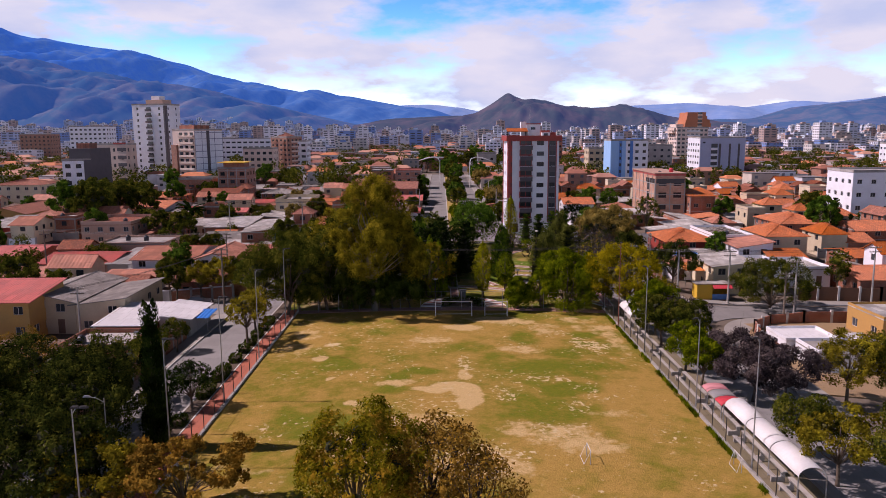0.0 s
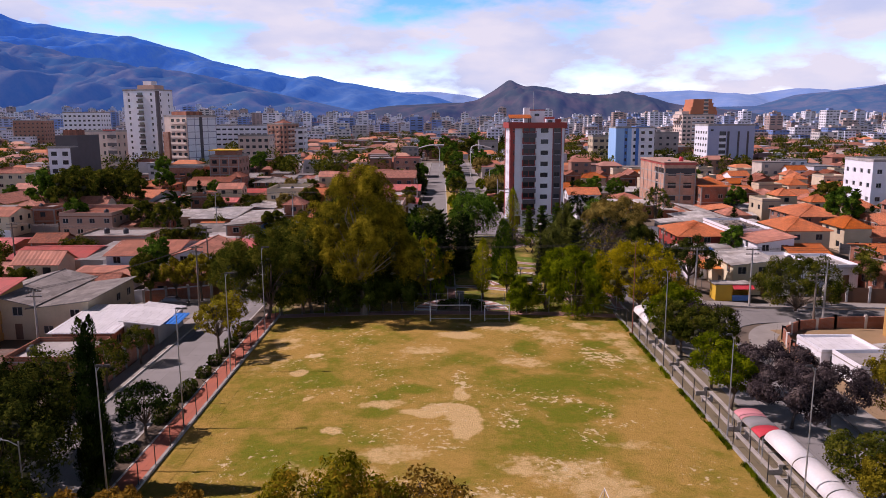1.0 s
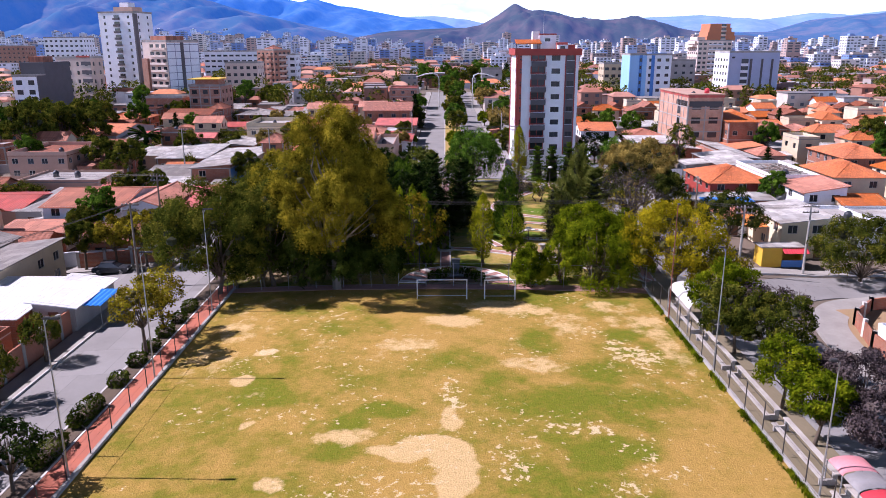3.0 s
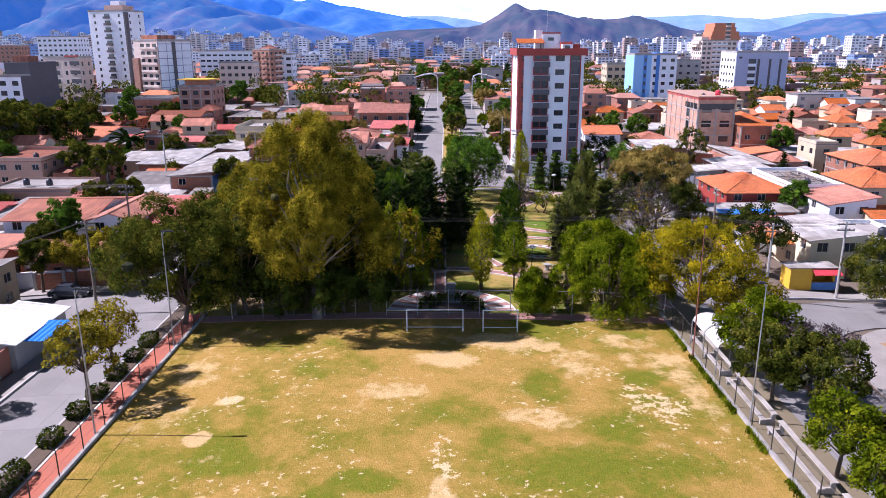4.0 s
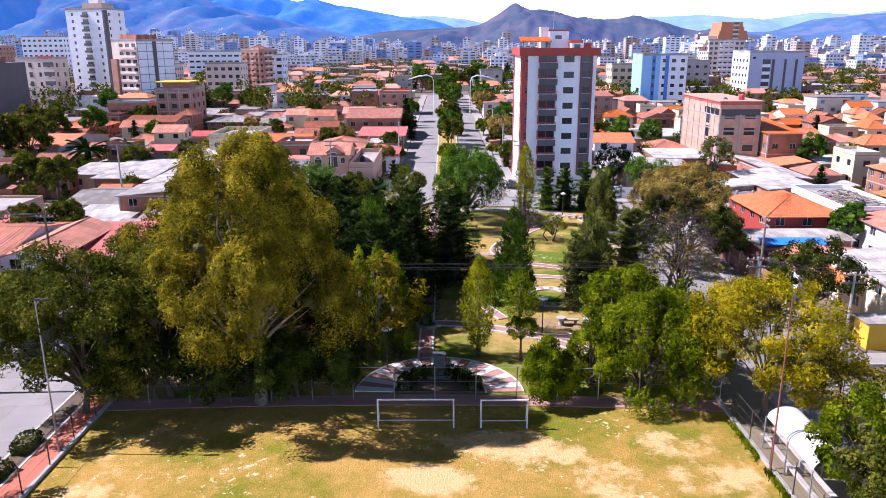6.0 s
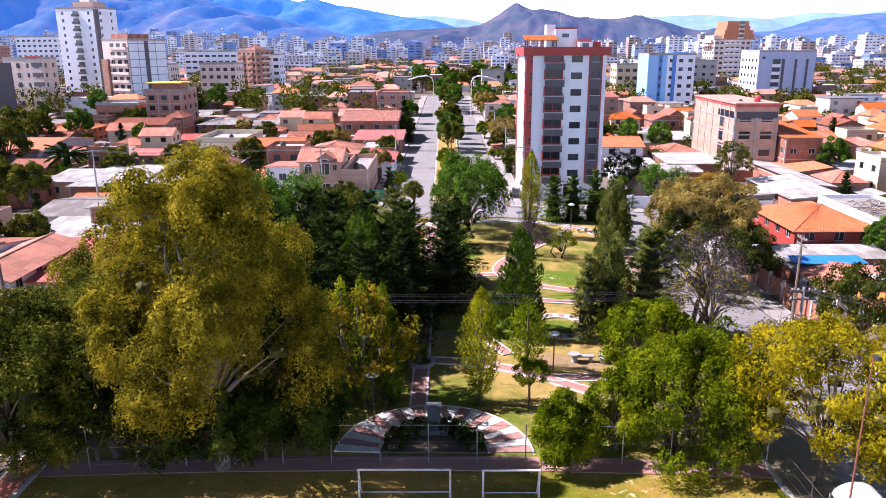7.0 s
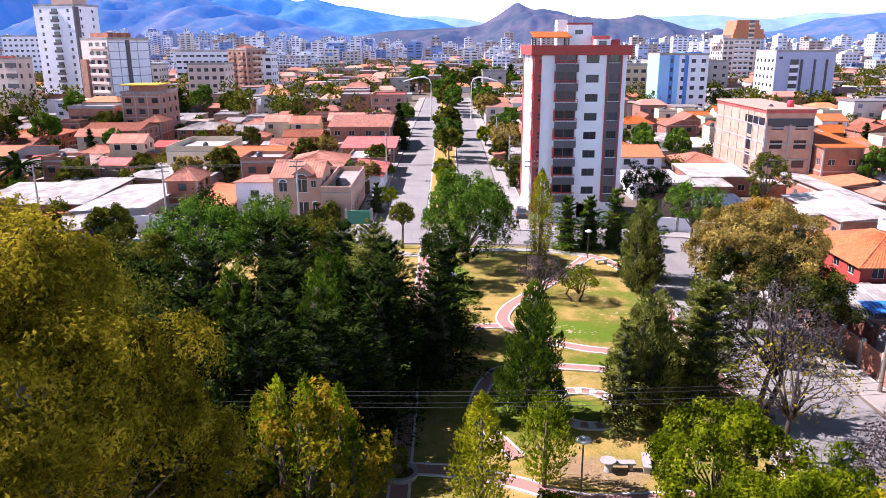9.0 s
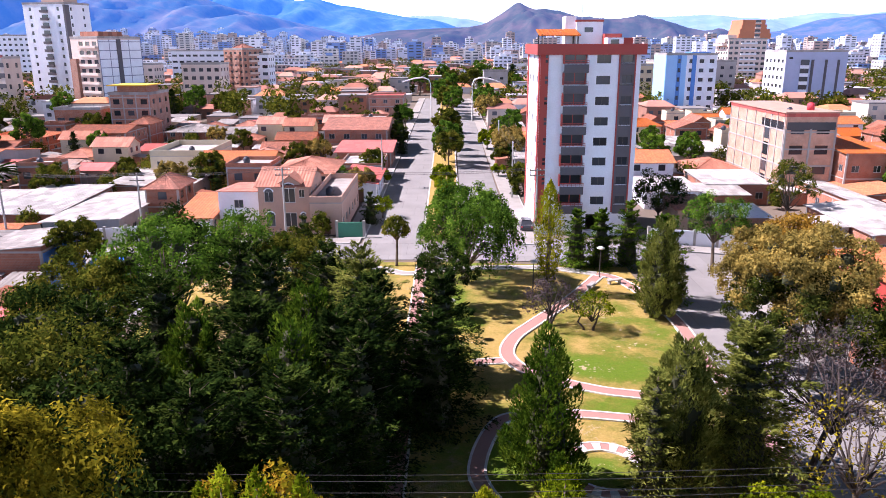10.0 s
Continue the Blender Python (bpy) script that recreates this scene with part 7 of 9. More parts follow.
for k, (x, y, h, r) in enumerate([(-0.5, 111.7, 8.8, 0.9), (-3.3, 111.2, 9.4, 1.0), (-1.8, 110.5, 9.8, 0.95), (-4.4, 112.0, 8.2, 0.9), (0.2, 110.9, 7.2, 0.8)]):
    tree("slim upright shoot with fresh green leaves", x, y, h, r, "column", "sprig", 1500, 430 + k, 0.19, base=0.08, group="slim russet trees")
tree("slim yellow-green poplar on the lawn", 6.3, 111.0, 8.6, 1.35, "column", "poplar", 3900, 15, 0.18, base=0.22)
tree("small feathery green tree by the path", 9.7, 110.4, 3.6, 1.35, "broad", "pepper", 1566, 16, 0.16, base=0.4)
tree("slim feathery green tree on the lawn", 10.2, 116.6, 6.0, 1.45, "column", "sprig", 2262, 17, 0.19, base=0.2)
tree("dense green conifer on the lawn", 10.4, 124.4, 9.6, 2.9, "cone", "cypress", 13000, 18, 0.19, base=0.06)
tree("small weeping pepper tree at the pitch edge", 10.9, 103.4, 4.4, 1.9, "weep", "pepper", 14000, 19, 0.16, base=-0.1)
tree("weeping pepper tree with bright green foliage", 14.6, 105.2, 5.4, 2.0, "weep", "pepper", 11000, 20, 0.16, base=-0.02)
tree("large weeping pepper tree with bright green foliage", 18.6, 105.2, 7.2, 3.7, "weep", "pepper", 30000, 21, 0.16, base=-0.14)
tree("weeping pepper tree with bright green foliage by the street", 21.7, 107.3, 6.4, 3.2, "weep", "pepper", 19000, 22, 0.16, base=-0.1)
tree("feathery green round tree above the pepper trees", 18.0, 111.8, 7.0, 3.3, "broad", "pepper", 17000, 23, 0.16, base=0.2)
tree("yellow flowering street tree at the pitch corner", 26.0, 102.0, 9.0, 4.6, "broad", "yellow", 26000, 24, 0.16, base=0.12)
tree("dark round clipped-looking tree across the street", 39.0, 121.8, 6.2, 3.5, "broad", "street", 13000, 25, 0.19, base=0.2)
tree("nearly leafless grey tree by the park walk", 26.4, 126.0, 8.8, 4.2, "sparse", "sparse", 1900, 26, 0.16, base=0.25, stems=2)
tree("nearly leafless grey tree with a few yellow leaves", 25.5, 120.6, 7.4, 3.6, "sparse", "autumn", 900, 27, 0.16, base=0.25)
tree("grey-green leafless shrub tree beside the street", 29.0, 113.9, 5.6, 3.0, "sparse", "sparse", 1914, 28, 0.16, base=0.2, stems=3)
tree("tawny round-headed tree beside the russet one", 35.2, 150.4, 9.4, 3.6, "broad", "rust", 12000, 231, 0.2, base=0.25)
tree("broad tree with russet crown beside the park street", 32.1, 142.3, 9.8, 5.8, "broad", "tan", 30000, 29, 0.19, base=0.3)
tree("green undergrowth tree below the russet crown", 32.4, 139.2, 7.0, 5.6, "broad", "street", 24000, 30, 0.19, base=0.15)
tree("dusty grey-green pine beside the lawn", 18.0, 124.8, 9.2, 3.2, "cone", "pine", 17000, 31, 0.19, base=0.12)
tree("blue-green pine beside the lawn", 22.0, 126.0, 9.2, 3.9, "pine", "pine", 24000, 32, 0.2, base=0.12)
tree("thin brownish green conifer beside the lawn", 16.0, 123.2, 7.4, 1.7, "pine", "pine", 4200, 33, 0.19, base=0.2)
tree("young pine at the head of the park", 19.4, 167.8, 6.6, 2.6, "fir", "cypress", 7000, 34, 0.21, base=0.12, group="young pines")
tree("young pine at the head of the park", 22.4, 168.7, 6.2, 2.6, "fir", "cypress", 7000, 35, 0.21, base=0.12, group="young pines")
tree("young pine at the head of the park", 25.8, 170.1, 6.8, 2.9, "fir", "cypress", 7500, 36, 0.21, base=0.12, group="young pines")
tree("tall bushy cypress at the street corner", 24.6, 152.6, 9.0, 3.0, "cone", "pine", 12000, 37, 0.21, base=0.06)
tree("bushy pine near the street corner", 26.2, 157.2, 8.2, 3.0, "pine", "cypress", 13000, 38, 0.21, base=0.1)
tree("full round green tree at the head of the lawn", 7.0, 161.2, 9.2, 5.2, "weep", "green", 26000, 39, 0.21, base=0.08)
tree("dark bush tree under the round tree", 4.6, 152.5, 6.0, 2.6, "broad", "dark", 5220, 40, 0.19, base=0.1)
tree("slim yellow-green poplar at the head of the park", 15.0, 158.6, 11.2, 1.4, "column", "poplar", 4600, 41, 0.19, base=0.18)
tree("small dull green tree by the cross street", -0.8, 167.0, 5.8, 1.7, "broad", "broad", 2610, 42, 0.19, base=0.42)
for k, (x, y, h, r, form, lf, n) in enumerate([
    (-1.4, 139.0, 9.6, 3.9, "pine", "pine", 15000), (4.4, 138.0, 8.2, 3.2, "pine", "dark", 13000), (-4.1, 133.0, 9.6, 2.7, "cone", "cypress", 13000), (-6.8, 128.8, 9.4, 3.6, "pine", "dark", 14000),
    (-10.4, 129.0, 9.4, 3.0, "cone", "cypress", 12000), (-1.6, 127.6, 9.2, 3.6, "fir", "dark", 13000), (0.0, 133.4, 9.6, 3.4, "fir", "dark", 13000), (-7.4, 136.0, 10.2, 3.8, "pine", "dark", 13000),
    (4.0, 131.4, 8.0, 2.9, "fir", "dark", 12000), (-13.4, 132.0, 9.8, 3.8, "pine", "dark", 12000), (-11.0, 142.0, 9.4, 3.8, "pine", "dark", 11000), (-4.8, 145.0, 8.4, 3.4, "pine", "dark", 10000), (-1.0, 121.4, 7.6, 2.8, "fir", "dark", 10000), (-5.4, 121.6, 9.6, 3.4, "fir", "dark", 12000), (-10.0, 119.8, 10.6, 3.8, "pine", "dark", 12000), (-15.0, 126.0, 10.4, 3.8, "pine", "dark", 11000)]):
    tree("dark conifer in the shady grove of the park", x, y, h, r * 1.22, "pine" if form == "fir" else form, lf, int(n * 0.85), 60 + k, 0.22, base=0.08, group="conifers of the grove")
for k, (x, y, h, r, lf) in enumerate([(-17.3, 142.7, 10.8, 3.9, "green"), (-20.4, 139.4, 7.8, 2.9, "broad"), (-25.4, 143.0, 7.6, 2.9, "broad"), (-14.4, 153.6, 8.8, 3.6, "green"), (-19.9, 151.5, 9.2, 3.6, "dark"), (-9.2, 152.8, 7.6, 3.0, "broad"), (-5.2, 151.6, 4.6, 2.5, "green"), (-14.8, 121.0, 10.4, 3.8, "broad"), (-19.0, 127.6, 9.6, 3.6, "dark"), (-23.9, 120.8, 8.4, 3.2, "broad"), (-23.4, 132.0, 8.0, 3.2, "broad"), (-18.8, 114.4, 10.0, 3.8, "willow")]):
    tree("leafy tree on the shaded west side of the park", x, y, h, r * 1.12, "broad", lf, 8500, 90 + k, 0.22, base=0.15, group="trees on the park's west side")
tree("dense dark tree shading the west side of the park", -19.6, 111.0, 9.6, 4.4, "broad", "broad", 9000, 121, 0.22, base=0.12)
tree("dense dark tree behind the old willow", -13.2, 112.0, 10.6, 4.8, "broad", "dark", 10000, 122, 0.22, base=0.1)
tree("dark leafy tree beside the russet one", -6.8, 114.4, 6.6, 3.0, "broad", "dark", 7000, 123, 0.22, base=0.1)
tree("low dark tree under the willow", -14.6, 105.2, 5.6, 3.0, "weep", "hedge", 6000, 124, 0.2, base=0.08)
for k, (x, y, h, r, form, lf) in enumerate([(-6.2, 116.8, 10.0, 4.4, "pine", "dark"), (-2.4, 118.8, 9.6, 4.0, "pine", "dark"), (0.2, 124.6, 9.2, 3.6, "pine", "dark"), (-10.2, 114.8, 10.6, 4.4, "broad", "dark"), (-14.2, 116.4, 10.2, 4.6, "broad", "broad"), (0.2, 129.6, 9.4, 3.8, "pine", "dark"), (-3.6, 125.2, 10.2, 4.0, "cone", "cypress")]):
    tree("dark tree closing the shady grove of the park", x, y, h, r, form, lf, 9000, 400 + k, 0.22, base=0.08, group="trees closing the grove")
for k, (x, y, h, r) in enumerate([(-12.8, 103.9, 5.4, 2.9), (-9.6, 103.7, 5.0, 2.6), (-17.8, 104.2, 5.8, 3.0), (-20.6, 103.9, 5.2, 2.4)]):
    tree("low dark tree under the old willow's boughs", x, y, h, r, "weep", "hedge", 12000, 420 + k, 0.19, base=0.06, group="low trees at the goal line")
tree("dark pine near the cross street", -10.9, 166.4, 6.0, 2.2, "fir", "dark", 4350, 110, 0.21, base=0.08)
tree("bare grey shrub by the cross street", -14.5, 170 - 3.4, 4.2, 2.6, "sparse", "sparse", 1566, 111, 0.16, base=0.1, stems=3)
tree("low leafless shrub on the lawn", 14.0, 149.6, 4.0, 2.6, "sparse", "sparse", 1305, 112, 0.16, base=0.12, stems=3)
tree("low grey-green shrub on the lawn", 17.6, 148.6, 3.4, 1.9, "sparse", "pepper", 1479, 113, 0.16, base=0.12, stems=2)
tree("dark green round tree at the street corner", 35.4, 169.0, 7.4, 3.4, "broad", "green", 5655, 114, 0.19, base=0.3)
tree("brownish green tree in a back yard", 54.3, 192.2, 7.8, 2.9, "broad", "broad", 4350, 115, 0.21, base=0.2)
tree("dark spreading tree beside the tower", 34.8, 189.4, 6.2, 3.6, "broad", "dark", 5220, 116, 0.21, base=0.2)
tree("dark pine shrub by the cross street houses", -5.8, 187.5, 4.6, 1.9, "fir", "dark", 2958, 117, 0.19, base=0.08)
tree("light green garden shrub on the pavement", -4.4, 190.8, 3.2, 1.6, "broad", "pepper", 1914, 118, 0.18, base=0.1)

# ---- trees along the pitch ----
for k, (x, y, h, r, lf) in enumerate(((-42.6, 115.4, 4.8, 1.9, "broad"), (-38.6, 115.2, 5.0, 2.3, "autumn"), (-34.8, 114.9, 5.4, 2.6, "autumn"), (-31.8, 117.4, 5.6, 2.4, "broad"))):
    tree("yellow-green street tree on the side street pavement", x, y, h, r, "broad", lf, 7000, 470 + k, 0.2, base=0.24, group="side street trees")
tree("tall dark columnar cypress beside the red walk", -23.7, 57.8, 12.2, 1.3, "cone", "dark", 14000, 120, 0.19, base=0.03)
for k, (x, y, h, r, form, lf, n, lab) in enumerate([
    (-23.7, 86.5, 5.9, 2.4, "broad", "autumn", 4200, "yellow-green street tree with a slim trunk"), (-23.8, 91.2, 5.6, 2.3, "sparse", "autumn", 2600, "thin open street tree with bare limbs"), (-32.2, 86.2, 3.2, 1.6, "broad", "broad", 1900, "small street tree on the far pavement"), (-32.3, 78.4, 4.2, 2.0, "broad", "broad", 2600, "small street tree on the far pavement"),
    (-23.9, 66.7, 4.0, 2.0, "broad", "dark", 2600, "leaning dark tree beside the cypress"), (-32.2, 69.3, 6.0, 3.2, "broad", "broad", 5000, "dark leafy street tree"), (-34.0, 60.2, 7.8, 4.6, "weep", "street", 14000, "large dark drooping street tree"), (-35.2, 51.4, 8.2, 5.0, "weep", "street", 14000, "large dark drooping street tree"), (-27.8, 52.8, 7.4, 3.8, "weep", "street", 12000, "dark drooping tree over the street"), (-39.9, 67.4, 6.4, 3.6, "broad", "rust", 5000, "bushy garden tree with brownish leaves"),
    (-17.2, 46.0, 4.8, 4.4, "broad", "rust", 15000, "low tree with orange autumn leaves"), (-22.9, 45.7, 4.8, 3.2, "broad", "autumn", 9000, "low yellow-green tree by the walk"), (-5.0, 42.2, 8.3, 3.6, "weep", "russet_green", 18000, "green feathery tree at the near end of the pitch"), (-0.6, 42.8, 8.1, 3.4, "sparse", "rust", 5200, "thin brownish half-bare tree"), (2.2, 40.5, 7.2, 2.6, "sparse", "rust", 2600, "thin brownish half-bare tree")]):
    tree(lab, x, y, h, r, form, lf, int(n * 0.95), 130 + k, 0.19, base=0.3 if x < -22.9 and y > 80 else 0.15)
for k, (x, y, h, r) in enumerate(((-30.5, 46.5, 8.0, 4.2), (-36.5, 55.0, 7.6, 4.0), (-29.5, 57.5, 7.0, 3.4), (-38.5, 47.0, 7.6, 4.4), (-26.0, 46.2, 6.6, 3.4), (-31.5, 63.5, 6.0, 2.8))):
    tree("dark leafy tree crowding over the west street", x, y, h, r, "weep", "street", 10500, 150 + k, 0.21, base=0.1, group="trees over the west street")
for k, (x, y, h, r, form, lf, n, lab) in enumerate([
    (27.4, 91.4, 5.6, 3.3, "broad", "pepper", 12000, "green street tree behind the stands"), (26.9, 87.2, 5.2, 3.1, "broad", "broad", 10000, "dull green street tree behind the stands"), (28.6, 83.8, 5.2, 3.1, "broad", "broad", 9500, "brownish green street tree behind the stands"), (26.6, 77.2, 4.6, 2.1, "broad", "pepper", 6500, "bright green young street tree"), (26.5, 72.0, 4.6, 2.1, "broad", "pepper", 6500, "bright green young tree leaning over the stands"), (31.2, 75.2, 4.3, 3.9, "sparse", "sparse", 15000, "purple-grey half-bare street tree"), (30.4, 68.6, 4.4, 3.7, "sparse", "sparse", 14000, "purple-grey half-bare street tree"), (34.0, 69.4, 4.4, 3.3, "sparse", "sparse", 10000, "purple-grey half-bare street tree"), (40.4, 70.0, 5.2, 3.2, "broad", "autumn", 9000, "yellowing street tree across the road"), (44.2, 69.6, 5.0, 3.0, "broad", "broad", 8000, "green street tree across the road"), (29.0, 55.2, 4.6, 2.8, "sparse", "broad", 6000, "open street tree beside the canopies"), (29.4, 51.2, 4.8, 3.1, "broad", "autumn", 8000, "low dark green tree beside the stands"), (30.4, 88.6, 5.0, 2.8, "sparse", "sparse", 4200, "grey half-bare street tree"), (29.4, 98.8, 5.0, 2.8, "sparse", "autumn", 4200, "thin street tree with yellow tips"), (32.9, 47.6, 6.0, 3.0, "broad", "broad", 6200, "green tree beside the road"), (51.2, 111.6, 5.0, 5.3, "broad", "broad", 24000, "wide dark acacia-like tree at the junction"), (66.9, 121.6, 4.0, 2.0, "broad", "broad", 4200, "small round garden tree"), (30.0, 103.8, 4.6, 2.4, "sparse", "pepper", 1900, "thin shrub tree at the street corner")]):
    tree(lab, x, y, h, r, form, lf, int(n * 0.95), 160 + k, 0.18, base=-0.05 if r > 5 else 0.2)

# ---- trees of the boulevard and the quarter, grown once and planted many times ----
GREEN = tree("round green tree in a town garden", 19.4, 262, 8.5, 3.0, "broad", "green", 7000, 201, 0.33, base=0.2, group="town trees")
DULL = tree("dull green tree in a town garden", 5.0, 275, 8.0, 3.2, "broad", "broad", 7000, 202, 0.33, base=0.2, group="town trees")
DARK = tree("dark conifer of the town gardens", -8.4, 282, 9.0, 2.6, "fir", "dark", 3200, 203, 0.4, base=0.08, group="town trees")
GOLD = tree("yellowing brown tree in a town garden", 17.5, 238, 7.0, 3.0, "broad", "tan", 6000, 204, 0.33, base=0.2, group="town trees")
BUSH = tree("small round light green median shrub", 4.2, 197, 2.6, 1.6, "broad", "pepper", 1500, 205, 0.26, base=0.1, name="shrub", category="shrub", group="median shrubs")
trees = random.Random(5)
for dx, y, ob, k in ((0.9, 237, DULL, 0.85), (0.2, 243, GREEN, 0.9), (1.6, 252, GREEN, 0.75), (0.4, 262, DULL, 0.7), (0.9, 296, DULL, 0.75), (2.4, 336, GREEN, 1.1), (0.6, 344, DULL, 1.2), (-1.2, 356, GREEN, 1.2), (1.4, 366, GOLD, 1.0), (-0.6, 384, DULL, 1.2), (0.8, 400, GREEN, 1.3), (0.2, 418, DARK, 1.2)):
    planted(ob, 4.2 + dx, y, k, trees.uniform(0, 360))
for x, y, ob, k in ((-5.6, 255, DARK, 0.75), (-6.6, 262, DULL, 0.7), (-7.2, 300, GREEN, 0.8), (17.4, 244, GOLD, 1.0), (18.6, 250, GOLD, 0.9), (16.4, 208.8, DARK, 0.55), (17.6, 209.6, DULL, 0.55), (15.4, 236, DULL, 0.5), (17.0, 318, GOLD, 1.2), (18.5, 330, GREEN, 1.1), (16.8, 344, GREEN, 1.2)):
    planted(ob, x, y, k, trees.uniform(0, 360))
planted(BUSH, 4.0, 212.9, 1.5, 15)
planted(BUSH, 4.4, 207.5, 1.1, 75)
planted(BUSH, 14.3, 263.2, 1.7, 30)
planted(BUSH, 4.3, 189, 0.9, 40)
planted(BUSH, 14.6, 226, 0.9, 90)
planted(BUSH, -6.6, 216, 1.0, 10)
for k in range(26):
    yy = 205 + k * 8.5
    for xx in (-7.4, 15.6):
        if trees.random() < 0.25:
            planted(trees.choice((GREEN, DULL, DARK, GOLD)), xx + trees.uniform(-0.4, 0.4) + (1.4 if xx > 0 else -1.0), yy + trees.uniform(-2, 2), trees.uniform(0.4, 0.75), trees.uniform(0, 360))
done = 0
for tries in range(9000):
    y = trees.uniform(112, 330)
    x = trees.uniform(-0.68, 0.66) * (y + 5)
    if done >= 82 or not is_free(x, y, 1.6, 1.6):
        continue
    TAKEN.append((x - 1.5, x + 1.5, y - 1.5, y + 1.5))
    planted(trees.choice((GREEN, DULL, DULL, DARK, GREEN, GOLD)), x, y, trees.uniform(0.45, 0.95), trees.uniform(0, 360))
    done += 1
for k in range(16):
    x, y = trees.uniform(-14, 60), trees.uniform(432, 520)
    planted(trees.choice((GREEN, DULL, DARK)), x, y, trees.uniform(1.0, 1.7), trees.uniform(0, 360))
for x, y, ob, k in ((-104, 258, DULL, 1.25), (-112, 262, DULL, 1.3), (-96, 265, GREEN, 1.1), (-108, 270, DARK, 1.0), (-120, 330, GREEN, 1.2), (-90, 345, DARK, 1.3), (-84, 350, GREEN, 1.3), (-74, 352, DULL, 1.2), (92, 176, GREEN, 1.2), (97, 180, DARK, 1.2), (104, 206, DULL, 1.2), (46, 236, GREEN, 0.9), (40, 232, DARK, 0.9), (55, 240, GREEN, 0.9), (-101.4, 216.6, DULL, 1.7), (-95, 214.3, DULL, 1.6), (-106, 208, GREEN, 1.5), (-98, 205, DULL, 1.7), (-90, 220, DULL, 1.4), (-71.8, 186.5, DULL, 0.95), (-65.7, 184.5, DULL, 0.95), (-81.8, 202.1, DULL, 0.8), (-58.4, 172.9, DARK, 0.6), (-91.7, 289.5, DULL, 1.0), (-52, 150, DULL, 0.8), (-48, 152.5, DULL, 0.8), (-56, 141.5, GREEN, 0.6)):
    planted(ob, x, y, k, trees.uniform(0, 360))
far_leaf = []
g = np.random.default_rng(8)
done = 0
for tries in range(9000):
    y = trees.uniform(130, 330)
    x = trees.uniform(-0.68, 0.66) * (y + 5)
    if done >= 170 or not is_free(x, y, 1.2, 1.2):
        continue
    TAKEN.append((x - 1.2, x + 1.2, y - 1.2, y + 1.2))
    r = trees.uniform(1.0, 2.1)
    c = unit(g.normal(size=(420, 3)) + np.array([0, 0, 0.4])) * r * g.uniform(0.6, 1.0, (420, 1)) * (1 + 0.25 * np.sin(7 * g.random((420, 1)))) * np.array([1, 1, 1.1]) + np.array([x, y, r * 1.3 + lie(x)])
    far_leaf.append(scatter_leaves(g, c, 0.42, 0.34))
    done += 1
for k in range(1300):
    y = 330 + 1000 * g.random() ** 1.3
    x = g.uniform(-0.64, 0.64) * y
    r = g.uniform(2.2, 5.0)
    if -9 < x < 16 and y < 430:
        continue
    c = np.array([x, y, r * 1.2 + land(x, y)]) + unit(g.normal(size=(150, 3))) * np.array([r, r, r]) * g.uniform(0.6, 1.0, (150, 1))
    far_leaf.append(scatter_leaves(g, c, 1.05, 0.95))
thing("far_trees", "dark green trees and garden bushes scattered through the town", "trees", mesh=quads("far_trees", np.concatenate(far_leaf), LEAF["broad"]), kind="stuff")


def palm(x, y, h):
    root = thing("palm", "stout date palm with a full dark crown", "palm", pose(x, y, 0))
    part("trunk", Shape().tube([(0, 0, -0.1), (0.05, 0, h * 0.5), (0, 0.05, h)], [0.5, 0.42, 0.38], 9).mesh("trunk", M["bark"], True), root)
    g = np.random.default_rng(4)
    for k in range(34):
        a, lift = g.uniform(0, 6.28), g.uniform(-0.3, 1.3)
        ln = g.uniform(3.4, 4.4)
        cs = []
        for t in np.linspace(0.1, 1, 34):
            cs.append((math.cos(a) * ln * t, math.sin(a) * ln * t, h + lift * ln * t * 0.7 - 1.5 * t * t))
        cs = np.array(cs)
        side = np.array([-math.sin(a), math.cos(a), -0.35])
        q = [kites(cs + s * side * 0.28, np.repeat(unit((s * side + np.array([math.cos(a), math.sin(a), 0]) * 0.5)[None]), 34, 0), np.repeat([[0.0, 0.0, 1.0]], 34, 0), np.full(34, 0.75), np.full(34, 0.16)) for s in (-1, 1)]
        part("frond", quads("frond", np.concatenate(q), LEAF["dark"]), root)


palm(-71.9, 210, 5.6)


def hedge(label, x, y, w, d, h, leaf, n, seed):
    g = np.random.default_rng(seed)
    c = g.uniform(-1, 1, (n, 3))
    k = g.integers(0, 3, n)
    c[np.arange(n), k] = np.sign(c[np.arange(n), k]) * g.uniform(0.82, 1.05, n)
    c = c / np.maximum(1, np.linalg.norm(c, axis=1, keepdims=True) * 0.78)
    c = c * np.array([w / 2, d / 2, h / 2]) + np.array([0, 0, h / 2]) + 0.05 * g.normal(size=(n, 3))
    root = thing("hedge", label, "hedge", pose(x, y, 0.08))
    part("stem", Shape().box(-w * 0.3, w * 0.3, -d * 0.4, d * 0.4, 0, h * 0.6).mesh("stem", M["bark"]), root)
    part("foliage", quads("foliage", scatter_leaves(g, c, 0.2, 0.12), LEAF[leaf]), root)


for k, (y, d, h) in enumerate(((62.6, 1.6, 0.9), (70.4, 3.4, 1.1), (75.6, 3.6, 1.1), (80.9, 1.6, 0.9), (84.6, 1.6, 0.9), (87.6, 1.4, 0.8), (91.0, 1.8, 0.9), (94.4, 1.6, 0.8), (97.6, 2.0, 0.9), (57.0, 2.4, 1.0), (52.5, 3.0, 1.0))):
    hedge("clipped dark green hedge on the street verge", -23.65, y, 1.25, d, h, "hedge", int(420 * d), 300 + k)
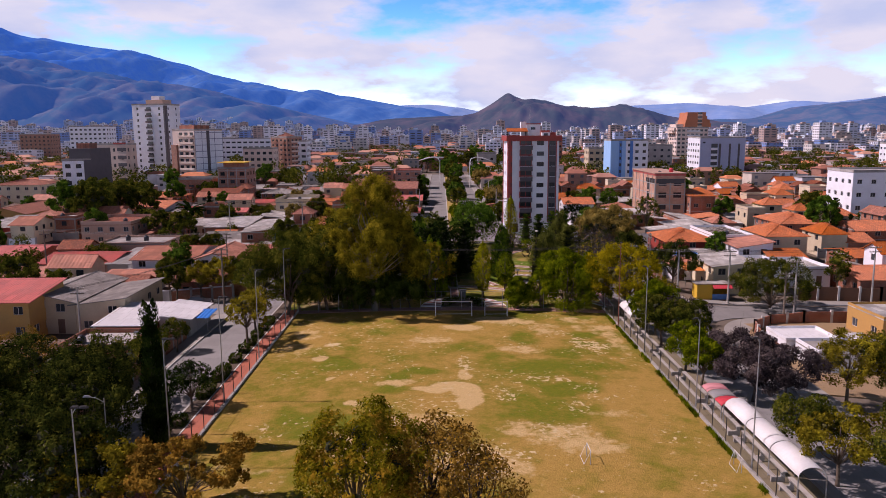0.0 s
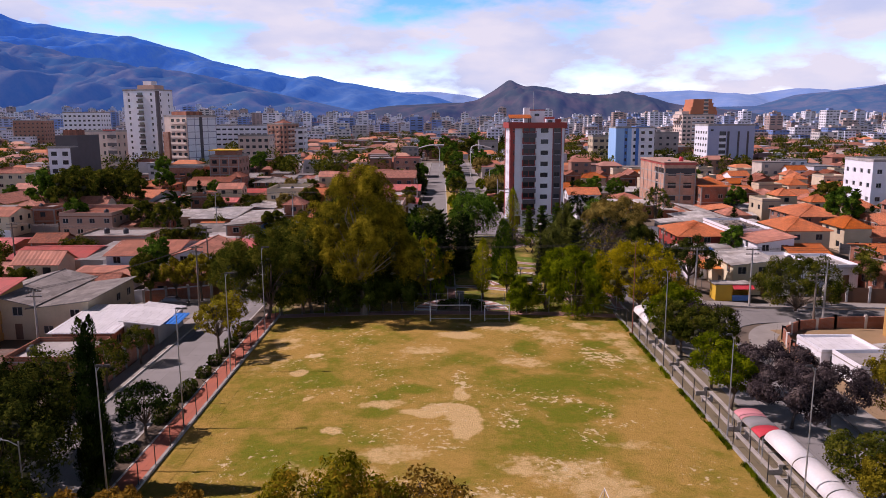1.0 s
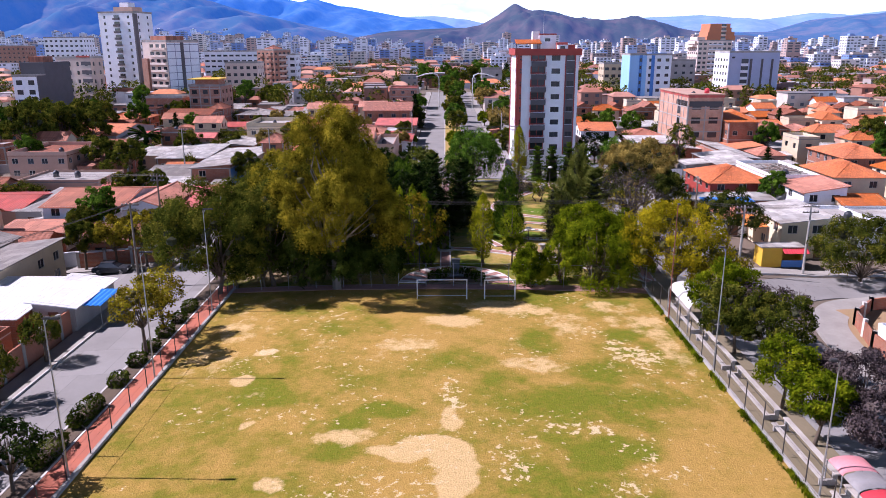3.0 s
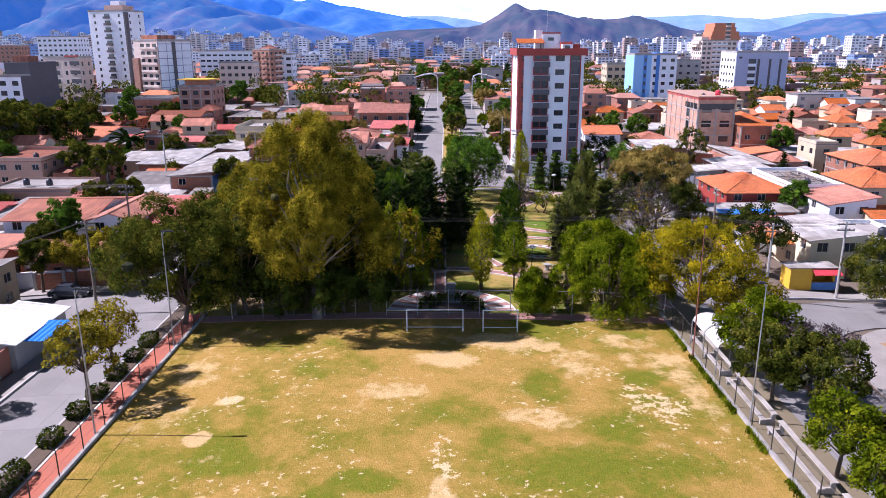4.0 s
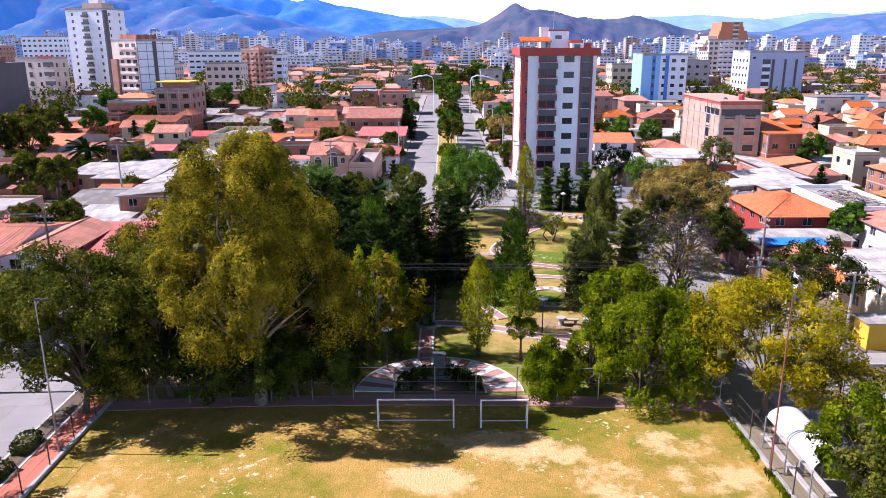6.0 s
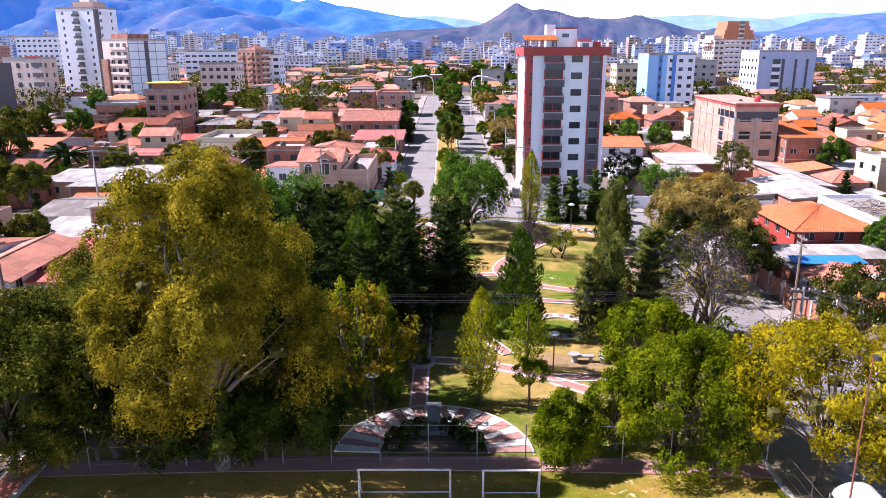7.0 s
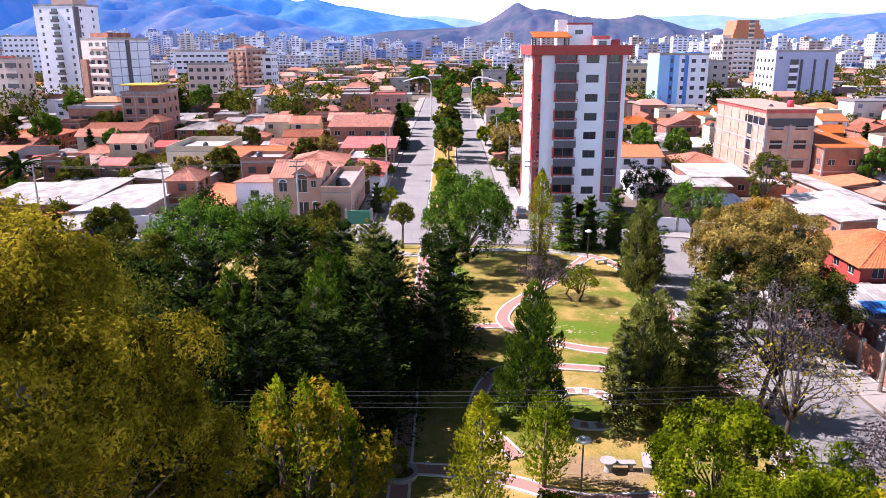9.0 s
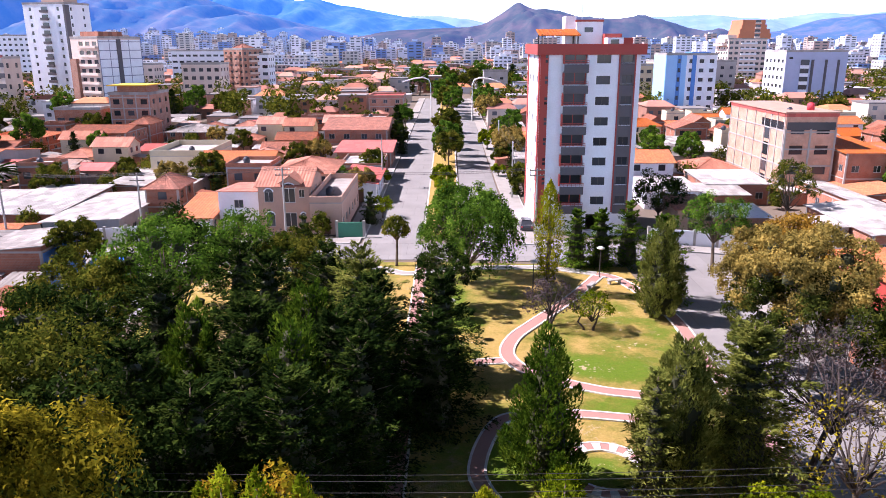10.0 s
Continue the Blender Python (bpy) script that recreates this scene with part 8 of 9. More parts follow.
for k in range(9):
    a = radians(12 + 19.5 * k)
    hedge("low spiky bush in the planting bed", 3.15 + 2.6 * math.cos(a), 104.4 + 2.6 * math.sin(a), 1.1, 1.1, 0.9, "hedge", 420, 330 + k)


# rough grass along the foot of the east fence
g = np.random.default_rng(19)
c = np.stack([23.35 + 0.16 * g.normal(size=9000), g.uniform(40, 102, 9000), np.full(9000, 0.12)], 1)
c = c[fbm(c[:, 0], c[:, 1], 3.0, 3, 5) > -0.05]
c[:, 2] += -0.001 * c[:, 0] ** 2
along = unit(np.stack([0.3 * g.normal(size=len(c)), 0.3 * g.normal(size=len(c)), np.ones(len(c))], 1))
across = unit(np.cross(along, g.normal(size=(len(c), 3))))
thing("weeds", "rough green grass along the foot of the fence", "grass", mesh=quads("weeds", kites(c, along, across, g.uniform(0.25, 0.6, len(c)), g.uniform(0.05, 0.1, len(c))), LEAF["pepper"]), kind="stuff")


# ---- goals, fences, stands ----
def goal(label, x, y, w, h, deep, rz=0.0):
    root = thing("football_goal", label, "goal", pose(x, y, 0, 0, 0, rz))
    r = 0.06 if w > 2 else 0.03
    for s in (-1, 1):
        part("post", Shape().tube([(s * w / 2, 0, -0.05), (s * w / 2, 0, h)], [r, r], 10).mesh("post", M["paintwhite"]), root)
        part("stay", Shape().tube([(s * w / 2, 0, h), (s * w / 2, deep, 0)], [r * 0.6, r * 0.6], 7).mesh("stay", M["paintwhite"]), root)
    part("crossbar", Shape().tube([(-w / 2 - r, 0, h), (w / 2 + r, 0, h)], [r, r], 10).mesh("crossbar", M["paintwhite"]), root)
    part("ground_bar", Shape().tube([(-w / 2, deep, 0.04), (w / 2, deep, 0.04)], [r * 0.6, r * 0.6], 7).mesh("ground_bar", M["paintwhite"]), root)


goal("wide white football goal with a bare frame", 1.6, 99.4, 5.05, 2.05, 0.9)
goal("narrow white football goal with a bare frame", 7.5, 99.4, 3.1, 2.05, 0.9)
goal("small white training goal on the worn turf", 11.4, 54.2, 1.5, 1.1, 0.5, 90)
goal("small goal frame beside the stands", 22.8, 53.4, 1.5, 1.2, 0.35, 90)


def fence(label, line, gap, h, bent=0.0, wires=4, material="darkmetal"):
    root = thing("fence", label, "fence")
    (x0, y0), (x1, y1) = line
    n = int(math.hypot(x1 - x0, y1 - y0) / gap)
    post = Shape().tube([(0, 0, 0), (0, 0, h - 0.3), (bent, 0, h)], [0.04, 0.04, 0.035], 6).mesh("post", M[material])
    for i in range(n + 1):
        part("post", post, root, m=pose(x0 + (x1 - x0) * i / n, y0 + (y1 - y0) * i / n, 0.05 + lie(x0 + (x1 - x0) * i / n)))
    for k in range(wires):
        z = 0.3 + (h - 0.35) * k / (wires - 1)
        line_pts = [(x0 + (x1 - x0) * i / 8, y0 + (y1 - y0) * i / 8, z) for i in range(9)]
        part("rail" if k == wires - 1 else "wire", Shape().tube(line_pts, [0.022 if k == wires - 1 else 0.008] * 9, 4).mesh("wire", M[material], settle=True), root)


fence("dark wire fence with bent posts along the red walk", ((-20.93, 30), (-20.93, 104.6)), 3.1, 2.2, -0.35)
fence("dark wire fence with steel posts beside the stands", ((23.62, 30), (23.62, 104.6)), 3.0, 2.3)
fence("tall thin wire fence behind the goals", ((-20.8, 103.2), (23.5, 103.6)), 2.9, 2.6, 0.0, 3, "steel")


def stand(label, x, y0, y1):
    root = thing("bench_stand", label, "bench", pose(x, 0, 0.05))
    x = 0.0
    for k in range(2):
        part("step", Shape().box(x + 0.3 + k * 0.75, x + 0.3 + k * 0.75 + 0.36, y0, y1, 0.40 + 0.42 * k, 0.48 + 0.42 * k).mesh("step", M["plank"]), root)
    support = Shape().box(0.34, 1.38, -0.08, 0.08, 0, 0.40).box(1.08, 1.38, -0.08, 0.08, 0.40, 0.82).mesh("support", M["plank"])
    n = max(2, int((y1 - y0) / 2.5))
    for i in range(n):
        part("support", support, root, m=pose(x, y0 + 0.3 + (y1 - y0 - 0.6) * i / (n - 1), 0))


for a, b in ((42, 50.2), (51, 58.6), (59.4, 66), (67, 74), (75, 82.4), (83.2, 90), (91, 98.6)):
    stand("low weathered concrete spectator steps", 24.1, a, b)


def vault(label, x, y0, y1, w, z, rise, material, bays=1):
    """An arched canvas roof on steel posts."""
    root = thing("canopy", label, "canopy", pose(x, 0, 0))
    for b in range(bays):
        a0, a1 = y0 + (y1 - y0) * b / bays, y0 + (y1 - y0) * (b + 1) / bays - 0.12
        s, n = Shape(), 14
        for i in range(n + 1):
            u = math.pi * i / n
            for rr in (1.0, 0.97):
                for yy in (a0, a1):
                    s.v.append((-math.cos(u) * w / 2 * rr, yy, z + math.sin(u) * rise * rr))
        for i in range(n):
            k = 4 * i
            s.f += [(k, k + 4, k + 5, k + 1), (k + 2, k + 3, k + 7, k + 6), (k, k + 2, k + 6, k + 4), (k + 1, k + 5, k + 7, k + 3)]
        part("canvas", s.mesh("canvas", M[material if not isinstance(material, tuple) else material[b % len(material)]], True), root)
    n = bays + 1
    for i in range(n):
        for s in (-1, 1):
            yy = y0 + (y1 - y0) * i / (n - 1)
            part("post", Shape().tube([(s * w / 2, yy, 0), (s * w / 2, yy, z)], [0.05, 0.05], 6).mesh("post", M["steel"]), root)


vault("white arched canvas roof over the spectators", 25.7, 47.8, 61.4, 2.0, 2.2, 0.7, "whitesheet", 3)
vault("faded red and grey patched canvas roof", 25.9, 62.2, 67.4, 2.2, 1.8, 0.35, ("redsheet", "greysheet", "pinksheet"), 3)
vault("white arched canvas roof at the pitch corner", 25.3, 91.4, 97.6, 2.3, 2.4, 0.75, "whitesheet", 2)

# ---- poles and lamps ----
def light_pole(label, x, y, h, arm=(0.0, 0.0), material="steel", heads=1, r=0.065, name="street_lamp"):
    h -= lie(x)
    root = thing(name, label, "lamp post", pose(x, y, 0))
    part("pole", Shape().tube([(0, 0, 0), (0, 0, 0.6), (0, 0, h)], [r * 1.25, r, r * 0.55], 8).mesh("pole", M[material]), root)
    ax, ay = arm
    if ax or ay:
        part("arm", Shape().tube([(0, 0, h - 0.3), (ax * 0.5, ay * 0.5, h + 0.05), (ax, ay, h + 0.12)], [r * 0.5, r * 0.45, r * 0.4], 6).mesh("arm", M[material]), root)
    for k in range(heads):
        off = (k - (heads - 1) / 2) * 0.5
        s = Shape().box(-0.24, 0.24, -0.10, 0.10, -0.06, 0.02).box(-0.18, 0.18, -0.08, 0.08, 0.02, 0.07)
        part("lamp_head", s.mesh("lamp_head", M["darkmetal" if name == "floodlight_pole" else "steel"]), root, m=pose(ax + off, ay, h + 0.12, 0, 0, math.degrees(math.atan2(ay, ax)) if ax or ay else 0))


for y in (40, 53.9, 68.0, 81.9, 96.9):
    light_pole("tall thin floodlight pole beside the pitch fence", -21.2, y, 9.9, (0.45, 0.0), "steel", 2, name="floodlight_pole")
for y, h, mt in ((53.5, 9.8, "steel"), (66.2, 8.0, "steel"), (83.9, 9.6, "steel")):
    light_pole("tall pale floodlight pole beside the stands", 23.95, y, h, (-0.35, 0.0), mt, 1, name="floodlight_pole")
light_pole("tall rust red floodlight pole at the pitch corner", 23.4, 94.7, 10.8, (0.0, -0.3), "rustpole", 1, name="floodlight_pole")
light_pole("street lamp with a curved arm beside the road", 29.6, 102.8, 6.4, (1.6, 0.3))
light_pole("street lamp on the far side of the road", -24.6, 60.6, 8.6, (-1.4, 0.0))
light_pole("street lamp beside dark street trees", -27.9 + 4.0, 49.5, 7.0, (-1.2, 0.0))
for x, y in ((12.2, 116.1), (21.4, 164.0), (-1.0, 108.6), (13.5, 158.0), (-6.5, 112.5), (5.2, 146)):
    root = thing("park_lamp", "short park lamp with a round white shade", "lamp post", pose(x, y, 0), group="park lamps")
    part("pole", Shape().tube([(0, 0, 0), (0, 0, 3.3)], [0.06, 0.045], 7).mesh("pole", M["darkmetal"]), root)
    part("shade", Shape().lathe([(0.1, 3.2), (0.42, 3.35), (0.44, 3.42), (0.2, 3.55), (0.04, 3.6)], 14).mesh("shade", M["paintwhite"], True), root, "white round shade")


def utility_pole(label, x, y, h, rz=0.0, material="concrete"):
    root = thing("utility_pole", label, "utility pole", pose(x, y, 0, 0, 0, rz))
    h -= lie(x)
    part("pole", Shape().tube([(0, 0, 0), (0, 0, h)], [0.17, 0.1], 8).mesh("pole", M[material]), root)
    for z in (h - 0.25, h - 0.9):
        part("crossarm", Shape().box(-0.95, 0.95, -0.06, 0.06, z - 0.06, z + 0.06).mesh("crossarm", M["wood"]), root)
        for u in (-0.85, -0.4, 0.4, 0.85):
            part("insulator", Shape().lathe([(0.05, z + 0.06), (0.07, z + 0.12), (0.05, z + 0.2)], 8, u).mesh("insulator", M["kerb"]), root)
    return x, y, h + lie(x)


POLES = {}
for key, x, y, h, rz, mt in (("a", -48.6, 95.8, 5.2, 0, "concrete"), ("b", -38.6, 130.4, 7.6, 0, "wood"), ("c", -75.3, 137.9, 7.4, 0, "wood"), ("d", -32.4, 106.6, 8.6, 0, "wood"), ("e", 30.0, 114.6, 7.4, 0, "concrete"), ("f", 36.6, 111.6, 7.0, 0, "concrete"), ("g", 45.4, 113.8, 6.6, 0, "concrete"), ("h", 52.4, 106.4, 6.2, 0, "concrete"), ("i", 68.5, 114.2, 7.0, 0, "concrete"), ("j", -24.4, 113.0, 8.2, 0, "concrete"), ("k", -15.8, 179.0, 9.2, 0, "concrete"), ("l", 16.2, 179.5, 9.0, 0, "concrete"), ("m", -34.0, 178.6, 8.6, 0, "concrete"), ("n", -52.0, 179.4, 8.6, 0, "concrete"), ("o", 15.4, 206, 9.0, 90, "concrete"), ("p", 15.4, 240, 9.0, 90, "concrete"), ("q", -6.4, 214, 8.6, 90, "concrete"), ("r", 37.6, 131, 7.0, 90, "wood"), ("s", 48.6, 101.6, 5.4, 0, "wood")):
    POLES[key] = utility_pole("grey utility pole with crossarms and insulators", x, y, h, rz, mt)


def wires(label, a, b, sag, offs=(-0.85, -0.4, 0.4, 0.85), drop=0.0):
    (x0, y0, h0), (x1, y1, h1) = POLES[a], POLES[b]
    root = thing("power_line", label, "cable")
    for o in offs:
        pts = [(x0 + (x1 - x0) * t + (o if abs(x1 - x0) < abs(y1 - y0) else 0), y0 + (y1 - y0) * t + (o if abs(x1 - x0) >= abs(y1 - y0) else 0), h0 + (h1 - h0) * t - drop - sag * 4 * t * (1 - t)) for t in [k / 12 for k in range(13)]]
        part("wire", Shape().tube(pts, [0.014] * 13, 4).mesh("wire", M["darkmetal"]), root)


for a, b, s in (("j", "e", 0.9), ("e", "f", 0.3), ("f", "g", 0.2), ("g", "i", 0.5), ("a", "d", 0.5), ("d", "b", 0.5), ("b", "c", 0.6), ("n", "m", 0.4), ("m", "k", 0.4), ("k", "l", 0.7), ("o", "p", 0.6), ("l", "o", 0.4)):
    wires("thin dark overhead power lines", a, b, s)


# tall curved lamp arms over the boulevard
for x, side in ((-0.6, 1), (12.8, 1)):
    root = thing("arched_lamp", "white curved lamp arm over the boulevard", "lamp post", pose(x, 330, 0), group="arched lamps")
    flip = -1 if x < 5 else 1
    part("pole", Shape().tube([(0, 0, 0), (0, 0, 11.5)], [0.2, 0.14], 8).mesh("pole", M["paintwhite"]), root)
    part("arm", Shape().tube([(0, 0, 11.5), (0.6 * flip, 0, 13.0), (2.4 * flip, 0, 13.7), (5.6 * flip, 0, 13.3), (9.2 * flip, 0, 12.2)], [0.16, 0.2, 0.26, 0.26, 0.16], 8).mesh("arm", M["paintwhite"]), root)

# ---- the park's furniture ----
root = thing("round_planter", "low round stone planter on the straight path", "planter", pose(1.95, 117.6, 0))
part("ring", Shape().lathe([(1.0, 0.05), (1.0, 0.3), (1.04, 0.32), (1.04, 0.38), (0.8, 0.38), (0.8, 0.1)], 24).mesh("ring", M["concrete"]), root)
part("soil", Shape().lathe([(0.8, 0.2), (0.4, 0.26), (0.02, 0.28)], 20).mesh("soil", M["soil"]), root)
hedge("small leafy bush in the round planter", 1.8, 117.6, 1.0, 1.0, 1.7, "pepper", 700, 351)
root = thing("monument", "dark stone monument on a stepped plinth", "monument", pose(3.1, 107.0, 0.1))
part("plinth", Shape().box(-0.9, 0.9, -0.7, 0.7, 0, 0.4).box(-0.65, 0.65, -0.5, 0.5, 0.4, 0.75).mesh("plinth", M["darkstone"]), root)
part("pedestal", Shape().box(-0.42, 0.42, -0.34, 0.34, 0.75, 1.75).box(-0.5, 0.5, -0.42, 0.42, 1.75, 1.9).mesh("pedestal", M["darkstone"]), root)
for x, y, rz in ((15.0, 118.6, 0), (16.6, 118.9, 80), (22.6, 162.0, 20), (19.8, 160.2, 60), (-6, 109.5, 0)):
    root = thing("park_bench", "pale concrete park bench on two blocks", "bench", pose(x, y, 0.06, 0, 0, rz), group="park benches")
    part("seat", Shape().box(-0.85, 0.85, -0.24, 0.24, 0.4, 0.5).mesh("seat", M["concrete"]), root)
    for s in (-0.6, 0.6):
        part("block", Shape().box(s - 0.1, s + 0.1, -0.2, 0.2, 0, 0.4).mesh("block", M["concrete"]), root)
root = thing("play_table", "round pale stone table with a low base", "table", pose(14.2, 118.4, 0.06))
part("top", Shape().lathe([(0.02, 0.66), (0.45, 0.66), (0.48, 0.7), (0.46, 0.74), (0.02, 0.745)], 18).mesh("top", M["concrete"]), root)
part("base", Shape().lathe([(0.25, 0), (0.18, 0.3), (0.22, 0.66)], 12).mesh("base", M["concrete"]), root)

# ---- kiosk, awnings, walls ----
root = thing("kiosk", "yellow street kiosk with a red awning", "kiosk", pose(44.0, 117.6, 0))
part("wall", Shape().wall((-2.6, -1.2), (2.6, -1.2), 0, 2.5, [(2.5, 4.9, 0.9, 2.0)], 0.5).wall((2.6, -1.2), (2.6, 1.2), 0, 2.5).wall((2.6, 1.2), (-2.6, 1.2), 0, 2.5).wall((-2.6, 1.2), (-2.6, -1.2), 0, 2.5).mesh("wall", M["yellowpaint"]), root)
part("roof", Shape().box(-2.8, 2.8, -1.3, 1.4, 2.5, 2.62).mesh("roof", M["tin"]), root)
part("shopfront", Shape().box(-0.1, 2.65, -1.26, -1.2, 0, 0.9).mesh("shopfront", M["bluepaint"]), root, "blue painted counter front")
part("shutter", Shape().box(2.45, 2.62, -1.27, -1.2, 0.9, 2.3).mesh("shutter", M["bluepaint"]), root, "blue shutter")
aw = Shape()
sheet(aw, (-0.2, -2.1, 2.0), (2.9, -2.1, 2.0), (2.9, -1.2, 2.45), (-0.2, -1.2, 2.45), 0.3, 0.02, 0.04)
part("awning", aw.mesh("awning", M["redsheet"]), root, "red canvas awning")


def awning(label, x0, x1, y0, y1, z, rise, material):
    root = thing("awning", label, "awning", pose(x0, 0, 0))
    x0, x1 = 0.0, x1 - x0
    s = Shape()
    sheet(s, (x0, y0, z), (x1, y0, z), (x1, y1, z + rise), (x0, y1, z + rise), 0.5, 0.03, 0.03)
    part("sheet", s.mesh("sheet", M[material]), root)
    for xx in (x0 + 0.1, x1 - 0.1):
        part("post", Shape().tube([(xx, y0 + 0.1, 0), (xx, y0 + 0.1, z)], [0.04, 0.04], 6).mesh("post", M["steel"]), root)


awning("bright blue tarpaulin awning over the pavement", -33.9, -30.9, 94.2, 98.6, 2.4, 0.2, "bluesheet")
awning("orange awning beside the cream house", 42.2, 45.6, 124.8, 130.0, 3.0, 0.5, "orangesheet")
awning("blue sheet roof over a yard", 42.6, 50.6, 141.4, 144.2, 2.9, 0.2, "bluesheet")
awning("blue tarpaulin beside the blue house", -35.6, -31.6, 166.2, 169.0, 1.6, 0.5, "bluesheet")


def yard_wall(label, pts, h, material, cap="concrete"):
    root = thing("yard_wall", label, "wall")
    for (x0, y0), (x1, y1) in zip(pts, pts[1:]):
        n = max(1, int(math.hypot(x1 - x0, y1 - y0) / 2.8))
        part("panel", strip([(x0 + (x1 - x0) * i / n, y0 + (y1 - y0) * i / n) for i in range(n + 1)], 0.09, -0.09, -0.1, h).mesh("panel", M[material], settle=True), root)
        for i in range(n + 1):
            px, py = x0 + (x1 - x0) * i / n, y0 + (y1 - y0) * i / n
            part("pier", Shape().box(px - 0.17, px + 0.17, py - 0.17, py + 0.17, -0.1, h + 0.25).mesh("pier", M[cap], settle=True), root)


yard_wall("red and grey boundary wall of the dirt lot", [(40.3, 84), (40.5, 90), (42.4, 96.4), (46.2, 100.6), (52, 102.6), (60, 102.6), (70, 101.0)], 1.6, "brick", "whitekerb")
yard_wall("white gate wall with brown panels", [(58.2, 117.6), (70.7, 115.4), (84, 113.4)], 2.1, "door", "whitekerb")
yard_wall("long brick boundary wall along the west street", [(-33.6, 64), (-33.6, 94.6)], 2.2, "brick")
yard_wall("pale boundary wall along the side street", [(-34.2, 116.8), (-41, 117.2), (-47, 117.6)], 2.0, "white", "whitekerb")
yard_wall("low pale wall along the west street by the park", [(-33.4, 120), (-33.2, 158)], 2.1, "grey")
yard_wall("pale wall of a yard on the cross street", [(-52, 182), (-26, 181.4)], 2.4, "white", "concrete")
yard_wall("low brick wall along the east street", [(39.0, 127), (38.6, 145)], 2.2, "brick")
yard_wall("pale wall of the plots beside the tower", [(31.0, 180.3), (46, 180.6), (60, 181.2)], 2.0, "white", "concrete")
yard_wall("low grey wall along the east street", [(38.6, 150), (38.6, 172)], 2.3, "grey")
yard_wall("green painted wall by the cross street", [(-9.4, 180.0), (-5.9, 180.0)], 2.0, "greenpaint", "concrete")

for x0, x1, y, wall_key in YARDS:
    yard_wall("low yard wall in front of a house", [(x0, y), (x1, y)], 1.9, wall_key, "concrete")

# rooftop water tanks
for x, y, z in (*ROOFTOP, (-66.0, 162.6, 3.75), (-70.2, 163.0, 3.75), (-79.6, 184.0, 5.15), (-44.0, 228.0, 6.1), (65.0, 219.0, 14.2), (-84.6, 299.0, 10.7), (55.6, 124.0, 4.5), (62.0, 94.0, 3.5), (59.6, 152.0, 5.4), (-42.4, 83.6, 2.6), (-11.2, 186.6, 4.3)):
    root = thing("water_tank", "black plastic rooftop water tank", "water tank", pose(x, y, z), group="water tanks")
    part("body", Shape().lathe([(0.52, 0), (0.55, 0.1), (0.52, 0.35), (0.55, 0.55), (0.52, 0.8), (0.5, 0.95), (0.25, 1.15)], 14).mesh("body", M["tank"], True), root)
    part("lid", Shape().lathe([(0.26, 1.14), (0.26, 1.22), (0.1, 1.26)], 12).mesh("lid", M["tank"]), root)


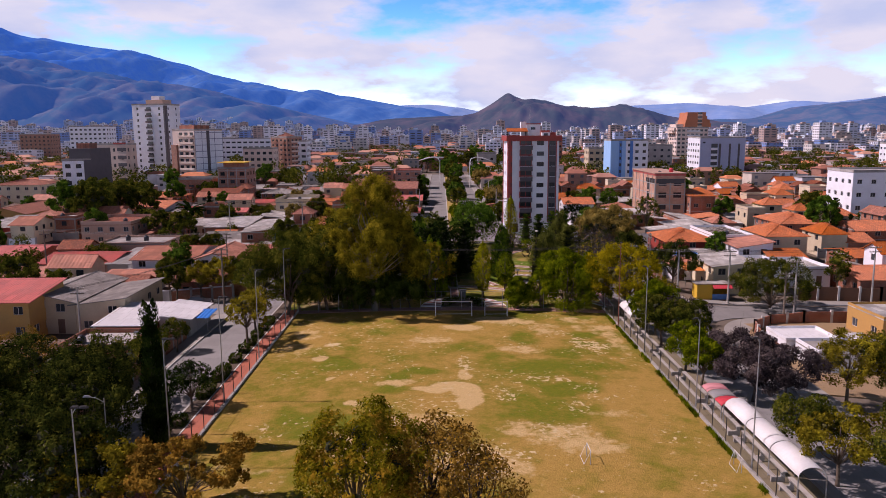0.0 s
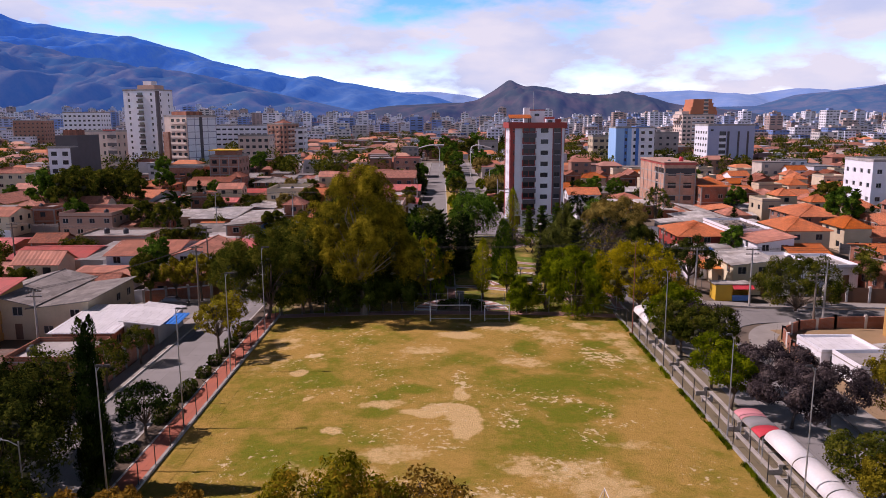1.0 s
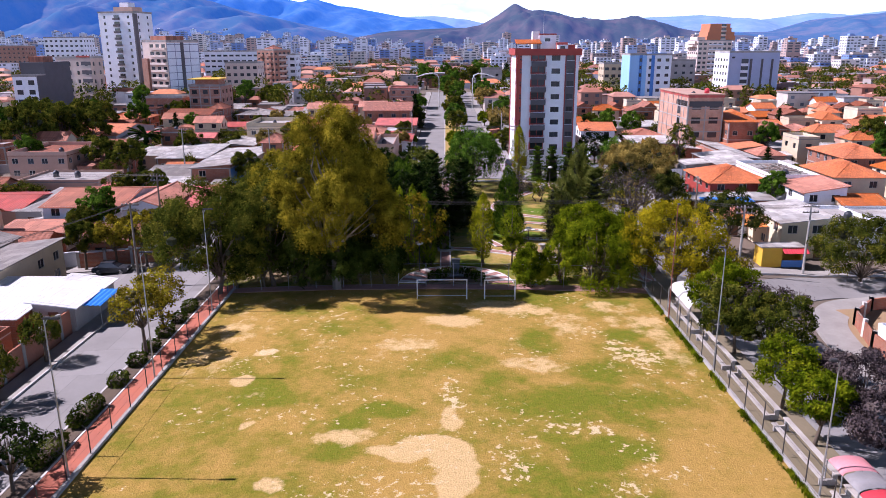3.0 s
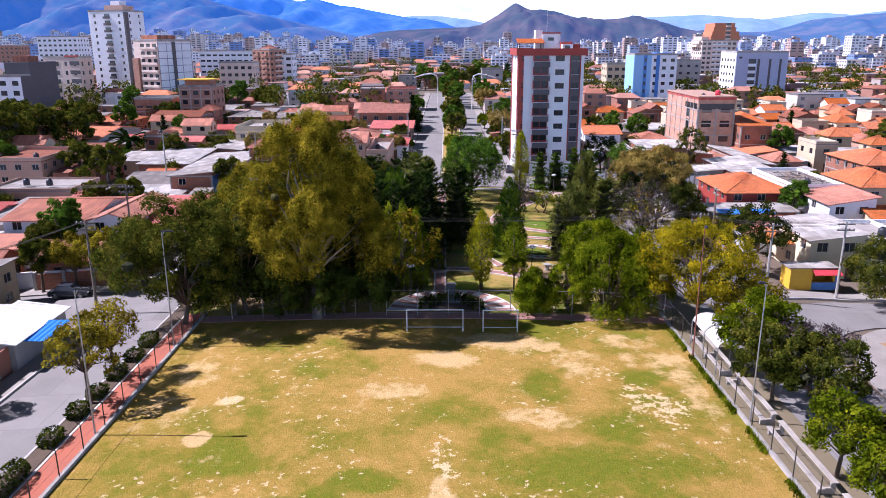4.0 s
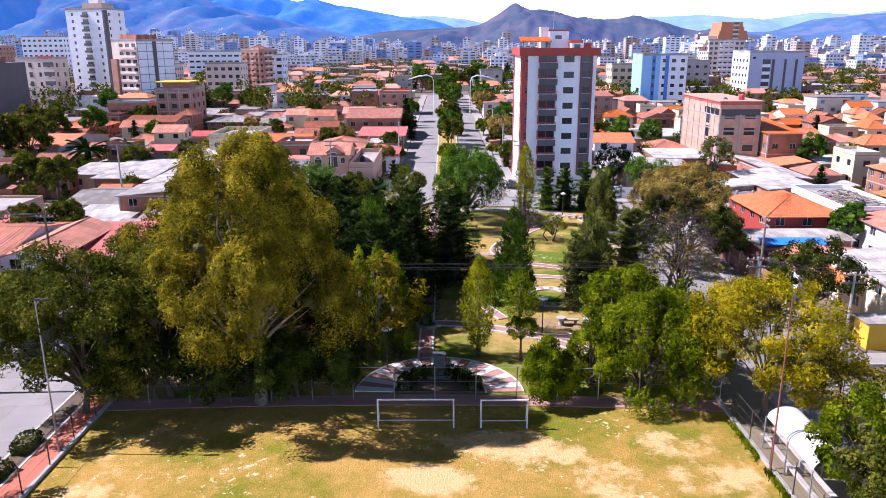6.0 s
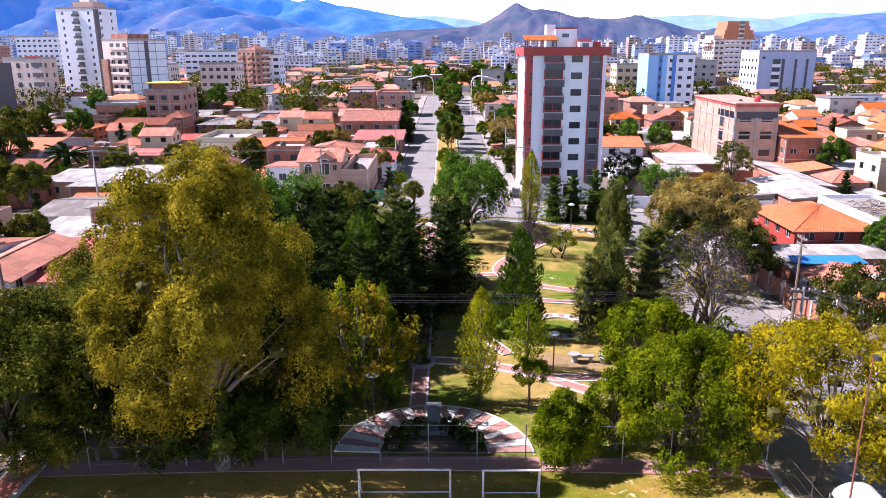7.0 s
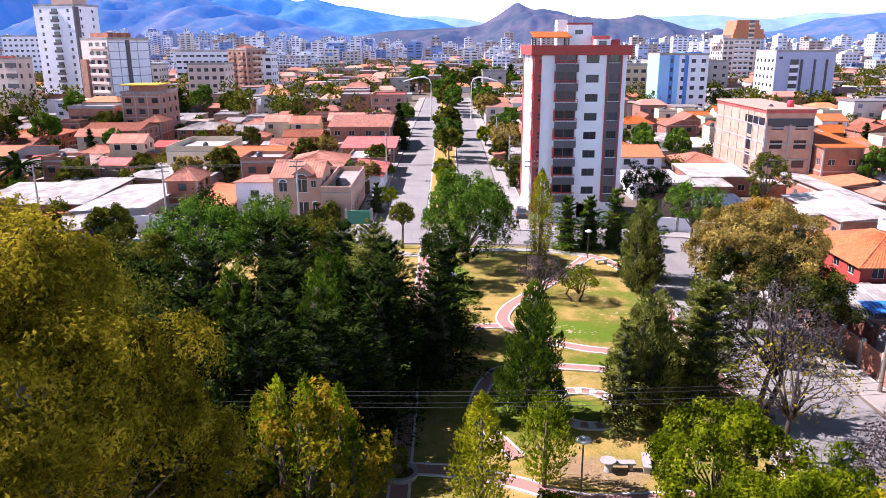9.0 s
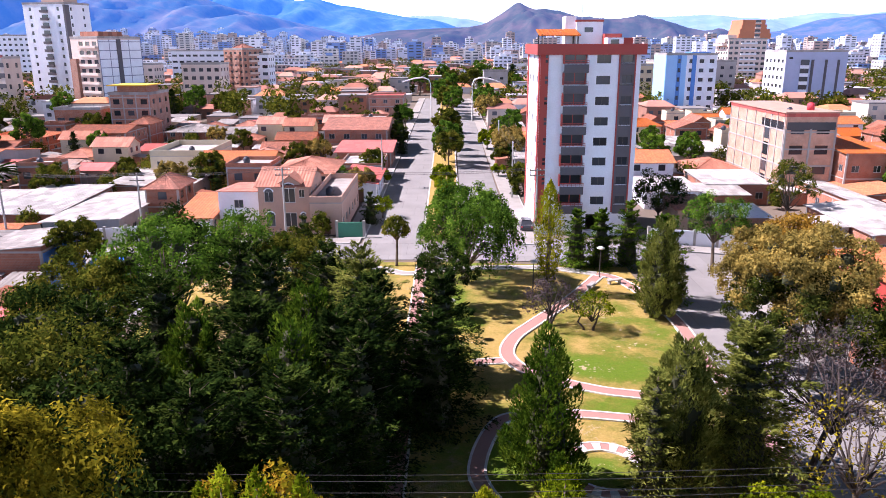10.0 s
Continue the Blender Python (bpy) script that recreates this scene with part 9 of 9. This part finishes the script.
# ---- cars ----
def car(label, x, y, rz, paint, length=4.2):
    """A parked saloon: body, glass house, four wheels with rims, lamps."""
    root = thing("car", label, "car", pose(x, y, -0.02, 0, 0, rz))
    w, k = 0.84, length / 4.2
    side = [(-2.08, 0.32), (-2.1, 0.62), (-2.0, 0.86), (-1.2, 0.95), (1.1, 0.93), (1.9, 0.78), (2.1, 0.6), (2.1, 0.32)]
    body = Shape()
    n = len(side)
    body.v = [(u * k, s * w * (0.94 if z > 0.9 else 1.0), z) for s in (-1, 1) for u, z in side]
    body.f = [tuple(range(n)), tuple(reversed(range(n, 2 * n)))] + [(i, i + n, (i + 1) % n + n, (i + 1) % n) for i in range(n)]
    shell = part("body", body.mesh("body", M[paint]), root)
    low, top = [(-1.5, 0.9), (1.05, 0.9)], [(-1.05, 1.42), (0.35, 1.42)]
    glass = Shape()
    glass.v = [(u * k, s * w * 0.93, z) for s in (-1, 1) for u, z in low] + [(u * k, s * w * 0.76, z) for s in (-1, 1) for u, z in top]
    glass.f = [(0, 1, 5, 4), (3, 2, 6, 7), (1, 3, 7, 5), (2, 0, 4, 6)]
    part("windows", glass.mesh("windows", M["glass"]), shell, "dark car windows")
    part("roof", Shape().box(-1.1 * k, 0.4 * k, -0.65, 0.65, 1.42, 1.47).mesh("roof", M[paint]), shell)
    for s in (-1, 1):
        for u in (-1.3, 1.32):
            m = pose(u * k, s * 0.78, 0.31, 90, 0, 0)
            tyre = part("wheel", Shape().lathe([(0.2, -0.1), (0.31, -0.09), (0.31, 0.09), (0.2, 0.1)], 16).mesh("wheel", M["rubber"], True), root, "black tyre", m)
            part("rim", Shape().lathe([(0.02, -0.115), (0.2, -0.108), (0.2, 0.108), (0.02, 0.115)], 12).mesh("rim", M["steel"]), tyre, "grey steel rim")
        part("headlight", Shape().box(2.06 * k, 2.12 * k, s * 0.62 - 0.16, s * 0.62 + 0.16, 0.6, 0.74).mesh("headlight", M["paintwhite"]), root)
        part("tail_light", Shape().box(-2.12 * k, -2.06 * k, s * 0.66 - 0.12, s * 0.66 + 0.12, 0.62, 0.8).mesh("tail_light", M["redsheet"]), root)
    return root


car("dark parked car at the kerb of the side street", -38.4, 113.2, 4, "carpaint")
car("dark parked car at the foot of the tower", 15.6, 185.4, 88, "carpaint")

# boards and rubble heaped on the flat roof east of the park
g = np.random.default_rng(71)
heap = Shape()
for k in range(150):
    u, v = g.normal() * 1.5, g.normal() * 3.0
    ln, a, zz = g.uniform(0.5, 2.2), g.uniform(0, 3.14), g.uniform(0.02, 0.55) * math.exp(-(u / 2.4) ** 2)
    dx, dy = math.cos(a) * ln / 2, math.sin(a) * ln / 2
    u, v = max(-2.6, min(2.6, u)), max(-6.2, min(6.2, v))
    heap.tube([(u - dx, v - dy, zz + 0.06), (u + dx, v + dy, zz + g.uniform(0.0, 0.35) + 0.06)], [0.07, 0.06], 4)
thing("rubble_heap", "tangled heap of grey boards and scrap on a flat roof", "scrap", pose(61.2, 158.0, 5.44), mesh=heap.mesh("rubble_heap", island_mat("scrap_boards", [(0.3, 0.27, 0.24), (0.16, 0.14, 0.12), (0.42, 0.38, 0.34), (0.24, 0.16, 0.12), (0.1, 0.09, 0.085)])), kind="stuff")
